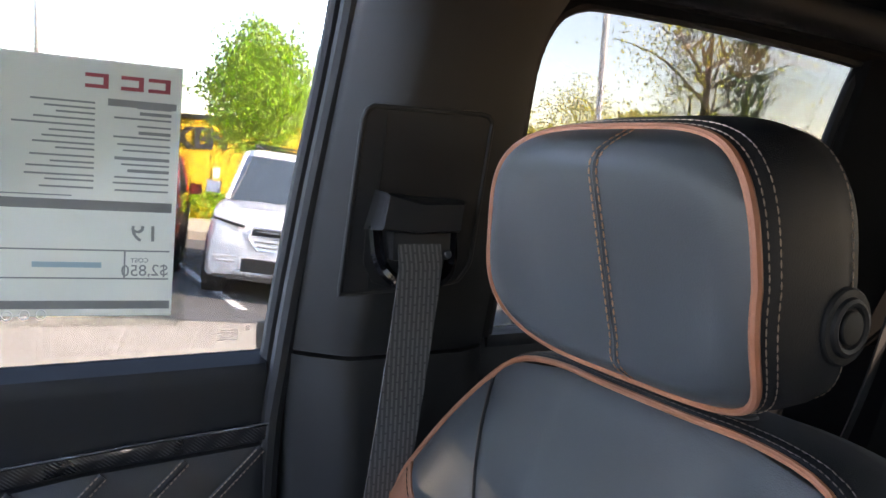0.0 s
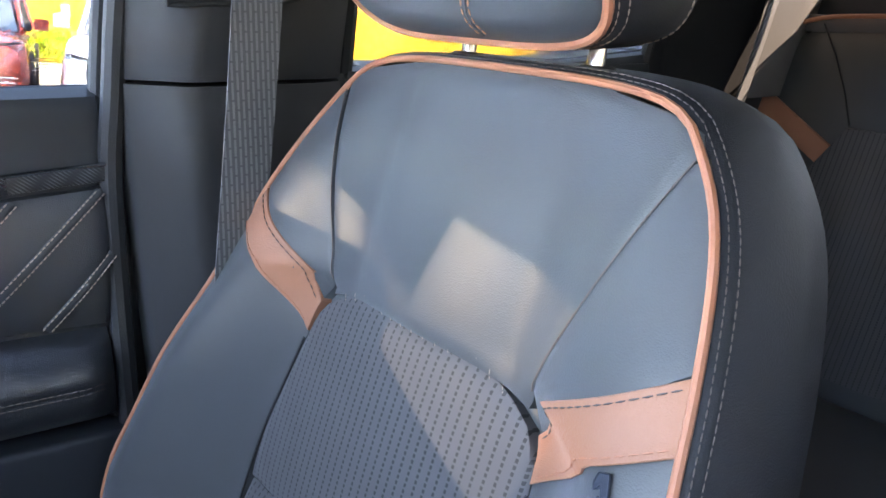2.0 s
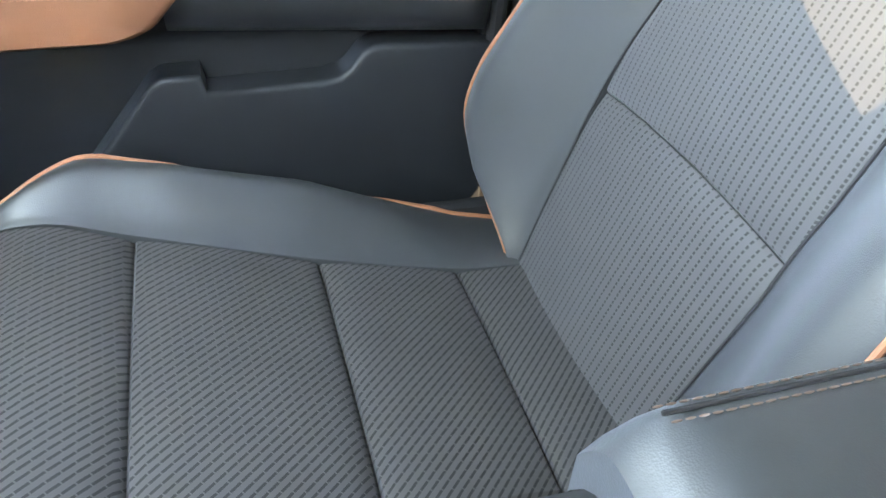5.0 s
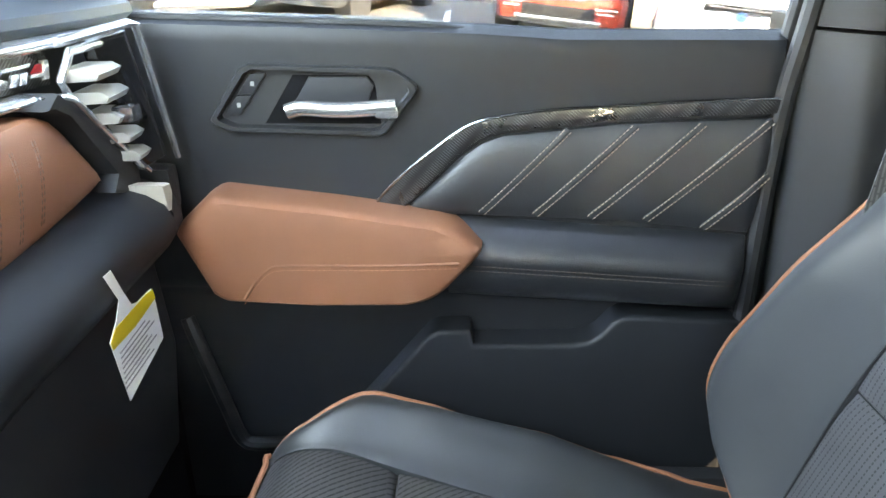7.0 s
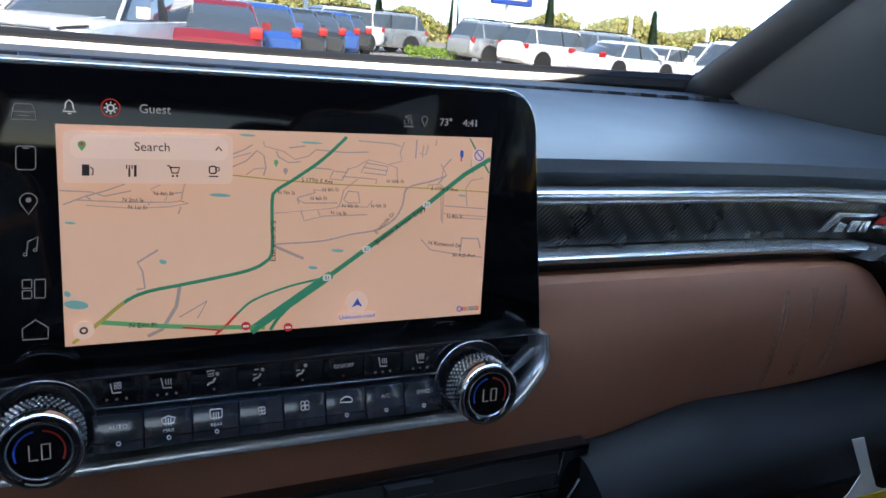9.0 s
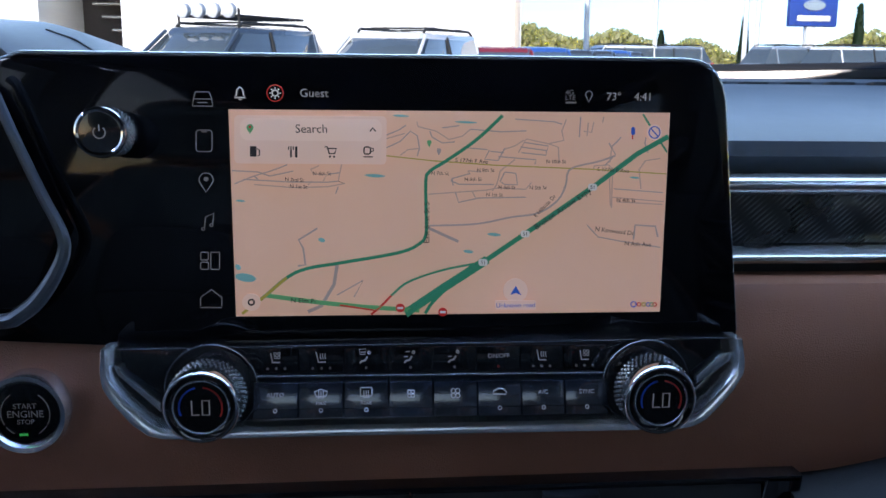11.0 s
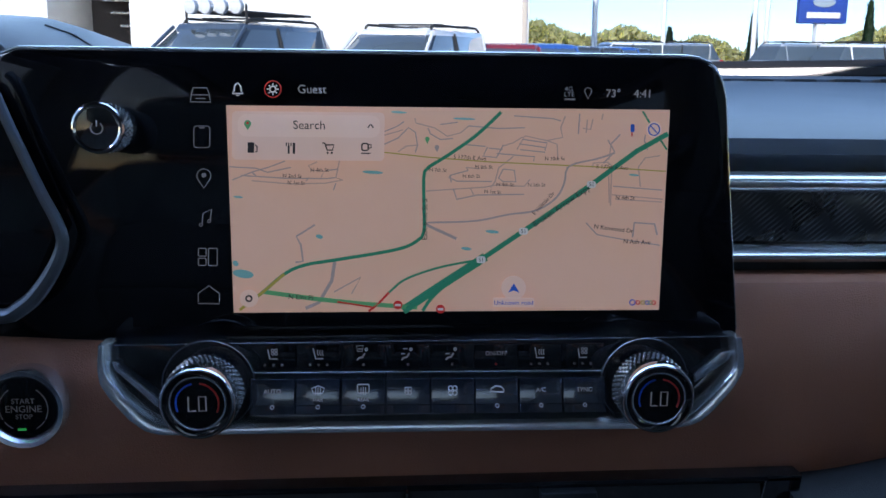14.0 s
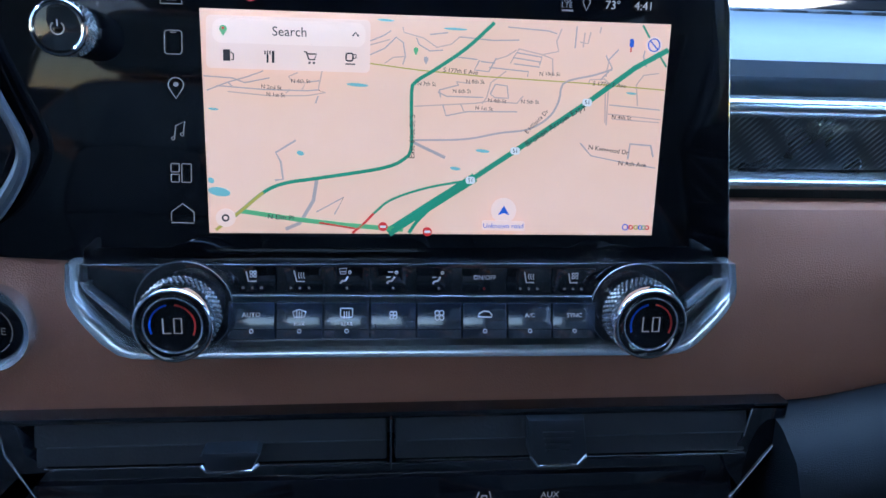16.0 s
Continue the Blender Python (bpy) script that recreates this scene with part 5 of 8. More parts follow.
# badge on the carbon panel: plain slanted shapes
dbg = thing("dash_badge", "small chrome and red badge on the carbon panel", "badge", (0.49, 0.65, 1.237))


def DB(a, b, d):
    return Vector((0.489 + a * 1.35, 0.664 + fy(0.489 + a * 1.35) - d, 1.229 + b * 1.1))


for pl in ([(0.0, 0.0), (0.006, 0.0), (0.018, 0.012), (0.040, 0.012), (0.042, 0.015), (0.014, 0.015)], [(0.012, 0.0), (0.018, 0.0), (0.021, 0.006), (0.016, 0.008)], [(0.022, 0.0), (0.027, 0.0), (0.031, 0.009), (0.026, 0.009)], [(0.030, 0.0), (0.035, 0.0), (0.038, 0.009), (0.033, 0.009)]):
    part("letter_shape", prism(pl, DB, 0.0, 0.004, 0.001), CHROME, dbg)
part("letter_shape", prism([(0.040, 0.003), (0.050, 0.003), (0.050, 0.0), (0.055, 0.0), (0.057, 0.015), (0.052, 0.015), (0.051, 0.006), (0.041, 0.006)], DB, 0.0, 0.004, 0.001), CHROME, dbg)
part("red_shape", prism([(0.0425, 0.0065), (0.0500, 0.0065), (0.0512, 0.0125), (0.0480, 0.0125)], DB, 0.0, 0.0025, 0.0006), RED, dbg)

# brown leather face


def brown(s, t):
    x = -0.46 + 1.055 * s
    zt = lerp(((-0.5, 1.19), (0.17, 1.19), (0.20, 1.2065), (0.505, 1.2065), (0.520, 1.205), (0.540, 1.196), (0.567, 1.165), (0.585, 1.140), (0.592, 1.130), (0.595, 1.124)), x)
    zb = lerp(((-0.5, 1.091), (0.20, 1.091), (0.24, 1.095), (0.30, 1.098), (0.42, 1.102), (0.55, 1.114), (0.585, 1.120), (0.595, 1.1225)), x)
    z = zb + (zt - zb) * t
    y = 0.628 - 0.009 * math.sin(math.pi * min(1, max(0, t))) ** 0.6 + 0.004 * ease((t - 0.6) / 0.4) - 0.014 * (1 - min(1, max(0, t))) ** 1.5 * ease((0.36 - x) / 0.12)
    return Vector((x, y, z))


part("leather_face", pad(brown, 90, 22, 0.02, 0.006, (0, 1, 0)), BROWN, dash, "brown leather dash panel")
for x0 in (0.430, 0.462, 0.496):
    for off in (-0.002, 0.002):
        pts = []
        for i in range(14):
            t = 0.12 + 0.80 * i / 13
            z = 1.110 + 0.092 * t
            x = x0 + off - 0.022 * (1 - t)
            pts.append(brown((x + 0.46) / 1.055, (z - 1.105) / 0.105) + Vector((0, -0.0008, 0)))
        part("seam", stitches(pts, 0.004, 0.002, 0.0006), LID_THREAD, dash)
# dark surround of the brown panel by the vent
part("surround", prism([(0.512, 1.2105), (0.533, 1.222), (0.548, 1.215), (0.640, 1.122), (0.640, 1.095), (0.590, 1.112), (0.602, 1.128), (0.545, 1.199), (0.525, 1.2095)], lambda a, b, d: Vector((a, 0.622 - 0.10 * max(0, a - 0.53) - d, b)), -0.03, 0.006, 0.004), PLASTIC, dash)
part("surround_edge", sweep(smooth_line([(0.526, 0.629, 1.2170), (0.543, 0.616, 1.2165), (0.557, 0.610, 1.206), (0.584, 0.606, 1.176), (0.652, 0.600, 1.116)], 30), 0.0030, 8), CHROME, dash, "satin chrome edge of the surround")
# lower roll and glove box
LOW = ((0.64, 1.112), (0.614, 1.108), (0.592, 1.101), (0.576, 1.090), (0.568, 1.075), (0.568, 1.058), (0.578, 1.043), (0.60, 1.034), (0.66, 1.031))
part("lower_roll", loft([[Vector((x, y, z - 0.010 * ease((0.35 - x) / 0.12))) for y, z in LOW] for x in [0.228 + 0.391 * i / 30 for i in range(31)]], False, True, True), ROLL, dash, "black padded lower dash roll")
# added block: sunlight on the end of the roll, put into its beige
SUNLIT_END = mat("sunlit_roll_end", (0.52, 0.46, 0.38), 0.6, bump=0.15, bscale=900)
part("sunlit_end", prism([(0.613, 1.112), (0.633, 1.109), (0.637, 1.097), (0.629, 1.080), (0.620, 1.081)], lambda a, b, d: Vector((a, 0.582 - d, b)), -0.03, 0.010, 0.004), SUNLIT_END, dash, "small block coloured as the sunlit end of the roll")
part("roll_end", loft([[Vector((x, y + 0.006, z)) for y, z in LOW] for x in (0.633, 0.645, 0.656)], False, True, True), ROLL, dash)
part("end_cap", box((0.684, 0.612, 1.085), (0.03, 0.05, 0.055), 0.012), PLASTIC, dash, "black end cap beside the door")
part("glove_box", prism([(0.66, 1.030), (0.618, 1.026), (0.606, 0.90), (0.622, 0.76), (0.66, 0.74), (0.75, 0.74), (0.75, 1.030)], lambda a, b, d: Vector((d, a, b)), 0.235, 0.665, 0.008, 2, True), PLASTIC, dash, "closed black glove box lid")
part("body", box((0.0, 0.86, 1.06), (1.40, 0.36, 0.40), 0.03), PLASTIC, dash)
part("knee_panel", box((-0.43, 0.70, 0.92), (0.46, 0.12, 0.36), 0.03), PLASTIC, dash)
part("side_cap", box((0.695, 0.80, 1.14), (0.035, 0.30, 0.26), 0.01), PLASTIC, dash)

# right air vent
ven = thing("air_vent", "angled air vent with sunlit-coloured grey slats in a chrome frame", "vent", (0.62, 0.61, 1.19))
VP = lambda a, b, d: Vector((a, 0.622 - 0.22 * (a - 0.55) - d, b))
# grey slats with the sun's warm light mixed into their colour
SUNLIT_SLAT = mat("sunlit_grey_slat", (0.34, 0.32, 0.28), 0.38, spec=0.6, scale=20)
vo = [(0.548, 1.257), (0.640, 1.262), (0.655, 1.262), (0.690, 1.122), (0.640, 1.118), (0.538, 1.228)]
part("vent_back", prism(vo, VP, -0.05, -0.04), RUBBER, ven)
part("outer_frame", sweep([VP(a, b, 0.004) for a, b in ((0.55, 1.262), (0.648, 1.267), (0.660, 1.264), (0.698, 1.118))], 0.0045, 8), CHROME, ven, "satin chrome vent edge")
part("inner_frame", sweep([VP(a, b, 0.002) for a, b in ((0.606, 1.254), (0.566, 1.252), (0.549, 1.228), (0.556, 1.214), (0.640, 1.124))], 0.0042, 10), CHROME, ven, "satin chrome inner edge")
part("gloss_strip", prism([(0.598, 1.257), (0.650, 1.260), (0.686, 1.124), (0.646, 1.122)], VP, -0.012, 0.0, 0.002), PIANO, ven, "gloss black strip")
for i in range(5):
    t = (i + 0.5) / 5
    z = 1.243 - 0.112 * t
    x0 = 0.556 + 0.075 * max(0, t - 0.15)
    x1 = 0.598 + 0.046 * t
    part("slat", prism([(0.622, z + 0.006), (0.596, z + 0.0065), (0.588, z + 0.002), (0.592, z - 0.004), (0.622, z - 0.006)], lambda a, b, d: Vector((d, a, b)), x0, x1, 0.002, 2, True), SUNLIT_SLAT, ven)
part("tab", box((0.600, 0.590, 1.190), (0.022, 0.022, 0.016), 0.006), CHROME_DARK, ven)

# hanging paper tag
tag = thing("paper_tag", "white and yellow paper tag hanging from the glove box", "tag", (0.47, 0.56, 1.06))
TG = lambda a, b, d: Vector((a, 0.556 + 0.02 * (1.04 - b) - d, b))
part("card", prism([(0.432, 1.096), (0.445, 1.096), (0.458, 1.072), (0.470, 1.052), (0.480, 1.048), (0.512, 1.046), (0.516, 1.041), (0.523, 0.988), (0.470, 0.978), (0.440, 0.972), (0.4235, 1.040), (0.440, 1.052), (0.450, 1.066)], TG, 0.0, 0.0006), PAPER, tag, "white card")
part("yellow_band", prism([(0.4255, 1.032), (0.4235, 1.040), (0.436, 1.047), (0.500, 1.0465), (0.514, 1.044), (0.5165, 1.034), (0.47, 1.030)], TG, 0.0008, 0.0014), YELLOW, tag)
for i in range(8):
    z = 1.022 - 0.005 * i
    part("print_line", prism([(0.436, z), (0.49 + 0.018 * ((i * 7) % 3) / 2, z + 0.002), (0.49 + 0.018 * ((i * 7) % 3) / 2, z + 0.0035), (0.436, z + 0.0015)], TG, 0.0008, 0.0012), INK, tag)

# ---- centre screen ----
GLOW = 0.0052


def lit(name, color, k=1.0):
    return mat(name, color, 0.12, spec=0.3, vary=0.0, glow=GLOW * k)


L_MAP = lit("map_ground", (0.74, 0.47, 0.34))
L_WHITE = lit("screen_white", (0.62, 0.62, 0.62), 0.9)
L_CARD = lit("screen_card", (0.76, 0.55, 0.45))
L_GREEN = lit("map_green", (0.03, 0.22, 0.13))
L_LEAF = lit("map_light_green", (0.10, 0.34, 0.15))
L_GREY = lit("map_grey", (0.34, 0.29, 0.28))
L_FINE = lit("map_fine_road", (0.46, 0.33, 0.28))
L_TEAL = lit("map_water", (0.16, 0.38, 0.38))
L_DARK = lit("screen_dark", (0.03, 0.03, 0.035))
L_BLUE = lit("screen_blue", (0.03, 0.10, 0.45))
L_RED = lit("screen_red", (0.50, 0.03, 0.03))
L_OLIVE = lit("map_olive", (0.35, 0.30, 0.06))
L_SOFT = lit("status_print", (0.36, 0.36, 0.38), 0.8)
L_DIM = lit("icon_grey", (0.22, 0.22, 0.235), 0.7)
L_ICON = lit("button_print", (0.28, 0.28, 0.30), 0.5)
L_KEY = lit("key_print", (0.42, 0.44, 0.47), 0.5)
L_CYAN = lit("knob_blue", (0.012, 0.055, 0.34), 0.08)
L_MUTE = lit("start_print", (0.10, 0.10, 0.105), 0.5)
L_HOT = lit("knob_red", (0.30, 0.024, 0.018), 0.08)
L_START = lit("start_green", (0.05, 0.55, 0.10), 0.6)

screen = thing("centre_screen", "wide black glass touch screen showing a road map", "screen", (0.04, 0.62, 1.25))
SCR = lambda a, b, d: Vector((a, 0.6195 - d, b))
go = [(-0.30, 1.300), (-0.196, 1.311), (-0.1907, 1.3169), (-0.1862, 1.3224), (-0.175, 1.3261), (0.1633, 1.3266), (0.1705, 1.3257), (0.1765, 1.3232), (0.1805, 1.3194), (0.1835, 1.3140), (0.1858, 1.3058), (0.1932, 1.2397), (0.2006, 1.1771), (-0.142, 1.1770), (-0.30, 1.186)]
part("glass", prism(go, SCR, -0.022, 0.0, 0.0012, 2), GLASS_BLACK, screen, "black glass front")
part("rim", sweep([SCR(a, b, -0.003) + Vector((0, 0, 0.0006)) for a, b in go[1:13]], 0.0014, 8), CHROME, screen, "thin silver edge")
part("back_cover", prism([(a * 0.98, 1.25 + (b - 1.25) * 0.96) for a, b in go], SCR, -0.05, -0.022), PLASTIC, screen)


def mp_(px, py):
    """Places on the display, from pixel positions in the camera's view."""
    u = v = 0.5
    for _ in range(6):
        xl, xr = 407 + 14 * v, 1190 - 14 * v
        u = (px - xl) / (xr - xl)
        yt, yb = 196.5, 566 - 14 * u
        v = (py - yt) / (yb - yt)
    return -0.074 + 0.2295 * u, 1.300 - 0.108 * v


def on_screen(pts, d0, d1, name, material, parent=screen, label=""):
    return part(name, prism([mp_(*p) for p in pts], SCR, d0, d1), material, parent, label)


def line(pts, w, material, name="road", d=0.0012, parent=None, conv=mp_, scale=0.000292, surf=SCR, closed=False):
    """A flat ribbon w units wide along a line of points in conv's units."""
    P = [Vector((*conv(*p), 0)) for p in pts]
    k = len(P)
    L, R_ = [], []
    for i in range(k):
        t = (P[(i + 1) % k] - P[i - 1]) if (closed or 0 < i < k - 1) else (P[1] - P[0] if i == 0 else P[-1] - P[-2])
        t.normalize()
        n_ = Vector((-t.y, t.x, 0)) * w * scale / 2
        L.append(P[i] + n_)
        R_.append(P[i] - n_)
    vs = [surf(p.x, p.y, d) for p in L + R_] + [surf(p.x, p.y, d - 0.0004) for p in L + R_]
    fs = []
    for i in range(k if closed else k - 1):
        j = (i + 1) % k
        fs += [(i, j, k + j, k + i), (2 * k + i, 3 * k + i, 3 * k + j, 2 * k + j), (i, 2 * k + i, 2 * k + j, j), (k + i, k + j, 3 * k + j, 3 * k + i)]
    return part(name, raw(vs, fs), material, parent)


mapp = on_screen([(407, 197), (1190, 197), (1176, 552), (421, 566)], -0.0005, 0.0003, "map", L_MAP, screen, "beige road map with green highways")
mapp.visible_shadow = True
M = dict(parent=mapp)
rnd = random.Random(11)


def curve(pts, n=26):
    return [(p.x, p.y) for p in smooth_line([(a, b, 0) for a, b in pts], n)]


line([(1186, 238), (1130, 268), (1049, 327), (927, 411), (852, 463), (780, 512), (722, 556)], 9, L_GREEN, "highway", 0.0014, **M)
line([(860, 458), (780, 512), (715, 558)], 16, L_GREEN, "highway", 0.0012, **M)
line(curve([(840, 466), (800, 500), (765, 535), (750, 558)]), 6, L_GREEN, "ramp", 0.0010, **M)
line(curve([(852, 463), (780, 478), (720, 500), (690, 525)]), 4, L_GREEN, "ramp", 0.0010, **M)
line(curve([(690, 525), (672, 545), (655, 560)], 12), 4, L_RED, "ramp", 0.0012, **M)
line(curve([(885, 204), (840, 245), (790, 280), (758, 300), (750, 312), (750, 360), (751, 410), (742, 428), (705, 446), (600, 466), (545, 476), (510, 492), (470, 528), (440, 552)], 60), 6, L_GREEN, "road", 0.0011, **M)
line([(508, 493), (470, 528), (432, 560)], 5, L_OLIVE, "road", 0.0014, **M)
line([(472, 526), (560, 538), (640, 546), (740, 552)], 8, L_LEAF, "road", 0.0012, **M)
line([(600, 543), (660, 552)], 3, L_RED, "road", 0.0015, **M)
line(curve([(756, 398), (840, 394), (900, 382), (950, 374), (985, 352), (1000, 325), (1008, 296), (1060, 282), (1090, 272)], 40), 3, L_GREY, "road", 0.0009, **M)
line(curve([(1140, 200), (1160, 230), (1185, 265)], 12), 3, L_GREEN, "road", 0.0009, **M)
line([(680, 275), (760, 283), (870, 290), (1050, 296), (1184, 303)], 2, L_OLIVE, "road", 0.0008, **M)
line([(595, 470), (590, 505), (568, 545), (545, 556)], 6, L_GREY, "road", 0.0009, **M)
line([(527, 472), (540, 470), (536, 440), (528, 425), (560, 404)], 3, L_GREY, "road", 0.0009, **M)
line([(595, 525), (640, 498), (625, 528)], 2, L_GREY, "road", 0.0009, **M)
line([(755, 402), (808, 426)], 5, L_GREY, "road", 0.0009, **M)
line([(1040, 395), (1060, 416), (1100, 423), (1175, 434)], 2, L_GREY, "road", 0.0009, **M)
line([(1125, 420), (1128, 394), (1165, 396), (1170, 415)], 3, L_GREY, "road", 0.0009, **M)
line([(1085, 302), (1084, 364)], 2, L_FINE, "road", 0.0009, **M)
line([(1086, 345), (1180, 352)], 2, L_FINE, "road", 0.0009, **M)
line([(1078, 250), (1090, 270), (1070, 290)], 2, L_GREY, "road", 0.0009, **M)
STREETS_WEST = ([(435, 303), (480, 305), (500, 312), (540, 303)], [(440, 326), (473, 312), (505, 302), (530, 292)], [(455, 318), (530, 322), (600, 322), (618, 320)], [(473, 327), (540, 332), (600, 330), (630, 324), (618, 320), (624, 290)], [(473, 312), (480, 318)], [(566, 327), (572, 320)], [(592, 320), (598, 309), (576, 308), (570, 300), (585, 293)], [(600, 308), (622, 305)], [(618, 330), (614, 342)])
STREETS_MID = ([(700, 262), (726, 250), (744, 232), (756, 240), (760, 262), (756, 275)], [(726, 274), (740, 264), (760, 262)], [(700, 240), (724, 230), (736, 222)], [(700, 246), (734, 236)], [(755, 216), (757, 224), (790, 232), (812, 246), (836, 240), (850, 228)], [(778, 232), (782, 242), (800, 252), (822, 250)], [(850, 228), (905, 232), (950, 230)], [(800, 226), (830, 222)])
STREETS_NORTH = ([(842, 260), (880, 263)], [(884, 264), (876, 280), (900, 282), (912, 260)], [(886, 266), (910, 268)], [(912, 262), (930, 256), (946, 246)], [(936, 268), (950, 244), (990, 252), (1008, 258), (1010, 285)], [(940, 258), (988, 264), (986, 272), (942, 268)], [(946, 250), (990, 256), (986, 268)], [(900, 275), (968, 280), (966, 288)], [(1022, 210), (1014, 230), (1018, 246), (990, 252)], [(930, 210), (1000, 214), (1014, 218)])
STREETS_EAST = ([(846, 300), (850, 305), (818, 314), (816, 318), (830, 324), (892, 324)], [(846, 300), (870, 302)], [(912, 302), (904, 318), (912, 324), (935, 324), (932, 304), (912, 302)], [(776, 342), (880, 334), (900, 330), (950, 332), (960, 320)], [(824, 338), (830, 356), (866, 348), (950, 346)], [(854, 336), (860, 348)], [(890, 335), (898, 324), (904, 300), (930, 280)], [(820, 326), (818, 314)])
STREETS_FAR = ([(1048, 205), (1046, 240)], [(1062, 215), (1060, 238)], [(1072, 214), (1068, 232), (1054, 230)], [(1090, 205), (1088, 215)], [(1106, 256), (1102, 284)], [(1106, 256), (1122, 240)], [(1072, 298), (1074, 290), (1100, 288), (1108, 296)], [(1102, 306), (1104, 360)], [(1110, 330), (1200, 336)], [(1116, 353), (1200, 357)], [(1160, 330), (1156, 296), (1168, 280), (1195, 276)], [(1168, 240), (1166, 250), (1172, 266)])
for group in (STREETS_WEST, STREETS_MID, STREETS_NORTH, STREETS_EAST, STREETS_FAR):
    for pts in group:
        line([(x - 22, y) for x, y in pts], 2, L_FINE if rnd.random() < 0.35 else L_GREY, "street", 0.0006 + 0.0001 * rnd.random(), **M)
for x_, y_, m_ in ((755, 251, L_LEAF), (772, 265, L_GREY)):
    on_screen([(x_ + 4 * math.sin(a), y_ - 4 * math.cos(a)) for a in [radians(v) for v in range(-120, 121, 40)]] + [(x_, y_ + 9)], 0.0014, 0.0018, "map_pin", m_, mapp)
for cx_, cy_, a, b in ((437, 494, 18, 8), (428, 356, 8, 2), (660, 310, 18, 3), (568, 425, 6, 4), (872, 413, 12, 3), (826, 444, 9, 3), (705, 206, 14, 2), (820, 216, 20, 2), (1126, 310, 9, 2), (424, 475, 5, 5)):
    on_screen([(cx_ + a * math.cos(k), cy_ + b * math.sin(k + 0.3)) for k in [2 * math.pi * i / 14 for i in range(14)]], 0.0003, 0.0007, "pond", L_TEAL, mapp)


def rounded(x0, y0, x1, y1, r, n=5):
    pts = []
    for cx_, cy_, a0 in ((x1 - r, y0 + r, -90), (x1 - r, y1 - r, 0), (x0 + r, y1 - r, 90), (x0 + r, y0 + r, 180)):
        for i in range(n + 1):
            a = radians(a0 + 90 * i / n)
            pts.append((cx_ + r * math.cos(a), cy_ + r * math.sin(a)))
    return pts


def ring_(cx_, cy_, r, n=22):
    return [(cx_ + r * math.cos(2 * math.pi * i / n), cy_ + r * math.sin(2 * math.pi * i / n)) for i in range(n)]


card = on_screen(rounded(418, 207, 680, 290, 8), 0.0010, 0.0016, "search_card", L_CARD, screen, "pale search panel")
on_screen(rounded(428, 212, 672, 250, 14), 0.0016, 0.0019, "search_field", lit("screen_field", (0.80, 0.60, 0.50)), card)


def say(s, px, py, size, material=L_DARK, parent=mapp, turn=0, d=0.0022, conv=mp_, surf=SCR, name="lettering"):
    a, b = conv(px, py)
    m = Matrix.Translation(surf(a, b, d)) @ Matrix(((1, 0, 0, 0), (0, 0, -1, 0), (0, 1, 0, 0), (0, 0, 0, 1))) @ pose(0, 0, 0, 0, 0, turn)
    return word(name, s, size * 0.000292, m, material, parent, deep=0.0001)


say("Search", 550, 230, 21, L_DARK, card)
line([(651, 233), (656, 227), (661, 233)], 2.5, L_DARK, "chevron", 0.0022, parent=card)
for nm, cx_ in (("fuel_symbol", 452), ("food_symbol", 518), ("cart_symbol", 583), ("cup_symbol", 648)):
    if nm == "fuel_symbol":
        on_screen([(445, 260), (456, 260), (456, 278), (445, 278)], 0.0018, 0.0022, nm, L_DARK, card)
        line([(457, 264), (461, 267), (461, 276), (458, 276)], 2, L_DARK, nm, 0.0022, parent=card)
    elif nm == "food_symbol":
        for dx in (-7, -3, 1):
            line([(518 + dx, 260), (518 + dx, 266)], 2, L_DARK, nm, 0.0022, parent=card)
        line([(515, 266), (515, 279)], 3, L_DARK, nm, 0.0022, parent=card)
        line([(524, 260), (524, 279)], 4, L_DARK, nm, 0.0022, parent=card)
    elif nm == "cart_symbol":
        line([(573, 260), (577, 260), (581, 272), (590, 272), (593, 263), (578, 263)], 2.5, L_DARK, nm, 0.0022, parent=card)
        for dx in (-1, 6):
            on_screen(ring_(583 + dx, 277, 2, 8), 0.0018, 0.0022, nm, L_DARK, card)
    else:
        line(rounded(641, 260, 652, 272, 3, 3), 2.5, L_DARK, nm, 0.0022, parent=card, closed=True)
        line([(653, 262), (657, 262), (657, 267), (653, 268)], 2, L_DARK, nm, 0.0022, parent=card)
        line([(640, 277), (656, 277)], 2, L_DARK, nm, 0.0022, parent=card)
pin = [(445 + 6 * math.sin(a), 228 - 6 * math.cos(a)) for a in [radians(x) for x in range(-120, 121, 30)]] + [(445, 239)]
on_screen(pin, 0.0020, 0.0023, "pin_symbol", L_LEAF, card)
on_screen(ring_(445, 227, 2.2, 10), 0.0023, 0.0025, "pin_symbol", L_RED, card)
for s, x_, y_, sz, a in (("N Elm Pl", 537, 535, 11, -3), ("Broken Arrow Expy", 994, 366, 13, 35), ("East 61st St S", 752, 392, 12, 90), ("E Hillside Dr", 962, 361, 9, 47), ("N Kenwood Dr", 1089, 405, 10, -7), ("N Ash Ave", 1132, 428, 10, -3), ("N 4th St", 1109, 350, 9, -2), ("N 2nd St", 521, 318, 8, -3), ("N 1st St", 528, 330, 8, -3), ("N 4th St", 568, 307, 8, 0), ("S 177th E Ave", 830, 283, 9, -3), ("N 7th St", 774, 305, 8, -2), ("N 8th St", 855, 299, 8, 0), ("N 6th St", 833, 315, 8, 0), ("N 4th St", 893, 329, 8, -2), ("N 1st St", 871, 342, 8, -3), ("N 5th St", 949, 329, 8, 0), ("N 10th St", 981, 283, 8, 0), ("S 177th E Ave", 1085, 297, 9, -3)):
    say(s, x_, y_, sz * 1.15, L_DARK, mapp, a, 0.0020)
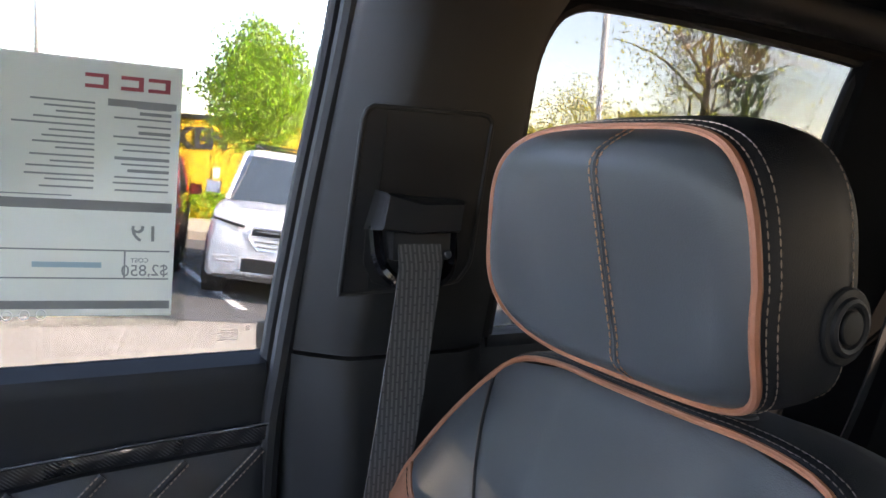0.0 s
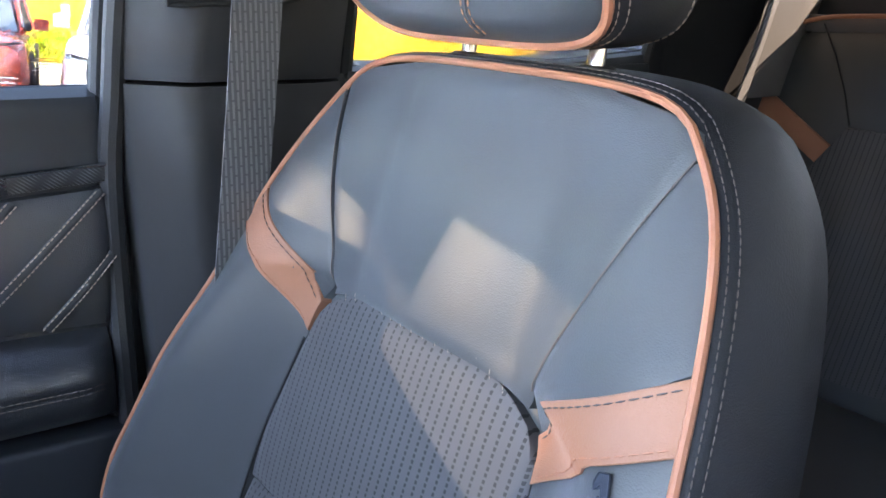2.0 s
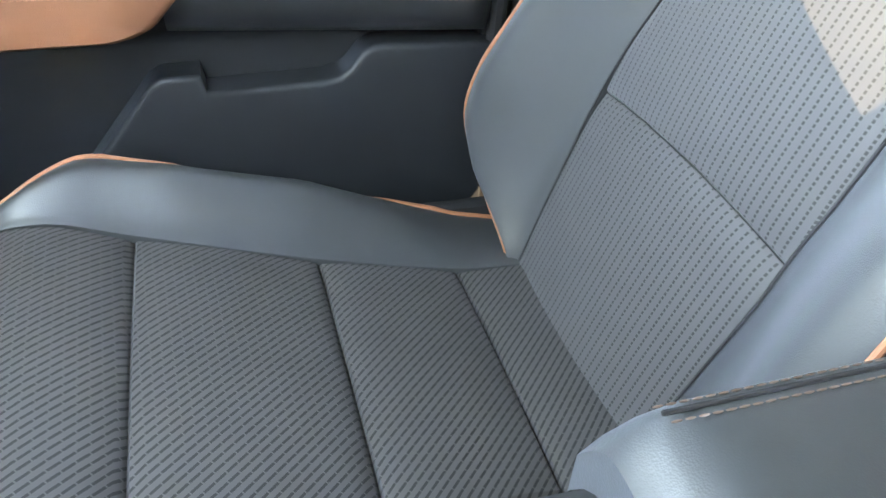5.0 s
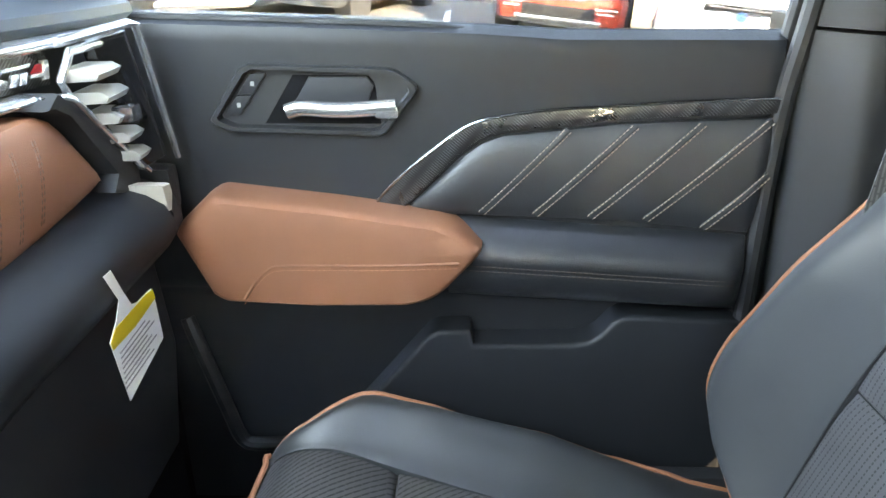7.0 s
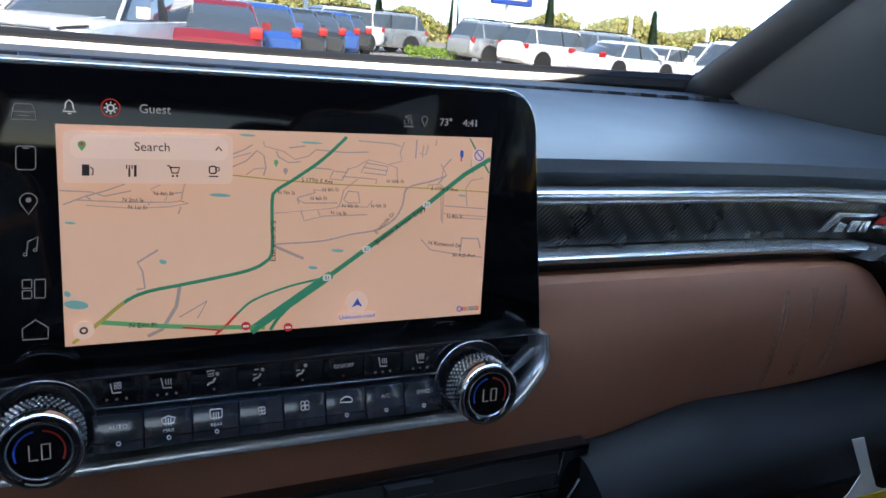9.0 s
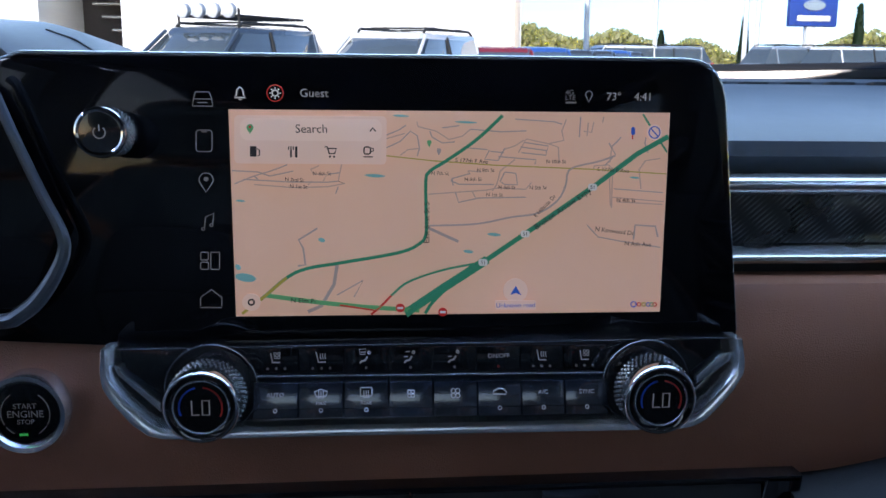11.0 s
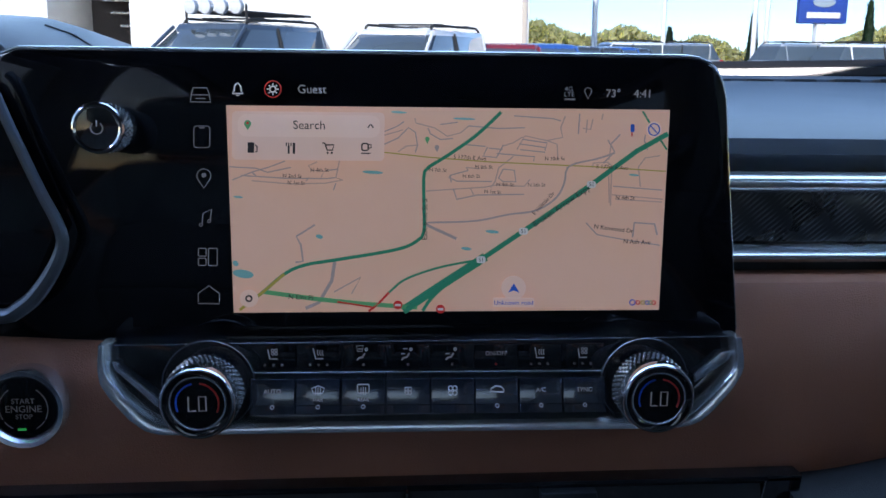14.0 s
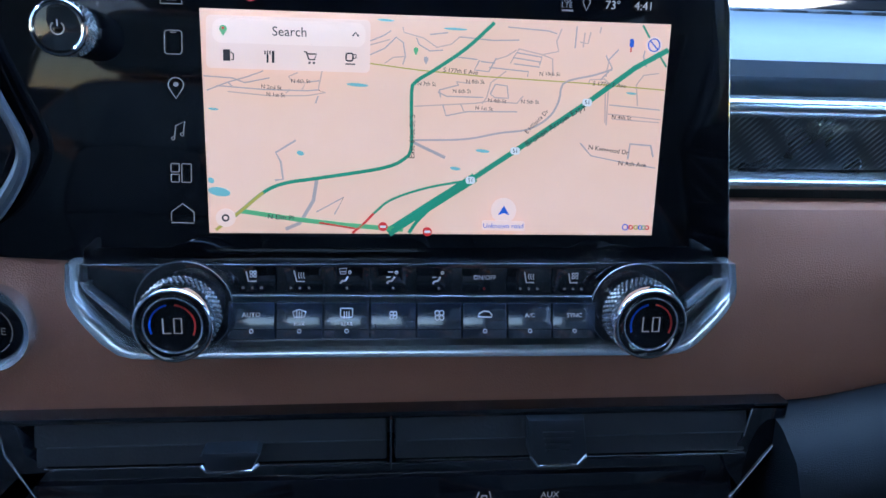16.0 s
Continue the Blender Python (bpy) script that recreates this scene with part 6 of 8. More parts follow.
for x_, y_ in ((852, 463), (927, 411), (1048, 327)):
    b_ = on_screen(rounded(x_ - 8, y_ - 6, x_ + 8, y_ + 6, 4, 3), 0.0014, 0.0018, "route_shield", L_WHITE, mapp)
    say("51", x_, y_, 10, L_DARK, b_, 0, 0.0021)
for x_, y_ in ((706, 547), (781, 554)):
    s_ = on_screen(ring_(x_, y_, 8, 16), 0.0016, 0.0020, "closed_sign", L_RED, mapp)
    on_screen([(x_ - 5, y_ - 2), (x_ + 5, y_ - 2), (x_ + 5, y_ + 2), (x_ - 5, y_ + 2)], 0.0020, 0.0023, "bar", L_WHITE, s_)
on_screen(ring_(911, 514, 22), 0.0008, 0.0012, "position_disc", L_CARD, mapp)
on_screen([(911, 505), (921, 522), (911, 518), (901, 522)], 0.0018, 0.0021, "position_arrow", L_BLUE, mapp)
tagc = on_screen(rounded(874, 532, 948, 549, 3, 3), 0.0014, 0.0017, "caption_field", L_CARD, mapp)
say("Unknown road", 911, 541, 12, L_BLUE, tagc, 0, 0.0020)
on_screen(ring_(448, 538, 16), 0.0016, 0.0019, "settings_disc", L_CARD, mapp)
line(ring_(448, 538, 5, 12), 3, L_DARK, "settings_symbol", 0.0022, parent=mapp, closed=True)
for x_, c in ((1126, L_BLUE), (1136, L_RED), (1145, L_OLIVE), (1153, L_BLUE), (1159, L_LEAF), (1165, L_RED)):
    line(ring_(x_, 538, 3.4 if x_ != 1126 else 5, 10), 2, c, "map_mark", 0.0016, parent=mapp, closed=True)
on_screen(rounded(1117, 222, 1124, 236, 3, 3), 0.0018, 0.0021, "microphone", L_BLUE, mapp)
line([(1120, 236), (1120, 243)], 2, L_RED, "microphone", 0.0018, parent=mapp)
on_screen(ring_(1160, 231, 14), 0.0012, 0.0015, "mute_disc", L_CARD, mapp)
line(ring_(1160, 231, 10), 2, L_BLUE, "mute_ring", 0.0018, parent=mapp, closed=True)
line([(1153, 224), (1167, 238)], 2, L_BLUE, "mute_bar", 0.0018, parent=mapp)
# status bar
S_ = dict(parent=screen, d=0.0012)
say("Guest", 554, 169, 20.5, L_SOFT, screen, 0, 0.0014)
say("73\u00b0", 1085, 171, 19.5, L_SOFT, screen, 0, 0.0014)
say("4:41", 1139, 171, 19.5, L_SOFT, screen, 0, 0.0014)
say("4G", 1005, 164, 12, L_DIM, screen, 0, 0.0014)
say("LTE", 1006, 173, 12, L_DIM, screen, 0, 0.0014)
line([(998, 181), (1017, 181)], 3, L_DIM, "signal_bar", **S_)
line([(1040 + 6 * math.sin(a), 167 - 6 * math.cos(a)) for a in [radians(x) for x in range(-130, 131, 26)]] + [(1040, 180)], 1.6, L_DIM, "place_symbol", closed=True, **S_)
line([(418, 177), (421, 173), (422, 164), (427, 159), (432, 164), (433, 173), (437, 177)], 2, L_WHITE, "bell_symbol", closed=True, **S_)
line([(425, 180), (430, 180)], 2, L_WHITE, "bell_symbol", **S_)
line(ring_(487, 169, 14), 1.6, L_RED, "alert_ring", closed=True, **S_)
line(ring_(487, 169, 5), 2.4, L_WHITE, "alert_symbol", closed=True, **S_)
for a in range(0, 360, 45):
    c, s2 = math.cos(radians(a)), math.sin(radians(a))
    line([(487 + 7 * c, 169 + 7 * s2), (487 + 10 * c, 169 + 10 * s2)], 2, L_WHITE, "alert_symbol", **S_)
# dock symbols
D_ = dict(parent=screen, d=0.0012)
line([(349, 178), (352, 168), (375, 168), (379, 178), (381, 192), (347, 192)], 1.6, L_DIM, "vehicle_symbol", closed=True, **D_)
line([(350, 180), (378, 180)], 1.6, L_DIM, "vehicle_symbol", **D_)
line([(356, 186), (372, 186)], 1.6, L_DIM, "vehicle_symbol", **D_)
line(rounded(353, 233, 380, 270, 5, 3), 1.6, L_DIM, "phone_symbol", closed=True, **D_)
line([(362, 236), (371, 236)], 1.6, L_DIM, "phone_symbol", **D_)
line([(370 + 12 * math.sin(a), 319 - 12 * math.cos(a)) for a in [radians(x) for x in range(-130, 131, 26)]] + [(370, 341)], 1.6, L_DIM, "place_symbol", closed=True, **D_)
on_screen(ring_(370, 318, 4, 12), 0.0008, 0.0012, "place_symbol", L_DIM, screen)
line([(367, 405), (369, 385), (383, 378), (381, 398)], 1.8, L_DIM, "music_symbol", **D_)
line(ring_(365, 406, 2.5, 10), 1.5, L_DIM, "music_symbol", closed=True, **D_)
line(ring_(379, 399, 2.5, 10), 1.5, L_DIM, "music_symbol", closed=True, **D_)
for r in ((361, 448, 374, 462), (361, 466, 374, 479), (378, 448, 393, 479)):
    line(rounded(*r, 1, 1), 1.6, L_DIM, "menu_symbol", closed=True, **D_)
line([(361, 546), (361, 530), (379, 516), (397, 530), (397, 546)], 1.6, L_DIM, "home_symbol", **D_)
line([(361, 549), (397, 549)], 1.6, L_DIM, "home_symbol", **D_)

# volume knob on the glass
pk_ = thing("power_knob", "round black knob with a chrome ring", "knob", (-0.130, 0.61, 1.288))
part("barrel", disc((-0.130, 0.609, 1.288), (0, -1, 0), 0.0114, 0.022, 40, 0.001), PIANO, pk_)
part("ring", tube_ring((-0.130, 0.598, 1.288), (0, 1, 0), 0.0109, 0.0014, 48, 8), CHROME_GLOSS, pk_, "chrome ring")
part("cap", disc((-0.130, 0.5985, 1.288), (0, -1, 0), 0.0103, 0.003, 40, 0.0008), PIANO, pk_)
KN = lambda cx_, cz_, y: (lambda a, b, d: Vector((cx_ + a, y - d, cz_ + b)))
ident = lambda a, b: (a, b)
pw = [(0.0028 * math.sin(radians(a)), 0.0028 * math.cos(radians(a))) for a in range(40, 321, 20)]
line(pw, 0.0005, L_DIM, "power_symbol", 0.0006, pk_, ident, 1.0, KN(-0.130, 1.288, 0.597))
line([(0, 0.0008), (0, 0.0036)], 0.0005, L_DIM, "power_symbol", 0.0006, pk_, ident, 1.0, KN(-0.130, 1.288, 0.597))


def knurl(cx_, cz_, y0, r, rows_n, n, parent):
    """Small proud studs round a knob."""
    vs, fs = [], []
    for k in range(rows_n):
        for i in range(n):
            a = 2 * math.pi * (i + 0.5 * k) / n
            c = Vector((math.cos(a), 0, math.sin(a)))
            t = Vector((-math.sin(a), 0, math.cos(a)))
            o = Vector((cx_, y0 + 0.0031 * k, cz_)) + c * r
            b = len(vs)
            h = 0.00078
            vs += [o - t * h - Vector((0, h, 0)), o + t * h - Vector((0, h, 0)), o + t * h + Vector((0, h, 0)), o - t * h + Vector((0, h, 0))]
            vs += [o + c * 0.0009 + (v - o) * 0.55 for v in vs[b:b + 4]]
            fs += [(b + 4, b + 5, b + 6, b + 7)] + [(b + i_, b + (i_ + 1) % 4, b + 4 + (i_ + 1) % 4, b + 4 + i_) for i_ in range(4)]
    return tagged(part("knurling", raw(vs, fs), CHROME, parent, "rows of small chrome studs", 10), kind="stuff")


knurl(-0.130, 1.288, 0.602, 0.0114, 4, 34, pk_)

# instrument cluster edge, at the driver's side
clu = thing("instrument_cluster", "dark instrument cluster with an angular silver edge", "instrument cluster", (-0.35, 0.62, 1.25))
ce = smooth_line([(-0.1880, 1.3165, 0), (-0.1845, 1.313, 0), (-0.1749, 1.287, 0), (-0.1636, 1.258, 0), (-0.1558, 1.240, 0), (-0.1550, 1.2282, 0), (-0.1642, 1.2109, 0), (-0.1764, 1.1985, 0), (-0.1961, 1.1931, 0), (-0.30, 1.191, 0)], 60)
part("silver_edge", sweep([Vector((p.x, 0.608, p.y)) for p in ce], lambda t: 0.0026 + 0.0016 * math.exp(-((t - 0.52) / 0.16) ** 2), 10), SILVER, clu, "satin silver edge")
part("display", prism([(-0.60, 1.32), (-0.20, 1.32), (-0.186, 1.310), (-0.158, 1.238), (-0.177, 1.199), (-0.60, 1.199)], lambda a, b, d: Vector((a, 0.617 - d, b)), 0.0, 0.006, 0.001), GLASS_BLACK, clu)
HOOD_TOP = ((-0.66, 1.315), (-0.60, 1.336), (-0.50, 1.348), (-0.35, 1.353), (-0.215, 1.350), (-0.183, 1.3485), (-0.165, 1.3435), (-0.154, 1.3355), (-0.146, 1.3305), (-0.135, 1.324), (-0.122, 1.310))
HOOD_LIP = ((-0.66, 1.305), (-0.60, 1.322), (-0.50, 1.333), (-0.30, 1.3365), (-0.21, 1.3365), (-0.195, 1.331), (-0.183, 1.318), (-0.165, 1.306), (-0.122, 1.300))


def hood_pt(x, k):
    """Rolled lip of the hood: k from 0 under the lip to 1 on its top."""
    zl, zt = lerp(HOOD_LIP, x), lerp(HOOD_TOP, x)
    return Vector((x, 0.676 - 0.042 * math.sin(math.pi * (0.16 + 0.34 * (1 - k) ** 0.8) if k > 0.25 else math.pi * 0.5) * (1 - k ** 3), zl + (zt - zl) * k))


hood_r = []
for i in range(57):
    x = -0.66 + 0.538 * (1 - (1 - i / 56) ** 1.7)
    zl, zt = lerp(HOOD_LIP, x), lerp(HOOD_TOP, x)
    hood_r.append([Vector((x, 0.72, zl))] + [hood_pt(x, k / 10) for k in range(11)] + [Vector((x, 0.76, zt - 0.001)), Vector((x, 0.85, zt - 0.010)), Vector((x, 0.92, 1.295))])
part("hood", loft(hood_r, False, True, True), DASH_TOP, clu, "black soft hood over the instruments")
part("hood_seam", sweep([hood_pt(-0.180 + 0.034 * i / 20, 0.86) + Vector((0, -0.0004, 0)) for i in range(21)], 0.0006, 6), RUBBER, clu)

# ---- climate panel ----
cl = thing("climate_panel", "gloss black climate panel with chrome edge, buttons and two knobs", "control panel", (0.03, 0.60, 1.155))
CP = lambda a, b, d: Vector((a, 0.6085 - d, b))
po = [(-0.134, 1.1785), (0.1925, 1.1800), (0.1925, 1.164), (0.182, 1.149), (0.163, 1.136), (-0.108, 1.136), (-0.128, 1.148), (-0.135, 1.162)]
part("panel", prism(po, CP, -0.02, 0.0, 0.001), PIANO, cl, "gloss black panel")
RIM_OUT = [(-0.1378, 1.1805), (-0.1391, 1.1678), (-0.1385, 1.1594), (-0.1347, 1.1527), (-0.126, 1.141), (-0.1178, 1.1341), (-0.1108, 1.1318), (-0.1022, 1.1313), (-0.0264, 1.1313), (0.0631, 1.1308), (0.1394, 1.1306), (0.1642, 1.1309), (0.1704, 1.1321), (0.1764, 1.1352), (0.1823, 1.1408), (0.1924, 1.1533), (0.197, 1.1627), (0.1969, 1.1689), (0.1945, 1.1814)]
RIM_IN = [(-0.1339, 1.1805), (-0.1346, 1.1692), (-0.1335, 1.1641), (-0.1267, 1.1541), (-0.1159, 1.1427), (-0.1104, 1.1395), (-0.1047, 1.1385), (-0.0263, 1.1391), (0.0629, 1.1389), (0.1268, 1.1387), (0.1600, 1.1381), (0.1669, 1.1385), (0.1715, 1.1410), (0.1788, 1.1478), (0.1874, 1.1581), (0.1914, 1.1637), (0.1919, 1.169), (0.1900, 1.1812)]
ro, ri = [resample([Vector((a, b, 0)) for a, b in q], 120) for q in (RIM_OUT, RIM_IN)]
edge_r = []
for p, q in zip(ro, ri):
    ring = [Vector((p.x, 0.614, p.y))]
    for k in (0.0, 0.06, 0.16, 0.30, 0.5, 0.7, 0.84, 0.94, 1.0):
        m_ = p.lerp(q, k)
        ring.append(Vector((m_.x, 0.5985 + 0.0026 * k + 0.0065 * abs(2 * k - 1) ** 7, m_.y)))
    edge_r.append(ring + [Vector((q.x, 0.614, q.y))])
part("chrome_edge", loft(edge_r, True, True, True), CHROME, cl, "bright chrome edge")
part("top_line", sweep([(-0.132, 0.6078, 1.1782), (0.03, 0.6078, 1.1788), (0.190, 0.6078, 1.1798)], 0.0004, 6), CHROME_DARK, cl)
for pts in ([(-0.1336, 1.1695), (-0.1302, 1.1694), (-0.1306, 1.1664), (-0.111, 1.1491), (-0.1113, 1.1443), (-0.1319, 1.1646)], [(0.1905, 1.1715), (0.1919, 1.1696), (0.1903, 1.1665), (0.173, 1.1542), (0.1721, 1.1586), (0.1859, 1.171)]):
    part("side_fin", prism(pts, lambda a, b, d: Vector((a, 0.6085 - d, b + 0.3 * d)), 0.0, 0.0035, 0.0008), CHROME, cl, "bright bar beside the knob")


def cp_(px, py):
    return -0.0630 + 0.0002985 * (px - 455), 1.1780 - 0.000305 * (py - 620 + 0.006 * (px - 455))


B1 = [453 + 78 * i for i in range(9)]
for i in range(8):
    a, b = B1[i] + 0.7, B1[i + 1] - 0.7
    bt = part("touch_key", prism([cp_(a, 620), cp_(b, 620), cp_(b, 664), cp_(a, 664)], CP, 0.0, 0.0014, 0.0003), PIANO, cl)
    cx_ = (a + b) / 2
    f = dict(parent=bt, conv=cp_, surf=CP, d=0.0019)
    if i == 5:
        say("ON/OFF", cx_, 637, 11, L_ICON, bt, 0, 0.0018, cp_, CP)
    elif i in (0, 7):
        line([(cx_ - 9, 629), (cx_ - 6, 645), (cx_ + 7, 645)], 2, L_ICON, "seat_symbol", **f)
        for k in range(4):
            line(ring_(cx_ + 2 + 3 * (1 if k % 2 else -1), 633 + 3 * (1 if k > 1 else -1), 2.4, 8), 1.2, L_ICON, "fan_symbol", closed=True, **f)
    elif i in (1, 6):
        line([(cx_ - 9, 627), (cx_ - 5, 645), (cx_ + 8, 645)], 2, L_ICON, "seat_symbol", **f)
        for k in (-1, 3, 7):
            line([(cx_ + k, 630), (cx_ + k - 1, 635), (cx_ + k + 1, 640)], 1.4, L_ICON, "heat_symbol", **f)
    else:
        line([(cx_ + 2, 636), (cx_ - 2, 643), (cx_ - 8, 644), (cx_ - 11, 648)], 3, L_ICON, "figure_symbol", **f)
        line(ring_(cx_ + 5, 629, 2.2, 8), 2, L_ICON, "figure_symbol", closed=True, **f)
        if i in (2, 3):
            line([(cx_ - 9, 628), (cx_ - 1, 628)], 1.6, L_ICON, "arrow_symbol", **f)
        if i == 2:
            line([(cx_ - 12, 623), (cx_, 622), (cx_ - 2, 632), (cx_ - 10, 632)], 1.3, L_ICON, "screen_symbol", closed=True, **f)
        if i in (3, 4):
            line([(cx_ - 12, 637), (cx_ - 5, 637)], 1.6, L_ICON, "arrow_symbol", **f)
    for k in ((-15, 0, 15) if i in (0, 1, 6, 7) else (0,)):
        line(ring_(cx_ + k, 656, 1.6, 8), 1.2, L_HOT if i == 5 else L_MUTE, "lamp_mark", closed=True, **f)
part("row_line", sweep([CP(a, b, 0.0012) for a, b in (cp_(453, 670), cp_(1077, 670))], 0.00055, 6), CHROME, cl, "thin bright line between the rows")
# black keys; the bluish base adds reflected sky to the colour
KT = mat("sky_tinted_key_gloss", (0.016, 0.022, 0.034), 0.16, spec=1.0, coat=0.6, scale=3)


def KEY(a, b, d):
    """Lower keys lean back, so that they mirror the light behind the seats."""
    t = (1.160 - b) / 0.024
    return Vector((a, 0.6040 - 0.0066 * t - d, b + 0.10 * d))


for i in range(8):
    a, b = B1[i] + 1.2, B1[i + 1] - 1.2
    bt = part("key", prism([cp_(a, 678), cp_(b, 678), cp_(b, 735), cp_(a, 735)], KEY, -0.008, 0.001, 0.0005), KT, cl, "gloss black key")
    part("key_edge", sweep([KEY(*cp_(a + 1, 720), 0.0011), KEY(*cp_(b - 1, 720), 0.0011)], 0.0003, 5), CHROME_DARK, bt)
    cx_ = (a + b) / 2
    f = dict(parent=bt, conv=cp_, surf=KEY, d=0.0018)
    cap = ("AUTO", "", "", "", "", "", "A/C", "SYNC")[i]
    if cap:
        say(cap, cx_, 697, 11, L_KEY, bt, 0, 0.0016, cp_, KEY)
    if i in (1, 2):
        say(("MAX", "REAR")[i - 1], cx_, 711, 8.5, L_KEY, bt, 0, 0.0016, cp_, KEY)
        if i == 1:
            line([(cx_ - 11, 692), (cx_, 688), (cx_ + 11, 692), (cx_ + 8, 700), (cx_ - 8, 700)], 1.6, L_KEY, "screen_symbol", closed=True, **f)
        else:
            line(rounded(cx_ - 10, 686, cx_ + 10, 700, 2, 2), 1.6, L_KEY, "screen_symbol", closed=True, **f)
        for k in (-4, 0, 4):
            line([(cx_ + k, 691), (cx_ + k, 703)], 1.3, L_KEY, "heat_symbol", **f)
    elif i in (3, 4):
        r = 4.2 if i == 3 else 5.4
        for k in range(4):
            a_ = radians(45 + 90 * k)
            line(ring_(cx_ + r * math.cos(a_), 697 + r * math.sin(a_), r * 0.72, 10), 1.5, L_KEY, "fan_symbol", closed=True, **f)
    elif i == 5:
        line([(cx_ - 12, 699), (cx_ - 10, 694), (cx_ - 2, 690), (cx_ + 7, 691), (cx_ + 12, 696), (cx_ + 11, 700)], 2, L_KEY, "vehicle_symbol", closed=True, **f)
    if i not in (3, 4):
        line(ring_(cx_, 722, 3.0, 10), 1.2, L_KEY, "lamp_mark", closed=True, **f)


def climate_knob(cx_, cz_):
    kb = part("knob", disc((cx_, 0.596, cz_), (0, -1, 0), 0.0186, 0.028, 56, 0.001), PIANO, cl, "large round knob with a chrome rim")
    part("collar", disc((cx_, 0.6075, cz_ + 0.001), (0, -1, 0), 0.0240, 0.006, 56, 0.002), PIANO, kb)
    part("collar_line", tube_ring((cx_, 0.6045, cz_ + 0.001), (0, 1, 0), 0.0236, 0.0004, 56, 6), CHROME_DARK, kb)
    knurl(cx_, cz_, 0.5895, 0.0184, 4, 46, kb)
    turn_ = [2 * math.pi * i / 64 for i in range(64)]
    part("chrome_rim", loft([[Vector((cx_ + r * math.cos(a), y, cz_ + r * math.sin(a))) for a in turn_] for r, y in ((0.0176, 0.5885), (0.0186, 0.5872), (0.0188, 0.5835), (0.0183, 0.5812), (0.0175, 0.5802), (0.0168, 0.5801))], True), CHROME_GLOSS, kb, "chrome rim")
    part("bevel", loft([[Vector((cx_ + r * math.cos(a), y, cz_ + r * math.sin(a))) for a in turn_] for r, y in ((0.0169, 0.5802), (0.0152, 0.5806), (0.0136, 0.5815))], True), PIANO, kb, "gloss black bevel")
    part("inner_ring", tube_ring((cx_, 0.5812, cz_), (0, 1, 0), 0.0134, 0.0005, 56, 6), CHROME, kb)
    part("face", disc((cx_, 0.5826, cz_), (0, -1, 0), 0.0135, 0.002, 56), GLASS_BLACK, kb)
    sf = KN(cx_, cz_, 0.5811)
    line([(0.0103 * math.sin(radians(a)), 0.0103 * math.cos(radians(a))) for a in range(-112, -4, 9)], 0.0008, L_CYAN, "cold_arc", 0.0004, kb, ident, 1.0, sf)
    line([(0.0103 * math.sin(radians(a)), 0.0103 * math.cos(radians(a))) for a in range(8, 118, 9)], 0.0008, L_HOT, "warm_arc", 0.0004, kb, ident, 1.0, sf)
    line([(-0.0042, 0.0036), (-0.0042, -0.0036), (-0.0008, -0.0036)], 0.0006, L_DIM, "digit", 0.0005, kb, ident, 1.0, sf)
    line([(0.0008, 0.0036), (0.0042, 0.0036), (0.0042, -0.0036), (0.0008, -0.0036)], 0.0006, L_DIM, "digit", 0.0005, kb, ident, 1.0, sf, True)


climate_knob(-0.0848, 1.1562)
climate_knob(0.1442, 1.1553)

# start button, set flush in the leather
SBX, SBY, SBZ = -0.1803, 0.6075, 1.1445
sb_ = thing("start_button", "round black engine start button in a chrome ring", "button", (SBX, SBY, SBZ))
part("body", disc((SBX, SBY + 0.013, SBZ), (0, -1, 0), 0.0205, 0.016, 48, 0.001), PIANO, sb_)
part("ring", loft([[Vector((SBX + r * math.cos(a), SBY + y, SBZ + r * math.sin(a))) for a in [2 * math.pi * i / 64 for i in range(64)]] for r, y in ((0.0212, 0.012), (0.0212, 0.001), (0.0206, -0.001), (0.0182, -0.0005), (0.0166, 0.0022))], True), CHROME, sb_, "chrome ring")
part("cap", disc((SBX, SBY + 0.0035, SBZ), (0, -1, 0), 0.0167, 0.004, 48, 0.001), GLASS_BLACK, sb_)
sf = KN(SBX, SBZ, SBY + 0.0013)
for a0, a1 in ((-150, -125), (-118, -35), (35, 118), (125, 150)):
    line([(0.0122 * math.sin(radians(a0 + (a1 - a0) * i / 8)), 0.0122 * math.cos(radians(a0 + (a1 - a0) * i / 8))) for i in range(9)], 0.0004, L_MUTE, "cap_line", 0.0004, sb_, ident, 1.0, sf)
for s, z, sz in (("START", 0.0040, 0.0040), ("ENGINE", -0.0003, 0.0052), ("STOP", -0.0044, 0.0036)):
    word("lettering", s, sz, Matrix.Translation(sf(0, z, 0.0004)) @ Matrix(((1, 0, 0, 0), (0, 0, -1, 0), (0, 1, 0, 0), (0, 0, 0, 1))), L_MUTE, sb_, deep=0.0001)
line([(-0.0036, -0.0112), (0.0006, -0.0112)], 0.0011, L_START, "green_lamp", 0.0005, sb_, ident, 1.0, sf)

# ---- centre air vents ----
cv = thing("centre_vents", "wide gloss black centre air vents with two tabs", "vent", (0.03, 0.60, 1.08))
VC = lambda a, b, d: Vector((a, 0.604 - d, b))
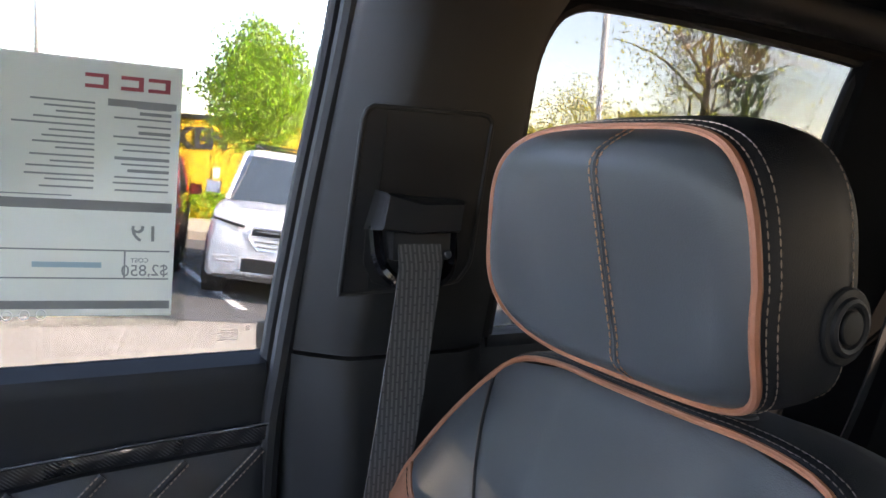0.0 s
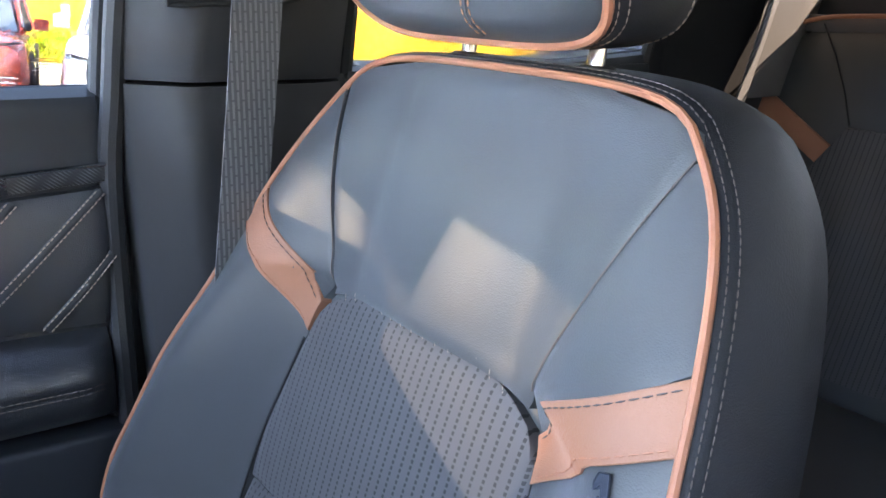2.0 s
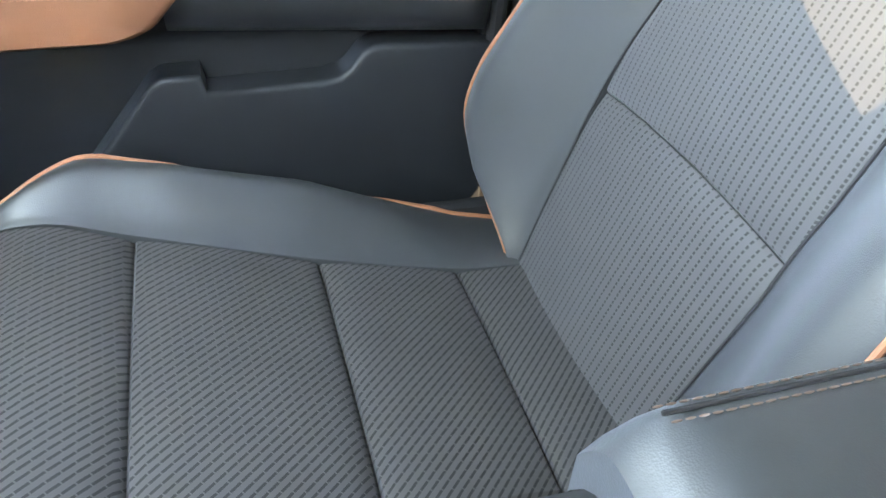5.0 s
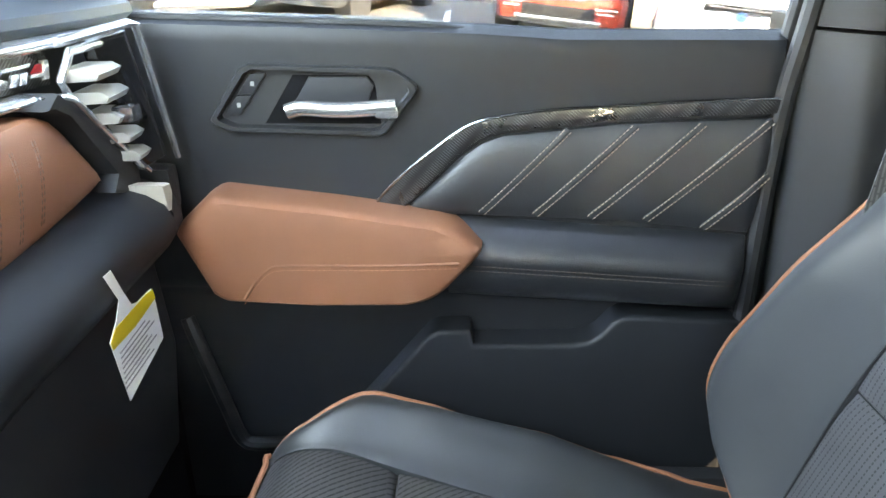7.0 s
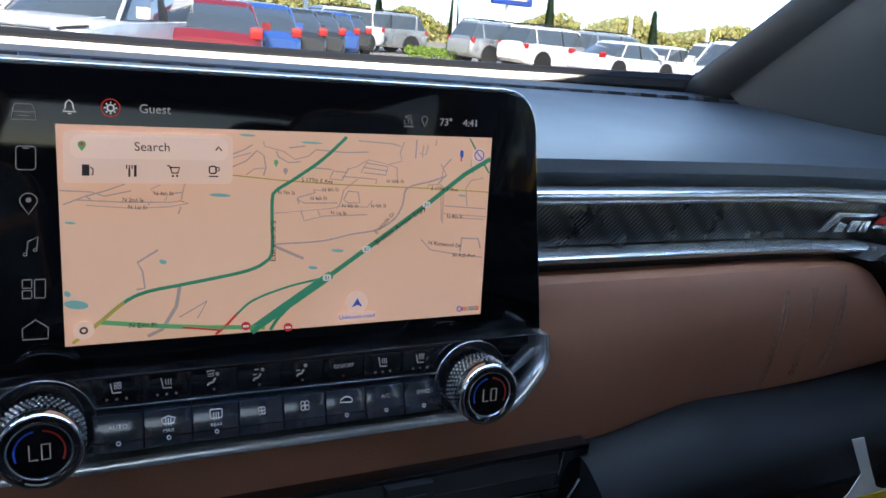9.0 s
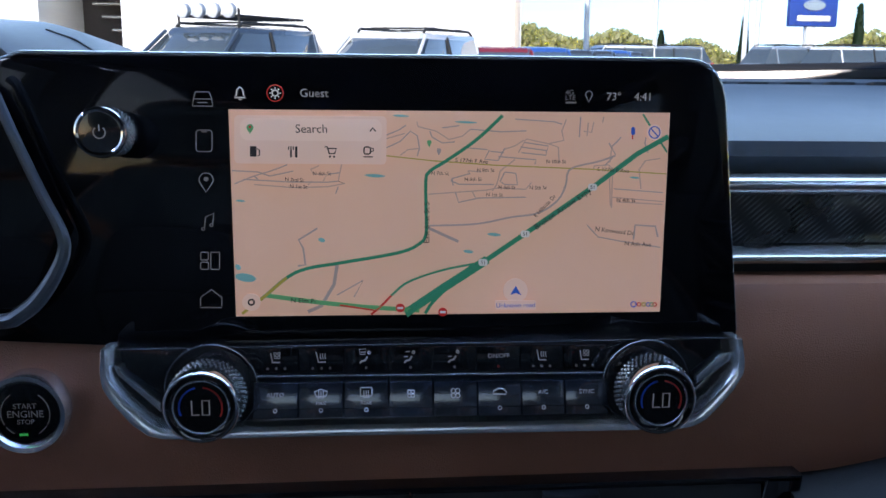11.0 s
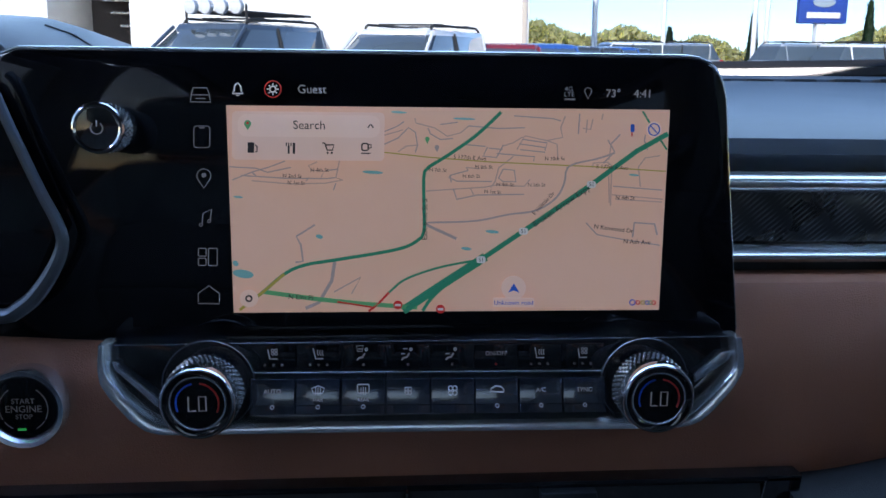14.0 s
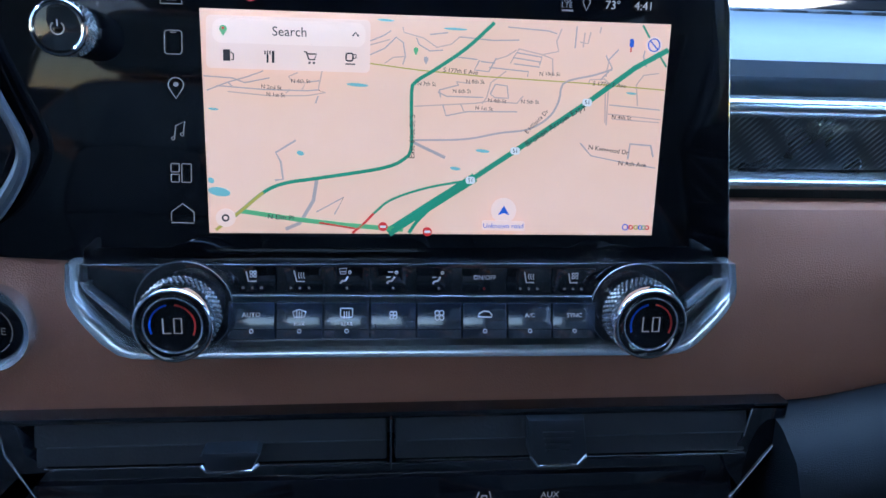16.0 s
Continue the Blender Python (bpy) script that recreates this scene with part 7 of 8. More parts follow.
for poly in ([(-0.20, 1.1010), (0.2345, 1.1030), (0.2335, 1.0985), (-0.19, 1.0975)], [(-0.168, 1.0735), (0.198, 1.0725), (0.214, 1.052), (0.205, 1.020), (-0.19, 1.020), (-0.19, 1.050)], [(-0.20, 1.1010), (-0.168, 1.1010), (-0.164, 1.082), (-0.152, 1.0735), (-0.172, 1.05), (-0.20, 1.03)], [(0.214, 1.1030), (0.2345, 1.1030), (0.2325, 1.080), (0.208, 1.045), (0.200, 1.0725), (0.210, 1.082)]):
    part("frame", prism(poly, VC, -0.03, 0.004, 0.0015), PIANO, cv, "gloss black frame")
part("duct", prism([(-0.17, 1.07), (0.215, 1.07), (0.215, 1.105), (-0.17, 1.105)], VC, -0.05, -0.04), RUBBER, cv)
part("divider", box((0.0173, 0.600, 1.0865), (0.0011, 0.012, 0.028), 0.0003), CHROME_DARK, cv)
for x0, x1 in ((-0.160, 0.0155), (0.0195, 0.212)):
    for z, h in ((1.0915, 0.0105), (1.0800, 0.0085)):
        part("slat", prism([(0.607, z + h / 2), (0.602, z + h / 2 + 0.001), (0.5995, z - h / 2), (0.614, z - h / 2)], lambda a, b, d: Vector((d, a, b)), x0, x1, 0.0008, 1, True), RUBBER, cv)
    part("slat_edge", sweep([(x0 + 0.006, 0.5992, 1.0860), (x1 - 0.002, 0.5992, 1.0866)], 0.00035, 5), PLASTIC_SOFT, cv)
    part("lower_edge", sweep([(x0 + 0.004, 0.5995, 1.0742), (x1, 0.5995, 1.0738)], 0.0004, 5), CHROME_DARK, cv)
tb = part("tab", prism([(-0.0775, 1.0850), (-0.0760, 1.0870), (-0.0500, 1.0875), (-0.0480, 1.0856), (-0.0525, 1.0768), (-0.0735, 1.0765)], VC, 0.0, 0.016, 0.002), PLASTIC_SOFT, cv, "black vent tab with a bright lip")
part("tab_edge", sweep([VC(a, b, 0.0150) for a, b in ((-0.0772, 1.0800), (-0.0745, 1.0768), (-0.0630, 1.0762), (-0.0525, 1.0768), (-0.0490, 1.0802))], 0.0011, 6), CHROME, tb)
tb = part("tab", prism([(0.0885, 1.0985), (0.1185, 1.0985), (0.1215, 1.0790), (0.1165, 1.0722), (0.0945, 1.0722), (0.0895, 1.0800)], VC, 0.0, 0.010, 0.002), PLASTIC_SOFT, cv, "black vent tab with a ribbed face")
for k in range(4):
    part("tab_rib", box((0.105, 0.5935, 1.0915 - 0.0034 * k), (0.017 - 0.0016 * k, 0.0014, 0.0011), 0.0003), PLASTIC, tb)
part("tab_edge", sweep([VC(a, b, 0.0100) for a, b in ((0.0905, 1.0780), (0.0948, 1.0722), (0.1162, 1.0722), (0.1210, 1.0780))], 0.0009, 6), CHROME, tb)
for pts in ([(-0.176, 1.098), (-0.174, 1.082), (-0.158, 1.052)], [(0.229, 1.079), (0.2068, 1.0464)], [(0.2135, 1.1005), (0.2105, 1.084)]):
    part("bright_line", sweep([VC(a, b, 0.0045) for a, b in pts], 0.0005, 6), CHROME, cv)
part("switch_panel", prism([(-0.16, 1.067), (0.19, 1.066), (0.18, 1.020), (-0.15, 1.020)], VC, 0.003, 0.008, 0.001), PIANO, cv)
word("lettering", "AUX", 0.0048, Matrix.Translation(VC(0.103, 1.0540, 0.0085)) @ Matrix(((1, 0, 0, 0), (0, 0, -1, 0), (0, 1, 0, 0), (0, 0, 0, 1))), L_DIM, cv, deep=0.0001)
line([(0.0625, 1.0510), (0.0645, 1.0570)], 0.0006, L_DIM, "lane_symbol", 0.0085, cv, ident, 1.0, VC)
line([(0.0715, 1.0510), (0.0700, 1.0570)], 0.0006, L_DIM, "lane_symbol", 0.0085, cv, ident, 1.0, VC)
line([(0.0655, 1.0515), (0.0660, 1.0545), (0.0685, 1.0545), (0.0690, 1.0515)], 0.0008, L_DIM, "lane_symbol", 0.0085, cv, ident, 1.0, VC)
line([(-0.0560, 1.0560), (-0.0550, 1.0515), (-0.0510, 1.0515)], 0.0009, L_DIM, "seat_symbol", 0.0085, cv, ident, 1.0, VC)
part("stack_body", box((0.03, 0.70, 0.92), (0.38, 0.18, 0.22), 0.02), PLASTIC, cv)

# ---- outside: the lot ----
ASPH = mat("worn_asphalt", (0.11, 0.105, 0.10), 0.85, bump=0.4, bscale=60, scale=0.8, vary=0.25)
CONC = mat("pale_concrete", (0.36, 0.31, 0.25), 0.85, bump=0.3, bscale=40, scale=0.5, vary=0.15)
WHITEP = mat("white_line_paint", (0.75, 0.74, 0.70), 0.7, scale=4)
TILT = Matrix.Rotation(math.atan(0.10), 4, "X")

gnd = thing("ground", "pale concrete and asphalt car lot on a gentle slope", "ground", (0, 0, -0.12), kind="structure")


def sheet_ground(name, x0, x1, y0, y1, lift, material, n=2, label=""):
    vs = []
    for j in range(n + 1):
        for i in range(n + 1):
            x, y = x0 + (x1 - x0) * i / n, y0 + (y1 - y0) * j / n
            vs.append((x, y, ground_z(x, y) + lift))
    fs = [(j * (n + 1) + i, j * (n + 1) + i + 1, (j + 1) * (n + 1) + i + 1, (j + 1) * (n + 1) + i) for j in range(n) for i in range(n)]
    return part(name, raw(vs, fs), material, gnd, label)


sheet_ground("lot", -900, 900, -900, 900, 0.0, CONC, 4)
sheet_ground("parking", 7.6, 16.0, -30, 12, 0.006, ASPH, 2, "dark asphalt parking bays")
for i in range(8):
    y = -2.15 + 2.75 * (i - 3)
    part("bay_line", box((11.0, y, ground_z(0, y) + 0.012), (5.4, 0.11, 0.006), 0.0, None), WHITEP, gnd)
kerb = thing("kerb", "pale concrete kerb at the lot's edge", "kerb", (16.2, -4, -0.4), kind="structure")
part("kerb_stone", box((16.2, -6, ground_z(0, -6) + 0.08), (0.4, 46, 0.20), 0.03, TILT), CONC, kerb)
part("verge", box((19.0, -6, ground_z(0, -6) + 0.03), (5.0, 46, 0.10), 0.02, TILT), mat("sandy_verge", (0.52, 0.44, 0.33), 0.9, bump=0.3, bscale=30, scale=1.0), kerb, "sandy verge")


# ---- vehicles ----
def paint(name, c, metal=0.0):
    return mat(name, c, 0.28, metal, 0.5, coat=0.8, scale=2, vary=0.03)


P_WHITE = paint("white_paint", (0.80, 0.80, 0.80))
P_RED = paint("orange_red_paint", (0.55, 0.06, 0.03))
P_GREY = paint("dark_grey_paint", (0.05, 0.055, 0.06), 0.3)
P_BLUE = paint("blue_paint", (0.03, 0.12, 0.42), 0.2)
P_NAVY = paint("slate_blue_paint", (0.06, 0.09, 0.13), 0.3)
P_SILVER = paint("silver_paint", (0.45, 0.47, 0.48), 0.6)
# base lifted to blue-grey for the sky's reflection in the panes
CARGLASS = mat("dark_car_glass", (0.07, 0.09, 0.10), 0.05, spec=1.0, coat=0.5, scale=2)
LAMPG = mat("lamp_lens", (0.55, 0.56, 0.58), 0.1, spec=0.8, coat=0.6)
TAIL = mat("tail_lens", (0.45, 0.02, 0.02), 0.15, spec=0.7)
TYRE = mat("tyre_rubber", (0.02, 0.02, 0.02), 0.8, bump=0.4, bscale=60)
RIM = mat("alloy", (0.45, 0.45, 0.46), 0.3, metal=0.9)


def vehicle(name, label, body, m, L=4.8, Wd=1.9, H=1.70, rack=False, lights=False, pickup=False, sedan=False, detail=True, group="parked vehicles"):
    """A parked vehicle, nose towards -x, standing on z = 0, then put at the pose m."""
    v = thing(name, label, "vehicle", (0, 0, 0), group=group)
    h = Wd / 2
    hoodz, belt_, bot = H * 0.60, H * 0.62, 0.26

    def sect(x, zb, zt, w, tuck=0.04, crown=0.03):
        pts = [(-w + 0.06, zb), (-w + 0.01, zb + 0.06), (-w, zb + (zt - zb) * 0.35), (-w + 0.005, zb + (zt - zb) * 0.65), (-w + tuck, zt - 0.04), (-w + tuck + 0.06, zt), (-w * 0.4, zt + crown), (w * 0.4, zt + crown), (w - tuck - 0.06, zt), (w - tuck, zt - 0.04), (w - 0.005, zb + (zt - zb) * 0.65), (w, zb + (zt - zb) * 0.35), (w - 0.01, zb + 0.06), (w - 0.06, zb)]
        return [Vector((x, y, z)) for y, z in pts]
    st_x = [(-L / 2, 0.42, 0.78, h * 0.80), (-L / 2 + 0.06, 0.32, 0.90, h * 0.90), (-L / 2 + 0.25, bot, hoodz - 0.03, h * 0.97), (-L / 2 + 0.7, bot, hoodz + 0.02, h), (-L / 2 + 1.25, bot, belt_ + 0.02, h), (0.3, bot, belt_ + 0.03, h), (L / 2 - 0.6, bot, belt_ + 0.05, h), (L / 2 - 0.12, 0.34, belt_ + 0.03, h * 0.96), (L / 2, 0.45, belt_ - 0.10, h * 0.86)]
    part("body", loft([sect(*s) for s in st_x], True, True, True), body, v)
    # cabin
    x0, x1 = -L / 2 + 1.05, (L / 2 - 1.75 if pickup else L / 2 - (0.55 if sedan else 0.10))
    roof0, roof1 = x0 + 0.85, x1 - (0.25 if pickup else 0.95 if sedan else 0.38)
    zb, zr = belt_ + 0.02, H
    wb, wr = h - 0.07, h * 0.74

    def cab(x_lo, x_hi, k):
        z = zb + (zr - zb) * k
        w = wb + (wr - wb) * k
        a, b = x0 + (roof0 - x0) * k, x1 + (roof1 - x1) * k
        return [Vector((a, -w * 0.86, z)), Vector((a - 0.10 * (1 - k), 0, z)), Vector((a, w * 0.86, z)), Vector((a + 0.18, w, z)), Vector((b - 0.15, w, z)), Vector((b, w * 0.88, z)), Vector((b, -w * 0.88, z)), Vector((b - 0.15, -w, z)), Vector((a + 0.18, -w, z))]
    part("glass_house", loft([cab(0, 0, k) for k in (0.0, 0.5, 0.92)], True, True, True), CARGLASS, v, "dark glass")
    part("roof", loft([[p + Vector((0, 0, 0.0)) for p in cab(0, 0, 0.88)], [p + Vector((0, 0, 0.02)) for p in cab(0, 0, 0.97)], [Vector((p.x * 0.96 + 0.04 * (x0 + x1) / 2, p.y * 0.92, zr + 0.02)) for p in cab(0, 0, 1.0)], [Vector((p.x * 0.6 + 0.4 * (x0 + x1) / 2, p.y * 0.5, zr + 0.045)) for p in cab(0, 0, 1.0)]], True, True, True), body, v)
    for sy in (-1, 1):
        for xa in (x0 + 0.02, (x0 + x1) / 2 - 0.15, x1 - 0.55 if not pickup else x1 - 0.08):
            k = 0.0
            top = Vector((min(max(xa + (0.78 if xa == x0 + 0.02 else 0.05), roof0 - 0.05), roof1), sy * (wr + 0.012), zr - 0.04))
            part("pillar", sweep([Vector((xa, sy * (wb * (0.93 if xa == x0 + 0.02 else 1.0) + 0.012), zb)), top], 0.030, 6), TYRE if xa == (x0 + x1) / 2 - 0.15 else body, v)
        part("door_mirror", loft([[Vector((x0 + 0.42 + a, sy * (h + b), belt_ + 0.06 + c * 0.16)) for a, b in ((-0.10, 0.02), (-0.05, 0.20), (0.06, 0.20), (0.06, 0.02))] for c in (0, 0.3, 1)], True, True, True), body, v)
        part("headlight", loft([[Vector((-L / 2 + 0.05 + a + 0.02 * s, sy * (h * 0.56 + b), 0.80 + c + 0.05 * s)) for a, b, c in ((0.0, 0.0, -0.05), (0.0, 0.0, 0.05), (0.10, 0.30, 0.10), (0.10, 0.32, 0.0))] for s in (-0.5, 0.5)], True, True, True), LAMPG, v, "clear headlight")
        part("fog_lamp", box((-L / 2 + 0.06, sy * h * 0.72, 0.52), (0.08, 0.26, 0.14), 0.03), TYRE, v)
        part("tail_light", box((L / 2 - 0.12, sy * h * 0.84, 0.98), (0.16, 0.22, 0.20), 0.04), TAIL, v)
        for wx in (-L / 2 + 0.92, L / 2 - 0.95):
            part("arch", disc((wx, sy * (h - 0.10), 0.40), (0, 1, 0), 0.44, 0.24, 24), TYRE, v)
            ty = part("wheel", disc((wx, sy * (h - 0.12), 0.36), (0, 1, 0), 0.36, 0.25, 28, 0.04), TYRE, v)
            part("rim", disc((wx, sy * (h - 0.005), 0.36), (0, 1, 0), 0.24, 0.03, 10, 0.01), RIM, ty)
    part("grille", prism([(-0.36, 0.66), (-0.44, 0.78), (-0.40, 0.90), (0.40, 0.90), (0.44, 0.78), (0.36, 0.66)], lambda a, b, d: Vector((-L / 2 + 0.055 - d, a, b)), -0.10, 0.05, 0.02), TYRE, v, "black grille")
    part("grille_frame", sweep([Vector((-L / 2 + 0.0, a, b)) for a, b in ((-0.34, 0.65), (-0.45, 0.78), (-0.41, 0.91), (0.41, 0.91), (0.45, 0.78), (0.34, 0.65))], 0.018, 6, True), CHROME, v)
    if detail:
        for k in range(4):
            part("grille_bar", box((-L / 2 - 0.0, 0, 0.69 + 0.06 * k), (0.02, 0.74, 0.018), 0.004), CHROME_DARK, v)
        for sy in (-1, 1):
            part("fog_bar", box((-L / 2 + 0.02, sy * h * 0.70, 0.545), (0.05, 0.30, 0.022), 0.006), CHROME, v)
            part("fog_bar", box((-L / 2 + 0.02, sy * h * 0.70, 0.485), (0.05, 0.24, 0.022), 0.006), CHROME, v)
            part("lamp_brow", sweep([Vector((-L / 2 + 0.02, sy * h * 0.52, 0.905)), Vector((-L / 2 + 0.05, sy * h * 0.70, 0.935)), Vector((-L / 2 + 0.16, sy * h * 0.90, 0.965))], 0.018, 6), TYRE, v)
            part("wiper", sweep([Vector((x0 + 0.06, sy * 0.10, zb + 0.02)), Vector((x0 + 0.14, sy * 0.60, zb + 0.05))], 0.012, 5), TYRE, v)
        part("lower_bumper", loft([[Vector((-L / 2 + 0.02 + 0.10 * abs(q) ** 3, q * h * 0.86, z)) for q in (-1, -0.7, -0.3, 0, 0.3, 0.7, 1)] + [Vector((-L / 2 + 0.30, q * h * 0.86, z)) for q in (1, -1)] for z in (0.27, 0.30, 0.37, 0.40)], True, True, True), P_GREY, v, "dark grey lower bumper")
        part("emblem", disc((-L / 2 - 0.012, 0, 0.785), (-1, 0, 0), 0.06, 0.02, 20, 0.004), P_BLUE, v)
    part("lower_grille", box((-L / 2 + 0.02, 0, 0.46), (0.10, 1.0, 0.16), 0.03), TYRE, v)
    part("skid_bar", box((-L / 2 + 0.01, 0, 0.36), (0.10, 1.2, 0.05), 0.02), RIM, v)
    part("bonnet_line", sweep([Vector((-L / 2 + 0.35, -h * 0.62, hoodz + 0.035)), Vector((x0 - 0.10, -h * 0.74, belt_ + 0.045))], 0.012, 5), body, v)
    if rack:
        for sy in (-1, 1):
            part("roof_rail", sweep([Vector((roof0 + 0.1, sy * wr * 0.88, zr + 0.03)), Vector((roof0 + 0.2, sy * wr * 0.88, zr + 0.09)), Vector((roof1 - 0.2, sy * wr * 0.88, zr + 0.09)), Vector((roof1 - 0.05, sy * wr * 0.88, zr + 0.03))], 0.022, 6), TYRE, v)
        for k in (0.25, 0.75):
            part("cross_bar", box((roof0 + (roof1 - roof0) * k, 0, zr + 0.11), (0.06, wr * 1.76, 0.03), 0.01), TYRE, v)
    if lights:
        bs = part("roof_basket", join(*[sweep([Vector((roof0 + 0.15, y, zr + 0.20)), Vector((roof1 - 0.3, y, zr + 0.20))], 0.02, 5) for y in (-0.6, -0.3, 0, 0.3, 0.6)], *[sweep([Vector((x, -0.62, zr + 0.20)), Vector((x, 0.62, zr + 0.20))], 0.02, 5) for x in (roof0 + 0.15, roof0 + 0.6, roof1 - 0.3)], *[sweep([Vector((roof0 + 0.15, y, zr + 0.02)), Vector((roof0 + 0.15, y, zr + 0.32))], 0.02, 5) for y in (-0.6, 0.6)]), TYRE, v, "black roof basket")
        for y in (-0.45, -0.15, 0.15, 0.45):
            part("spot_lamp", disc((roof0 + 0.10, y, zr + 0.28), (-1, 0, 0), 0.12, 0.10, 20, 0.02), LAMPG, bs)
    v.matrix_basis = m
    return v


def parked(x, y, turn=0.0):
    return Matrix.Translation((x, y, ground_z(x, y))) @ TILT @ Matrix.Rotation(radians(turn), 4, "Z")


vehicle("parked_suv", "white parked sport utility with roof rails and black grille", P_WHITE, parked(10.95, -3.52, -20), L=5.0, Wd=1.95, H=1.86, rack=True)
vehicle("parked_suv", "orange-red parked sport utility facing the truck", P_RED, parked(13.0, -1.45, -13), L=4.7, Wd=1.86, H=1.68, rack=True)
vehicle("parked_pickup", "dark grey parked pickup with a chrome grille", P_GREY, parked(12.8, 2.35, -13), L=5.4, Wd=1.98, H=1.85, pickup=True)
vehicle("parked_suv", "silver parked sport utility", P_SILVER, parked(12.8, 5.1, -13), L=4.8, Wd=1.88, H=1.70, rack=True)
vehicle("parked_suv", "slate blue sport utility with a roof basket and round lamps", P_NAVY, parked(-2.75, 13.6, 64), L=4.7, Wd=1.90, H=1.70, lights=True, rack=True)
vehicle("parked_wagon", "pale silver-white wagon with black roof rails", P_WHITE, parked(0.25, 13.9, 64), L=4.85, Wd=1.88, H=1.66, rack=True)
red2 = vehicle("parked_car", "dark red parked car", paint("dark_red_paint", (0.30, 0.02, 0.03), 0.2), parked(2.25, 16.0, -100), L=4.5, Wd=1.8, H=1.46, sedan=True, detail=False)
blue2 = vehicle("parked_car", "bright blue parked car", P_BLUE, parked(3.6, 18.6, -100), L=4.4, Wd=1.8, H=1.48, sedan=True, detail=False)
dark2 = vehicle("parked_car", "dark grey parked car", P_GREY, parked(4.9, 21.2, -100), L=4.5, Wd=1.8, H=1.45, sedan=True, detail=False)
for i in range(3):
    copy_thing((dark2, blue2, dark2)[i], parked(6.2 + 1.3 * i, 23.8 + 2.6 * i, -100))
whites = vehicle("parked_suv", "white parked sport utility in a far row", P_WHITE, parked(17.5, 27.5, 190), L=4.7, Wd=1.88, H=1.72, rack=True, detail=False)
greys = vehicle("parked_suv", "grey parked sport utility in a far row", P_SILVER, parked(20.2, 27.2, 190), L=4.7, Wd=1.88, H=1.72, rack=True, detail=False)
white_sedan = vehicle("parked_car", "white parked sedan in a far row", P_WHITE, parked(22.6, 26.6, 197), L=4.7, Wd=1.82, H=1.46, sedan=True, detail=False)
for i, (src, x, y, a) in enumerate(((greys, 16.2, 29.5, 190), (white_sedan, 18.9, 24.6, 193), (whites, 25.4, 26.0, 200), (red2, 27.2, 23.2, 195), (dark2, 28.2, 26.5, 195), (greys, 31.0, 25.0, 195), (whites, 9.5, 33.0, 10), (dark2, 7.0, 35.0, 10), (greys, 12.0, 34.0, 10), (whites, 16.0, 16.0, 30), (dark2, 20.5, 15.5, 30), (red2, 19.0, 12.0, 20))):
    copy_thing(src, parked(x, y, a))

# ---- buildings ----
yb = thing("yellow_building", "long yellow wall with large dark letters and black eaves", "building", (22.5, -5, ground_z(0, -5)))
YEL = mat("yellow_wall", (0.75, 0.42, 0.015), 0.6, bump=0.2, bscale=20, scale=0.6, vary=0.05)
part("wall", box((24.5, -8.0, 0.6), (4.0, 30.0, 3.4), 0.02), YEL, yb)
part("eave", box((24.5, -8.0, 2.33), (4.3, 30.3, 0.14), 0.02), TYRE, yb)
part("dark_wing", box((25.0, -30.0, 0.8), (4.0, 14.0, 3.4), 0.02), mat("brick_wing", (0.20, 0.08, 0.05), 0.8, scale=2), yb, "dark red brick wing")
LET = mat("sign_letters", (0.02, 0.022, 0.03), 0.6)
for i, ch in enumerate("BROKEN"):
    word("letter", ch, 0.80, Matrix.Translation((22.47, -2.78 - 0.49 * i, 1.70)) @ Matrix(((0, 0, -1, 0), (-0.98, 0, 0, 0), (0, 1, 0, 0), (0, 0, 0, 1))), LET, yb, deep=0.03, bold=0.035)
for y in (-3.5, -5.2, -9.0):
    part("notice", box((22.47, y, 0.75), (0.03, 0.22, 0.32), 0.01), WHITEP, yb, "small white notice")
wbld = thing("white_building", "tall white flat-fronted building with a dark service opening", "building", (-8, 24, 2.3))
WB = mat("white_stucco", (0.80, 0.79, 0.76), 0.7, bump=0.1, bscale=10, scale=0.5, vary=0.03)
gz = ground_z(0, 24)
part("wall", box((-1.85, 26.0, gz + 3.5), (12.0, 4.0, 9.0), 0.05), WB, wbld)
part("wall", box((-18.0, 26.0, gz + 3.5), (15.6, 4.0, 9.0), 0.05), WB, wbld)
part("lintel", box((-9.0, 26.0, gz + 6.2), (2.6, 4.0, 3.6), 0.02), WB, wbld)
part("service_bay", box((-9.0, 27.6, gz + 2.0), (2.4, 0.4, 6.0)), mat("bay_interior", (0.05, 0.035, 0.028), 0.9), wbld, "dark service bay")
for k in range(3):
    part("bay_lamp", box((-9.3 + 0.3 * k, 27.1, gz + 3.1 - 0.42 * k), (0.9, 0.25, 0.06), 0.01), WHITEP, wbld, "white strip lamp in the bay")
part("bay_post", box((-8.2, 26.2, gz + 2.0), (0.16, 0.3, 5.0), 0.02), mat("bay_steel", (0.16, 0.15, 0.14), 0.6), wbld)
part("corner_strip", box((4.0, 24.2, gz + 3.5), (0.15, 0.5, 9.0), 0.02), mat("warm_strip", (0.6, 0.5, 0.4), 0.7), wbld)

# ---- poles, sign ----
POLE = mat("white_pole", (0.78, 0.78, 0.77), 0.5, scale=3)


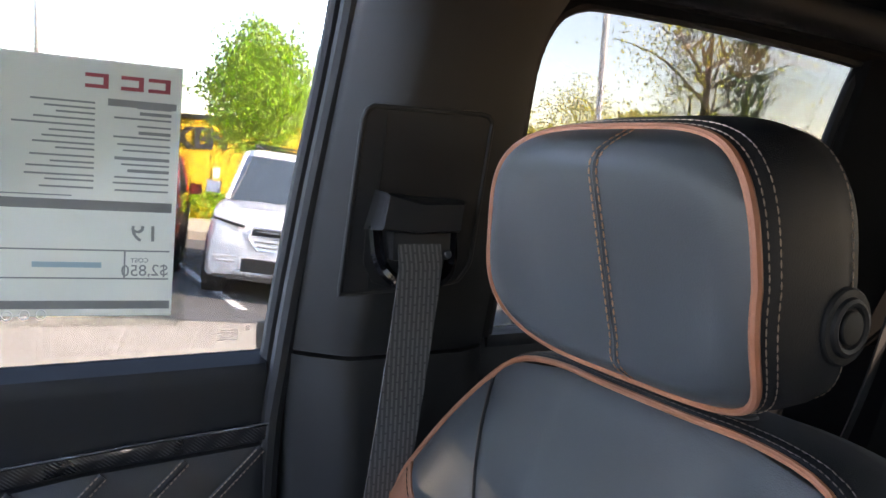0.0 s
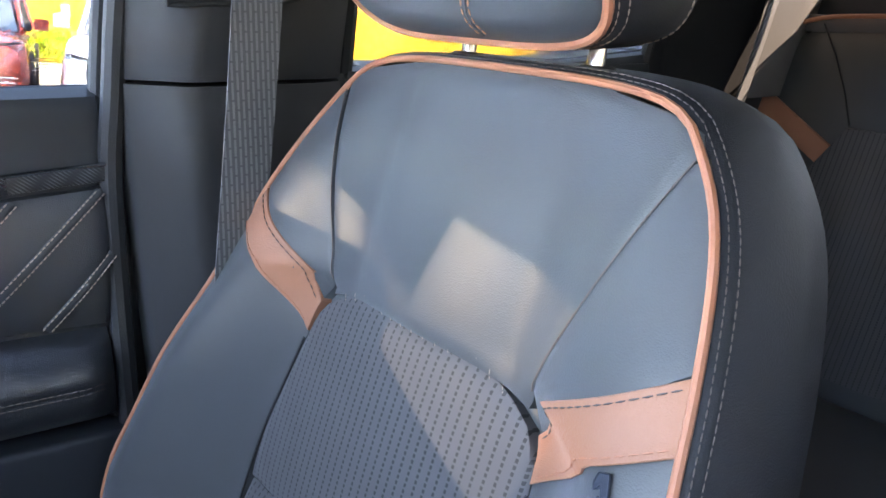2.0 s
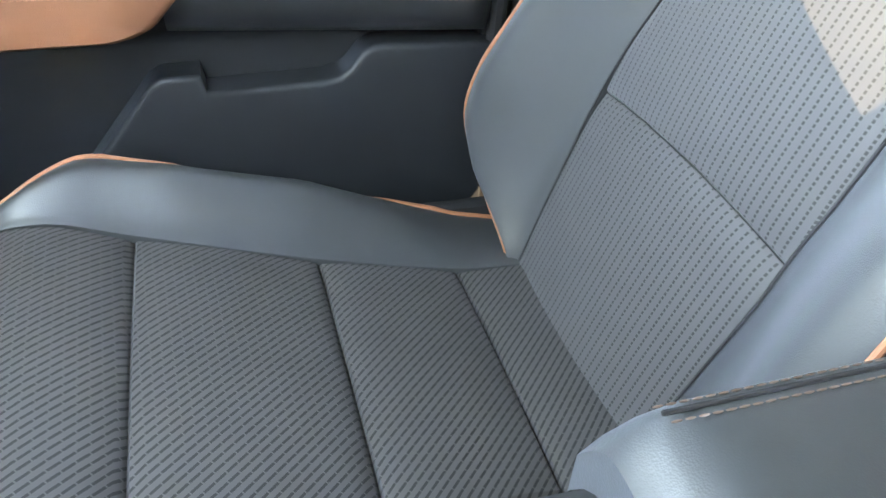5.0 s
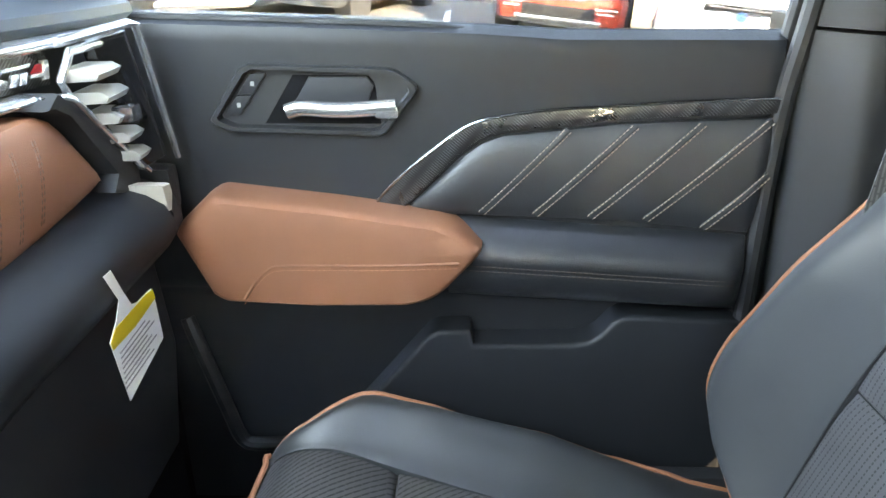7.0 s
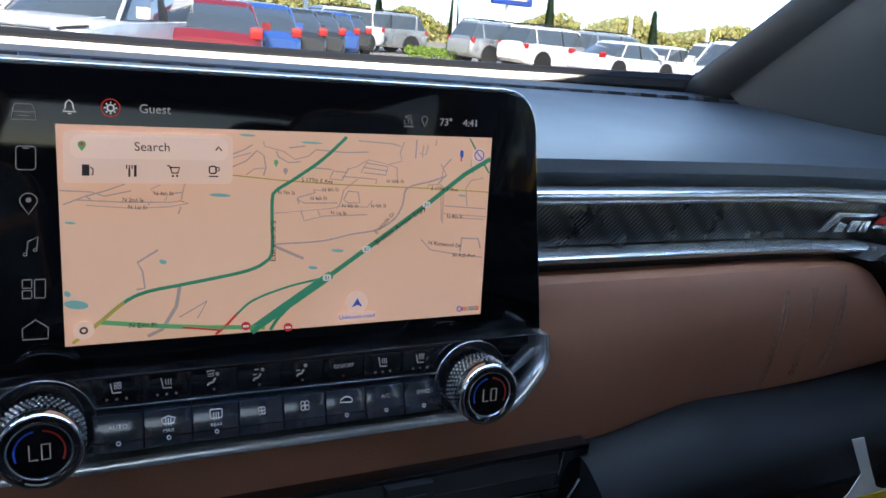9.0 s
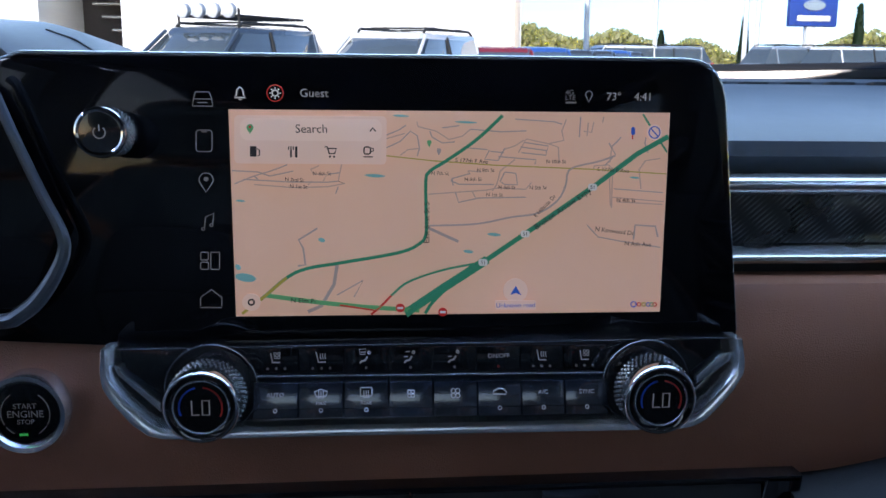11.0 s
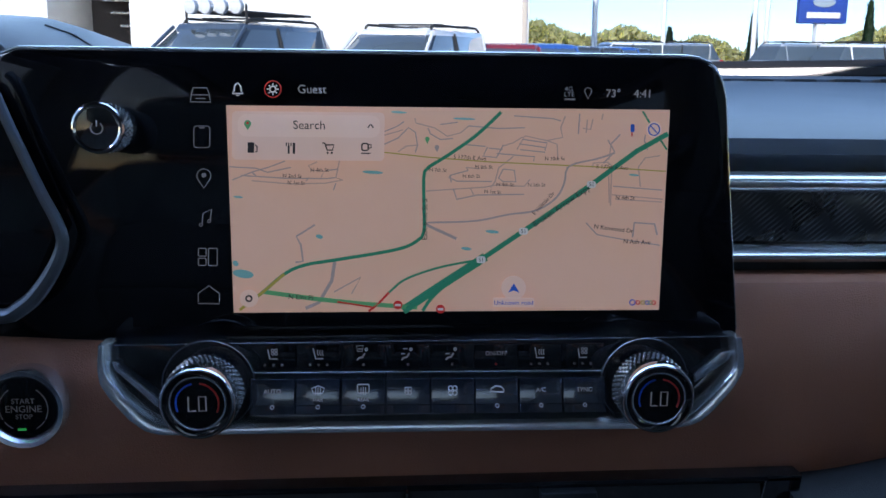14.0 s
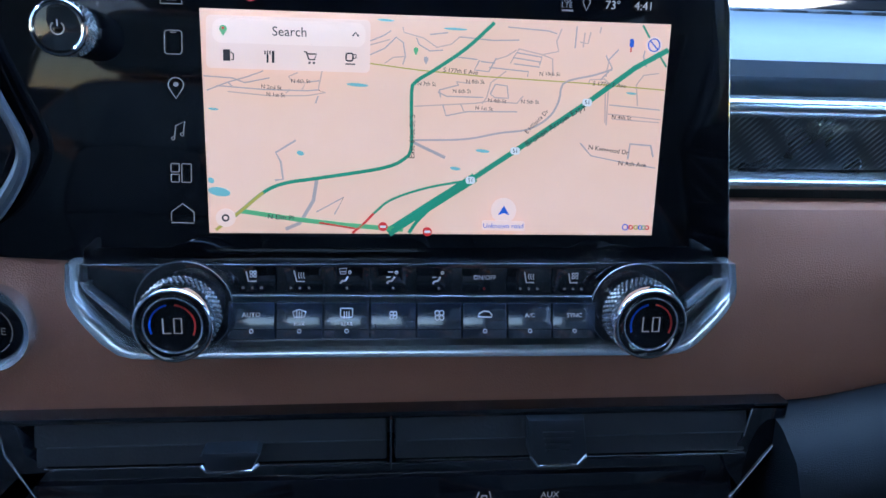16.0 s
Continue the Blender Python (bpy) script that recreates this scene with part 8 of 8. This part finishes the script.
def lamp_post(x, y, h, arms=True, r=0.09):
    p = thing("street_lamp" if arms else "flag_pole", "tall white lamp post with flat heads" if arms else "tall plain white pole", "lamp post" if arms else "pole", (x, y, ground_z(x, y)), group="lot posts")
    z = ground_z(x, y)
    part("post", sweep([(x, y, z - 0.3), (x, y, z + h)], r, 12), POLE, p)
    if arms:
        for sx in (-1, 1):
            part("lamp_head", box((x + sx * 0.5, y, z + h + 0.05), (0.7, 0.35, 0.12), 0.03), POLE, p)
    return p


for x, y, h, a in ((8.0, 31.0, 6.0, True), (8.7, 33.5, 5.0, False), (15.6, 32.0, 5.6, True), (14.6, 31.0, 4.8, True), (20.6, 30.0, 9.0, False), (23.3, 30.0, 9.0, False), (28.1, 30.0, 9.0, False), (11.9, 34.0, 4.0, False), (33.0, 30.0, 9.0, False), (25.0, -0.7, 9.0, True), (18.3, -15.92, 10.0, True), (37.0, 22.0, 9.0, False)):
    lamp_post(x, y, h, a, 0.10)
sg = thing("dealer_sign", "blue roadside sign on a white post", "sign", (16.75, 30, ground_z(0, 30)))
part("post", box((16.75, 30.0, ground_z(0, 30) + 1.6), (0.36, 0.3, 3.6), 0.02), POLE, sg)
part("board", box((16.75, 29.9, 6.05), (1.95, 0.25, 1.25), 0.05), mat("sign_blue", (0.02, 0.06, 0.30), 0.4), sg)
part("emblem", prism([(16.75 + 0.45 * math.cos(a), 6.22 + 0.20 * math.sin(a)) for a in [2 * math.pi * i / 24 for i in range(24)]], lambda a, b, d: Vector((a, 29.77 - d, b)), 0.0, 0.02), P_SILVER, sg)
part("lettering_bar", box((16.75, 29.76, 5.72), (1.35, 0.03, 0.22), 0.01), WHITEP, sg)

# ---- trees ----
def leaf_mat(name, c):
    m = mat(name, c, 0.6, bump=0.0, scale=1.2, vary=0.35)
    n, l = m.node_tree.nodes, m.node_tree.links
    tr = n.new("ShaderNodeBsdfTranslucent")
    tr.inputs[0].default_value = (min(1, c[0] * 1.6), min(1, c[1] * 1.7), c[2], 1)
    mx = n.new("ShaderNodeMixShader")
    mx.inputs[0].default_value = 0.5
    l.new(n["Principled BSDF"].outputs[0], mx.inputs[1])
    l.new(tr.outputs[0], mx.inputs[2])
    l.new(mx.outputs[0], n["Material Output"].inputs[0])
    return m


L_FRESH = leaf_mat("fresh_leaf", (0.30, 0.42, 0.07))
L_YELLOW = leaf_mat("yellow_leaf", (0.42, 0.36, 0.03))
L_PINE = leaf_mat("dark_needles", (0.025, 0.055, 0.02))
# distance haze is mixed into this colour, so it is pale and greyish
L_WOOD = leaf_mat("hazy_foliage", (0.50, 0.46, 0.24))
BARK = mat("grey_bark", (0.16, 0.11, 0.08), 0.9, bump=0.6, bscale=20, scale=4, vary=0.3)


def tree(name, label, x, y, h, crown_r, leafm, n_limbs=9, n_leaf=2600, leaf=0.10, crown_lo=0.35, seed=1, spread=1.0, trunk_r=0.14, oval=None):
    r = random.Random(seed)
    z0 = ground_z(x, y)
    t = thing(name, label, "tree", (x, y, z0))
    bms = [sweep([Vector((x, y, z0 - 0.2)), Vector((x + 0.1, y, z0 + h * 0.3)), Vector((x, y + 0.1, z0 + h * 0.6)), Vector((x, y, z0 + h * 0.92))], lambda s: trunk_r * (1 - 0.85 * s), 8)]
    tips = []
    for i in range(n_limbs):
        a = 2 * math.pi * i / n_limbs + r.uniform(-0.4, 0.4)
        zz = z0 + h * (crown_lo + (0.9 - crown_lo) * r.random())
        ln = crown_r * spread * r.uniform(0.6, 1.05) * (1 - 0.4 * (zz - z0) / h)
        p0 = Vector((x, y, zz - h * 0.12))
        p1 = p0 + Vector((math.cos(a) * ln * 0.5, math.sin(a) * ln * 0.5, h * r.uniform(0.02, 0.14)))
        p2 = p0 + Vector((math.cos(a) * ln, math.sin(a) * ln, h * r.uniform(0.12, 0.26)))
        crook = Vector((r.uniform(-1, 1), r.uniform(-1, 1), r.uniform(-1, 1))) * crown_r * 0.07
        bms.append(sweep(smooth_line([p0, p0.lerp(p1, 0.5) + crook, p1, p1.lerp(p2, 0.5) - crook, p2], 14), lambda s: trunk_r * 0.30 * (1 - 0.85 * s), 6))
        tips += [p1, p2, p1.lerp(p2, 0.5)]
        for k in range(3):
            q = p1.lerp(p2, r.random())
            e = q + Vector((r.uniform(-1, 1), r.uniform(-1, 1), r.uniform(0.1, 1))) * crown_r * 0.4
            bms.append(sweep([q, q.lerp(e, 0.5) + Vector((0, 0, 0.05)), e], lambda s: trunk_r * 0.10 * (1 - 0.8 * s), 5))
            tips.append(e)
    part("trunk", join(*bms), BARK, t)
    tips.append(Vector((x, y, z0 + h * 0.95)))
    vs, fs = [], []
    for i in range(n_leaf):
        c = r.choice(tips) + Vector((r.gauss(0, 1), r.gauss(0, 1), r.gauss(0, 0.8))) * crown_r * 0.20
        if oval and i % 5:
            d = Vector((r.gauss(0, 1), r.gauss(0, 1), r.gauss(0, 1))).normalized()
            k = r.random() ** 0.4 * (0.90 + 0.30 * noise.noise(d * 2.6 + Vector((seed, 0, 0))))
            w = oval[1] * k * (1.06 - 0.22 * max(0, d.z))
            c = Vector((x + d.x * w, y + d.y * w, oval[0] + d.z * oval[2] * k))
        q = Euler((r.uniform(0, 6.3), r.uniform(0, 6.3), r.uniform(0, 6.3))).to_matrix()
        s = leaf * r.uniform(0.6, 1.3)
        b = len(vs)
        vs += [c + q @ Vector(v) * s for v in ((-1, 0, 0), (0, -0.5, 0.12), (1, 0, 0), (0, 0.5, 0.12))]
        fs.append((b, b + 1, b + 2, b + 3))
    me = bpy.data.meshes.new("crown")
    me.from_pydata(vs, [], fs)
    tagged(link("crown", me, leafm, t, "", 180), kind="stuff")
    return t


tree("leafy_tree", "young tree with fresh light green leaves", 18.2, -5.2, 4.9, 1.35, L_FRESH, 16, 15000, 0.060, 0.40, 3, 1.0, 0.12, (2.95, 1.42, 1.62))
tree("bare_tree", "old tree with sparse yellow-green leaves and bare limbs", 22.4, -25.4, 11.5, 4.8, L_YELLOW, 16, 5200, 0.085, 0.30, 5, 1.1, 0.36)
tree("budding_tree", "thin tree in pale spring bud", 31.4, -26.2, 8.6, 3.3, L_YELLOW, 14, 7000, 0.075, 0.30, 8)
tree("leafy_tree", "spreading tree with bright yellow-green leaves", 19.5, 6.5, 6.0, 3.0, L_FRESH, 12, 2400, 0.08, 0.3, 13, 1.0, 0.22)
tree("bare_tree", "old tree with sparse yellow-green leaves and bare limbs", 22.0, 3.6, 8.0, 3.4, L_YELLOW, 12, 3600, 0.09, 0.35, 23, 1.0, 0.28)


def cypress(x, y, h, w, seed):
    r = random.Random(seed)
    z0 = ground_z(x, y)
    t = thing("cypress", "narrow dark evergreen tree", "tree", (x, y, z0), group="evergreens")
    part("trunk", sweep([(x, y, z0 - 0.2), (x, y, z0 + h * 0.9)], lambda s: 0.10 * (1 - 0.8 * s), 8), BARK, t)
    vs, fs = [], []
    for i in range(2600):
        k = r.random()
        rad = w * (1 - k) ** 0.55 * (0.25 + 0.75 * min(1, k * 7)) * r.uniform(0.55, 1.0)
        a = r.uniform(0, 2 * math.pi)
        c = Vector((x + rad * math.cos(a), y + rad * math.sin(a), z0 + 0.15 + (h - 0.15) * k))
        q = Euler((r.uniform(-0.5, 0.5), r.uniform(-0.5, 0.5), a)).to_matrix()
        s = 0.12 * r.uniform(0.6, 1.3)
        b = len(vs)
        vs += [c + q @ Vector(v) * s for v in ((0, -0.5, -0.4), (0.15, 0.5, -0.3), (0.3, 0.1, 1.3))]
        fs.append((b, b + 1, b + 2))
    me = bpy.data.meshes.new("crown")
    me.from_pydata(vs, [], fs)
    tagged(link("crown", me, L_PINE, t, "", 180), kind="stuff")


for x, y, h, w, s in ((14.8, 31.5, 2.9, 0.28, 1), (19.3, 30.8, 3.4, 0.30, 2), (12.9, 36.0, 2.4, 0.30, 3), (19.0, -23.55, 12.0, 1.55, 4), (25.5, 31.0, 3.0, 0.3, 5)):
    cypress(x, y, h, w, s)


def hedge(x0, y0, x1, y1, h, w, seed, label):
    r = random.Random(seed)
    t = thing("hedge", label, "hedge", (x0, y0, ground_z(x0, y0)), kind="stuff")
    vs, fs = [], []
    n = int(260 * math.hypot(x1 - x0, y1 - y0))
    dx, dy = x1 - x0, y1 - y0
    ln = math.hypot(dx, dy)
    for i in range(min(n, 9000)):
        k, q_ = r.random(), r.uniform(-1, 1)
        x, y = x0 + dx * k - dy / ln * w * q_, y0 + dy * k + dx / ln * w * q_
        c = Vector((x, y, ground_z(x, y) + h * (1 - 0.25 * q_ * q_) * r.uniform(0.0, 1.0) ** 0.5))
        q = Euler((r.uniform(0, 6.3), r.uniform(0, 6.3), r.uniform(0, 6.3))).to_matrix()
        s = 0.10 * r.uniform(0.6, 1.3)
        b = len(vs)
        vs += [c + q @ Vector(v) * s for v in ((-1, 0, 0), (0, -0.5, 0.1), (1, 0, 0), (0, 0.5, 0.1))]
        fs.append((b, b + 1, b + 2, b + 3))
    me = bpy.data.meshes.new("leaves")
    me.from_pydata(vs, [], fs)
    link("leaves", me, L_FRESH, t, "", 180)


hedge(21.6, 4.0, 21.6, -16.0, 0.95, 0.4, 6, "clipped green hedge below the yellow wall")
hedge(12.2, 30.5, 14.8, 30.2, 0.5, 0.4, 7, "low bright green hedge")


def woods(name, pts, h, depth, n, seed, material, size):
    """A far belt of trees, as many small leaf clumps with an uneven top."""
    r = random.Random(seed)
    t = thing(name, "far belt of spring woodland", "woodland", (*pts[0], 0), kind="stuff")
    vs, fs = [], []
    P = [Vector((a, b, 0)) for a, b in pts]
    L = resample(P, 400)
    for i in range(n):
        u = r.random()
        p = L[int(u * 399)]
        top = h * (0.62 + 0.22 * noise.noise(Vector((p.x * 0.06, p.y * 0.06, 0.0))) + 0.30 * noise.noise(Vector((p.x * 0.22, p.y * 0.22, 3.0))))
        off = r.uniform(0, depth)
        c = Vector((p.x + off * 0.3, p.y + off, 0))
        c.z = ground_z(0, min(c.y, 45)) + max(0.1, top) * r.random() ** 0.6 + 0.02 * off
        q = Euler((r.uniform(0, 6.3), r.uniform(0, 6.3), r.uniform(0, 6.3))).to_matrix()
        s = size * r.uniform(0.5, 1.4)
        b = len(vs)
        vs += [c + q @ Vector(v) * s for v in ((-1, 0, 0), (0, -0.7, 0.15), (1, 0, 0), (0, 0.7, 0.15))]
        fs.append((b, b + 1, b + 2, b + 3))
    me = bpy.data.meshes.new("foliage")
    me.from_pydata(vs, [], fs)
    link("foliage", me, material, t, "", 180)


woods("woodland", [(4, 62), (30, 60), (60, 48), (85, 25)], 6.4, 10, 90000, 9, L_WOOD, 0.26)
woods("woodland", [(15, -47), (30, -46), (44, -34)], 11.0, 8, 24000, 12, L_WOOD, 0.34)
hs = thing("brick_house", "low brown brick house behind the lot", "house", (17.0, -38.0, ground_z(0, -38)))
BRICK = mat("brown_brick", (0.30, 0.17, 0.12), 0.8, bump=0.5, bscale=12, scale=3, vary=0.25)
part("wall", box((17.0, -38.0, -1.9), (13.0, 6.0, 4.4), 0.03), BRICK, hs)
part("roof", prism([(-42.0, 0.2), (-34.0, 0.2), (-38.0, 2.1)], lambda a, b, d: Vector((d, a, b)), 10.0, 24.0, 0.04), mat("grey_shingles", (0.16, 0.14, 0.13), 0.9, bump=0.5, bscale=15, scale=2, vary=0.2), hs)
for x in (12.4, 15.2, 18.2, 21.4):
    wd = part("window", box((x, -34.98, -1.2), (1.1, 0.06, 1.2), 0.01), CARGLASS, hs)
    part("frame", sweep([Vector((x + a, -34.94, -1.2 + b)) for a, b in ((-0.58, -0.63), (0.58, -0.63), (0.58, 0.63), (-0.58, 0.63))], 0.05, 4, True), WHITEP, wd)
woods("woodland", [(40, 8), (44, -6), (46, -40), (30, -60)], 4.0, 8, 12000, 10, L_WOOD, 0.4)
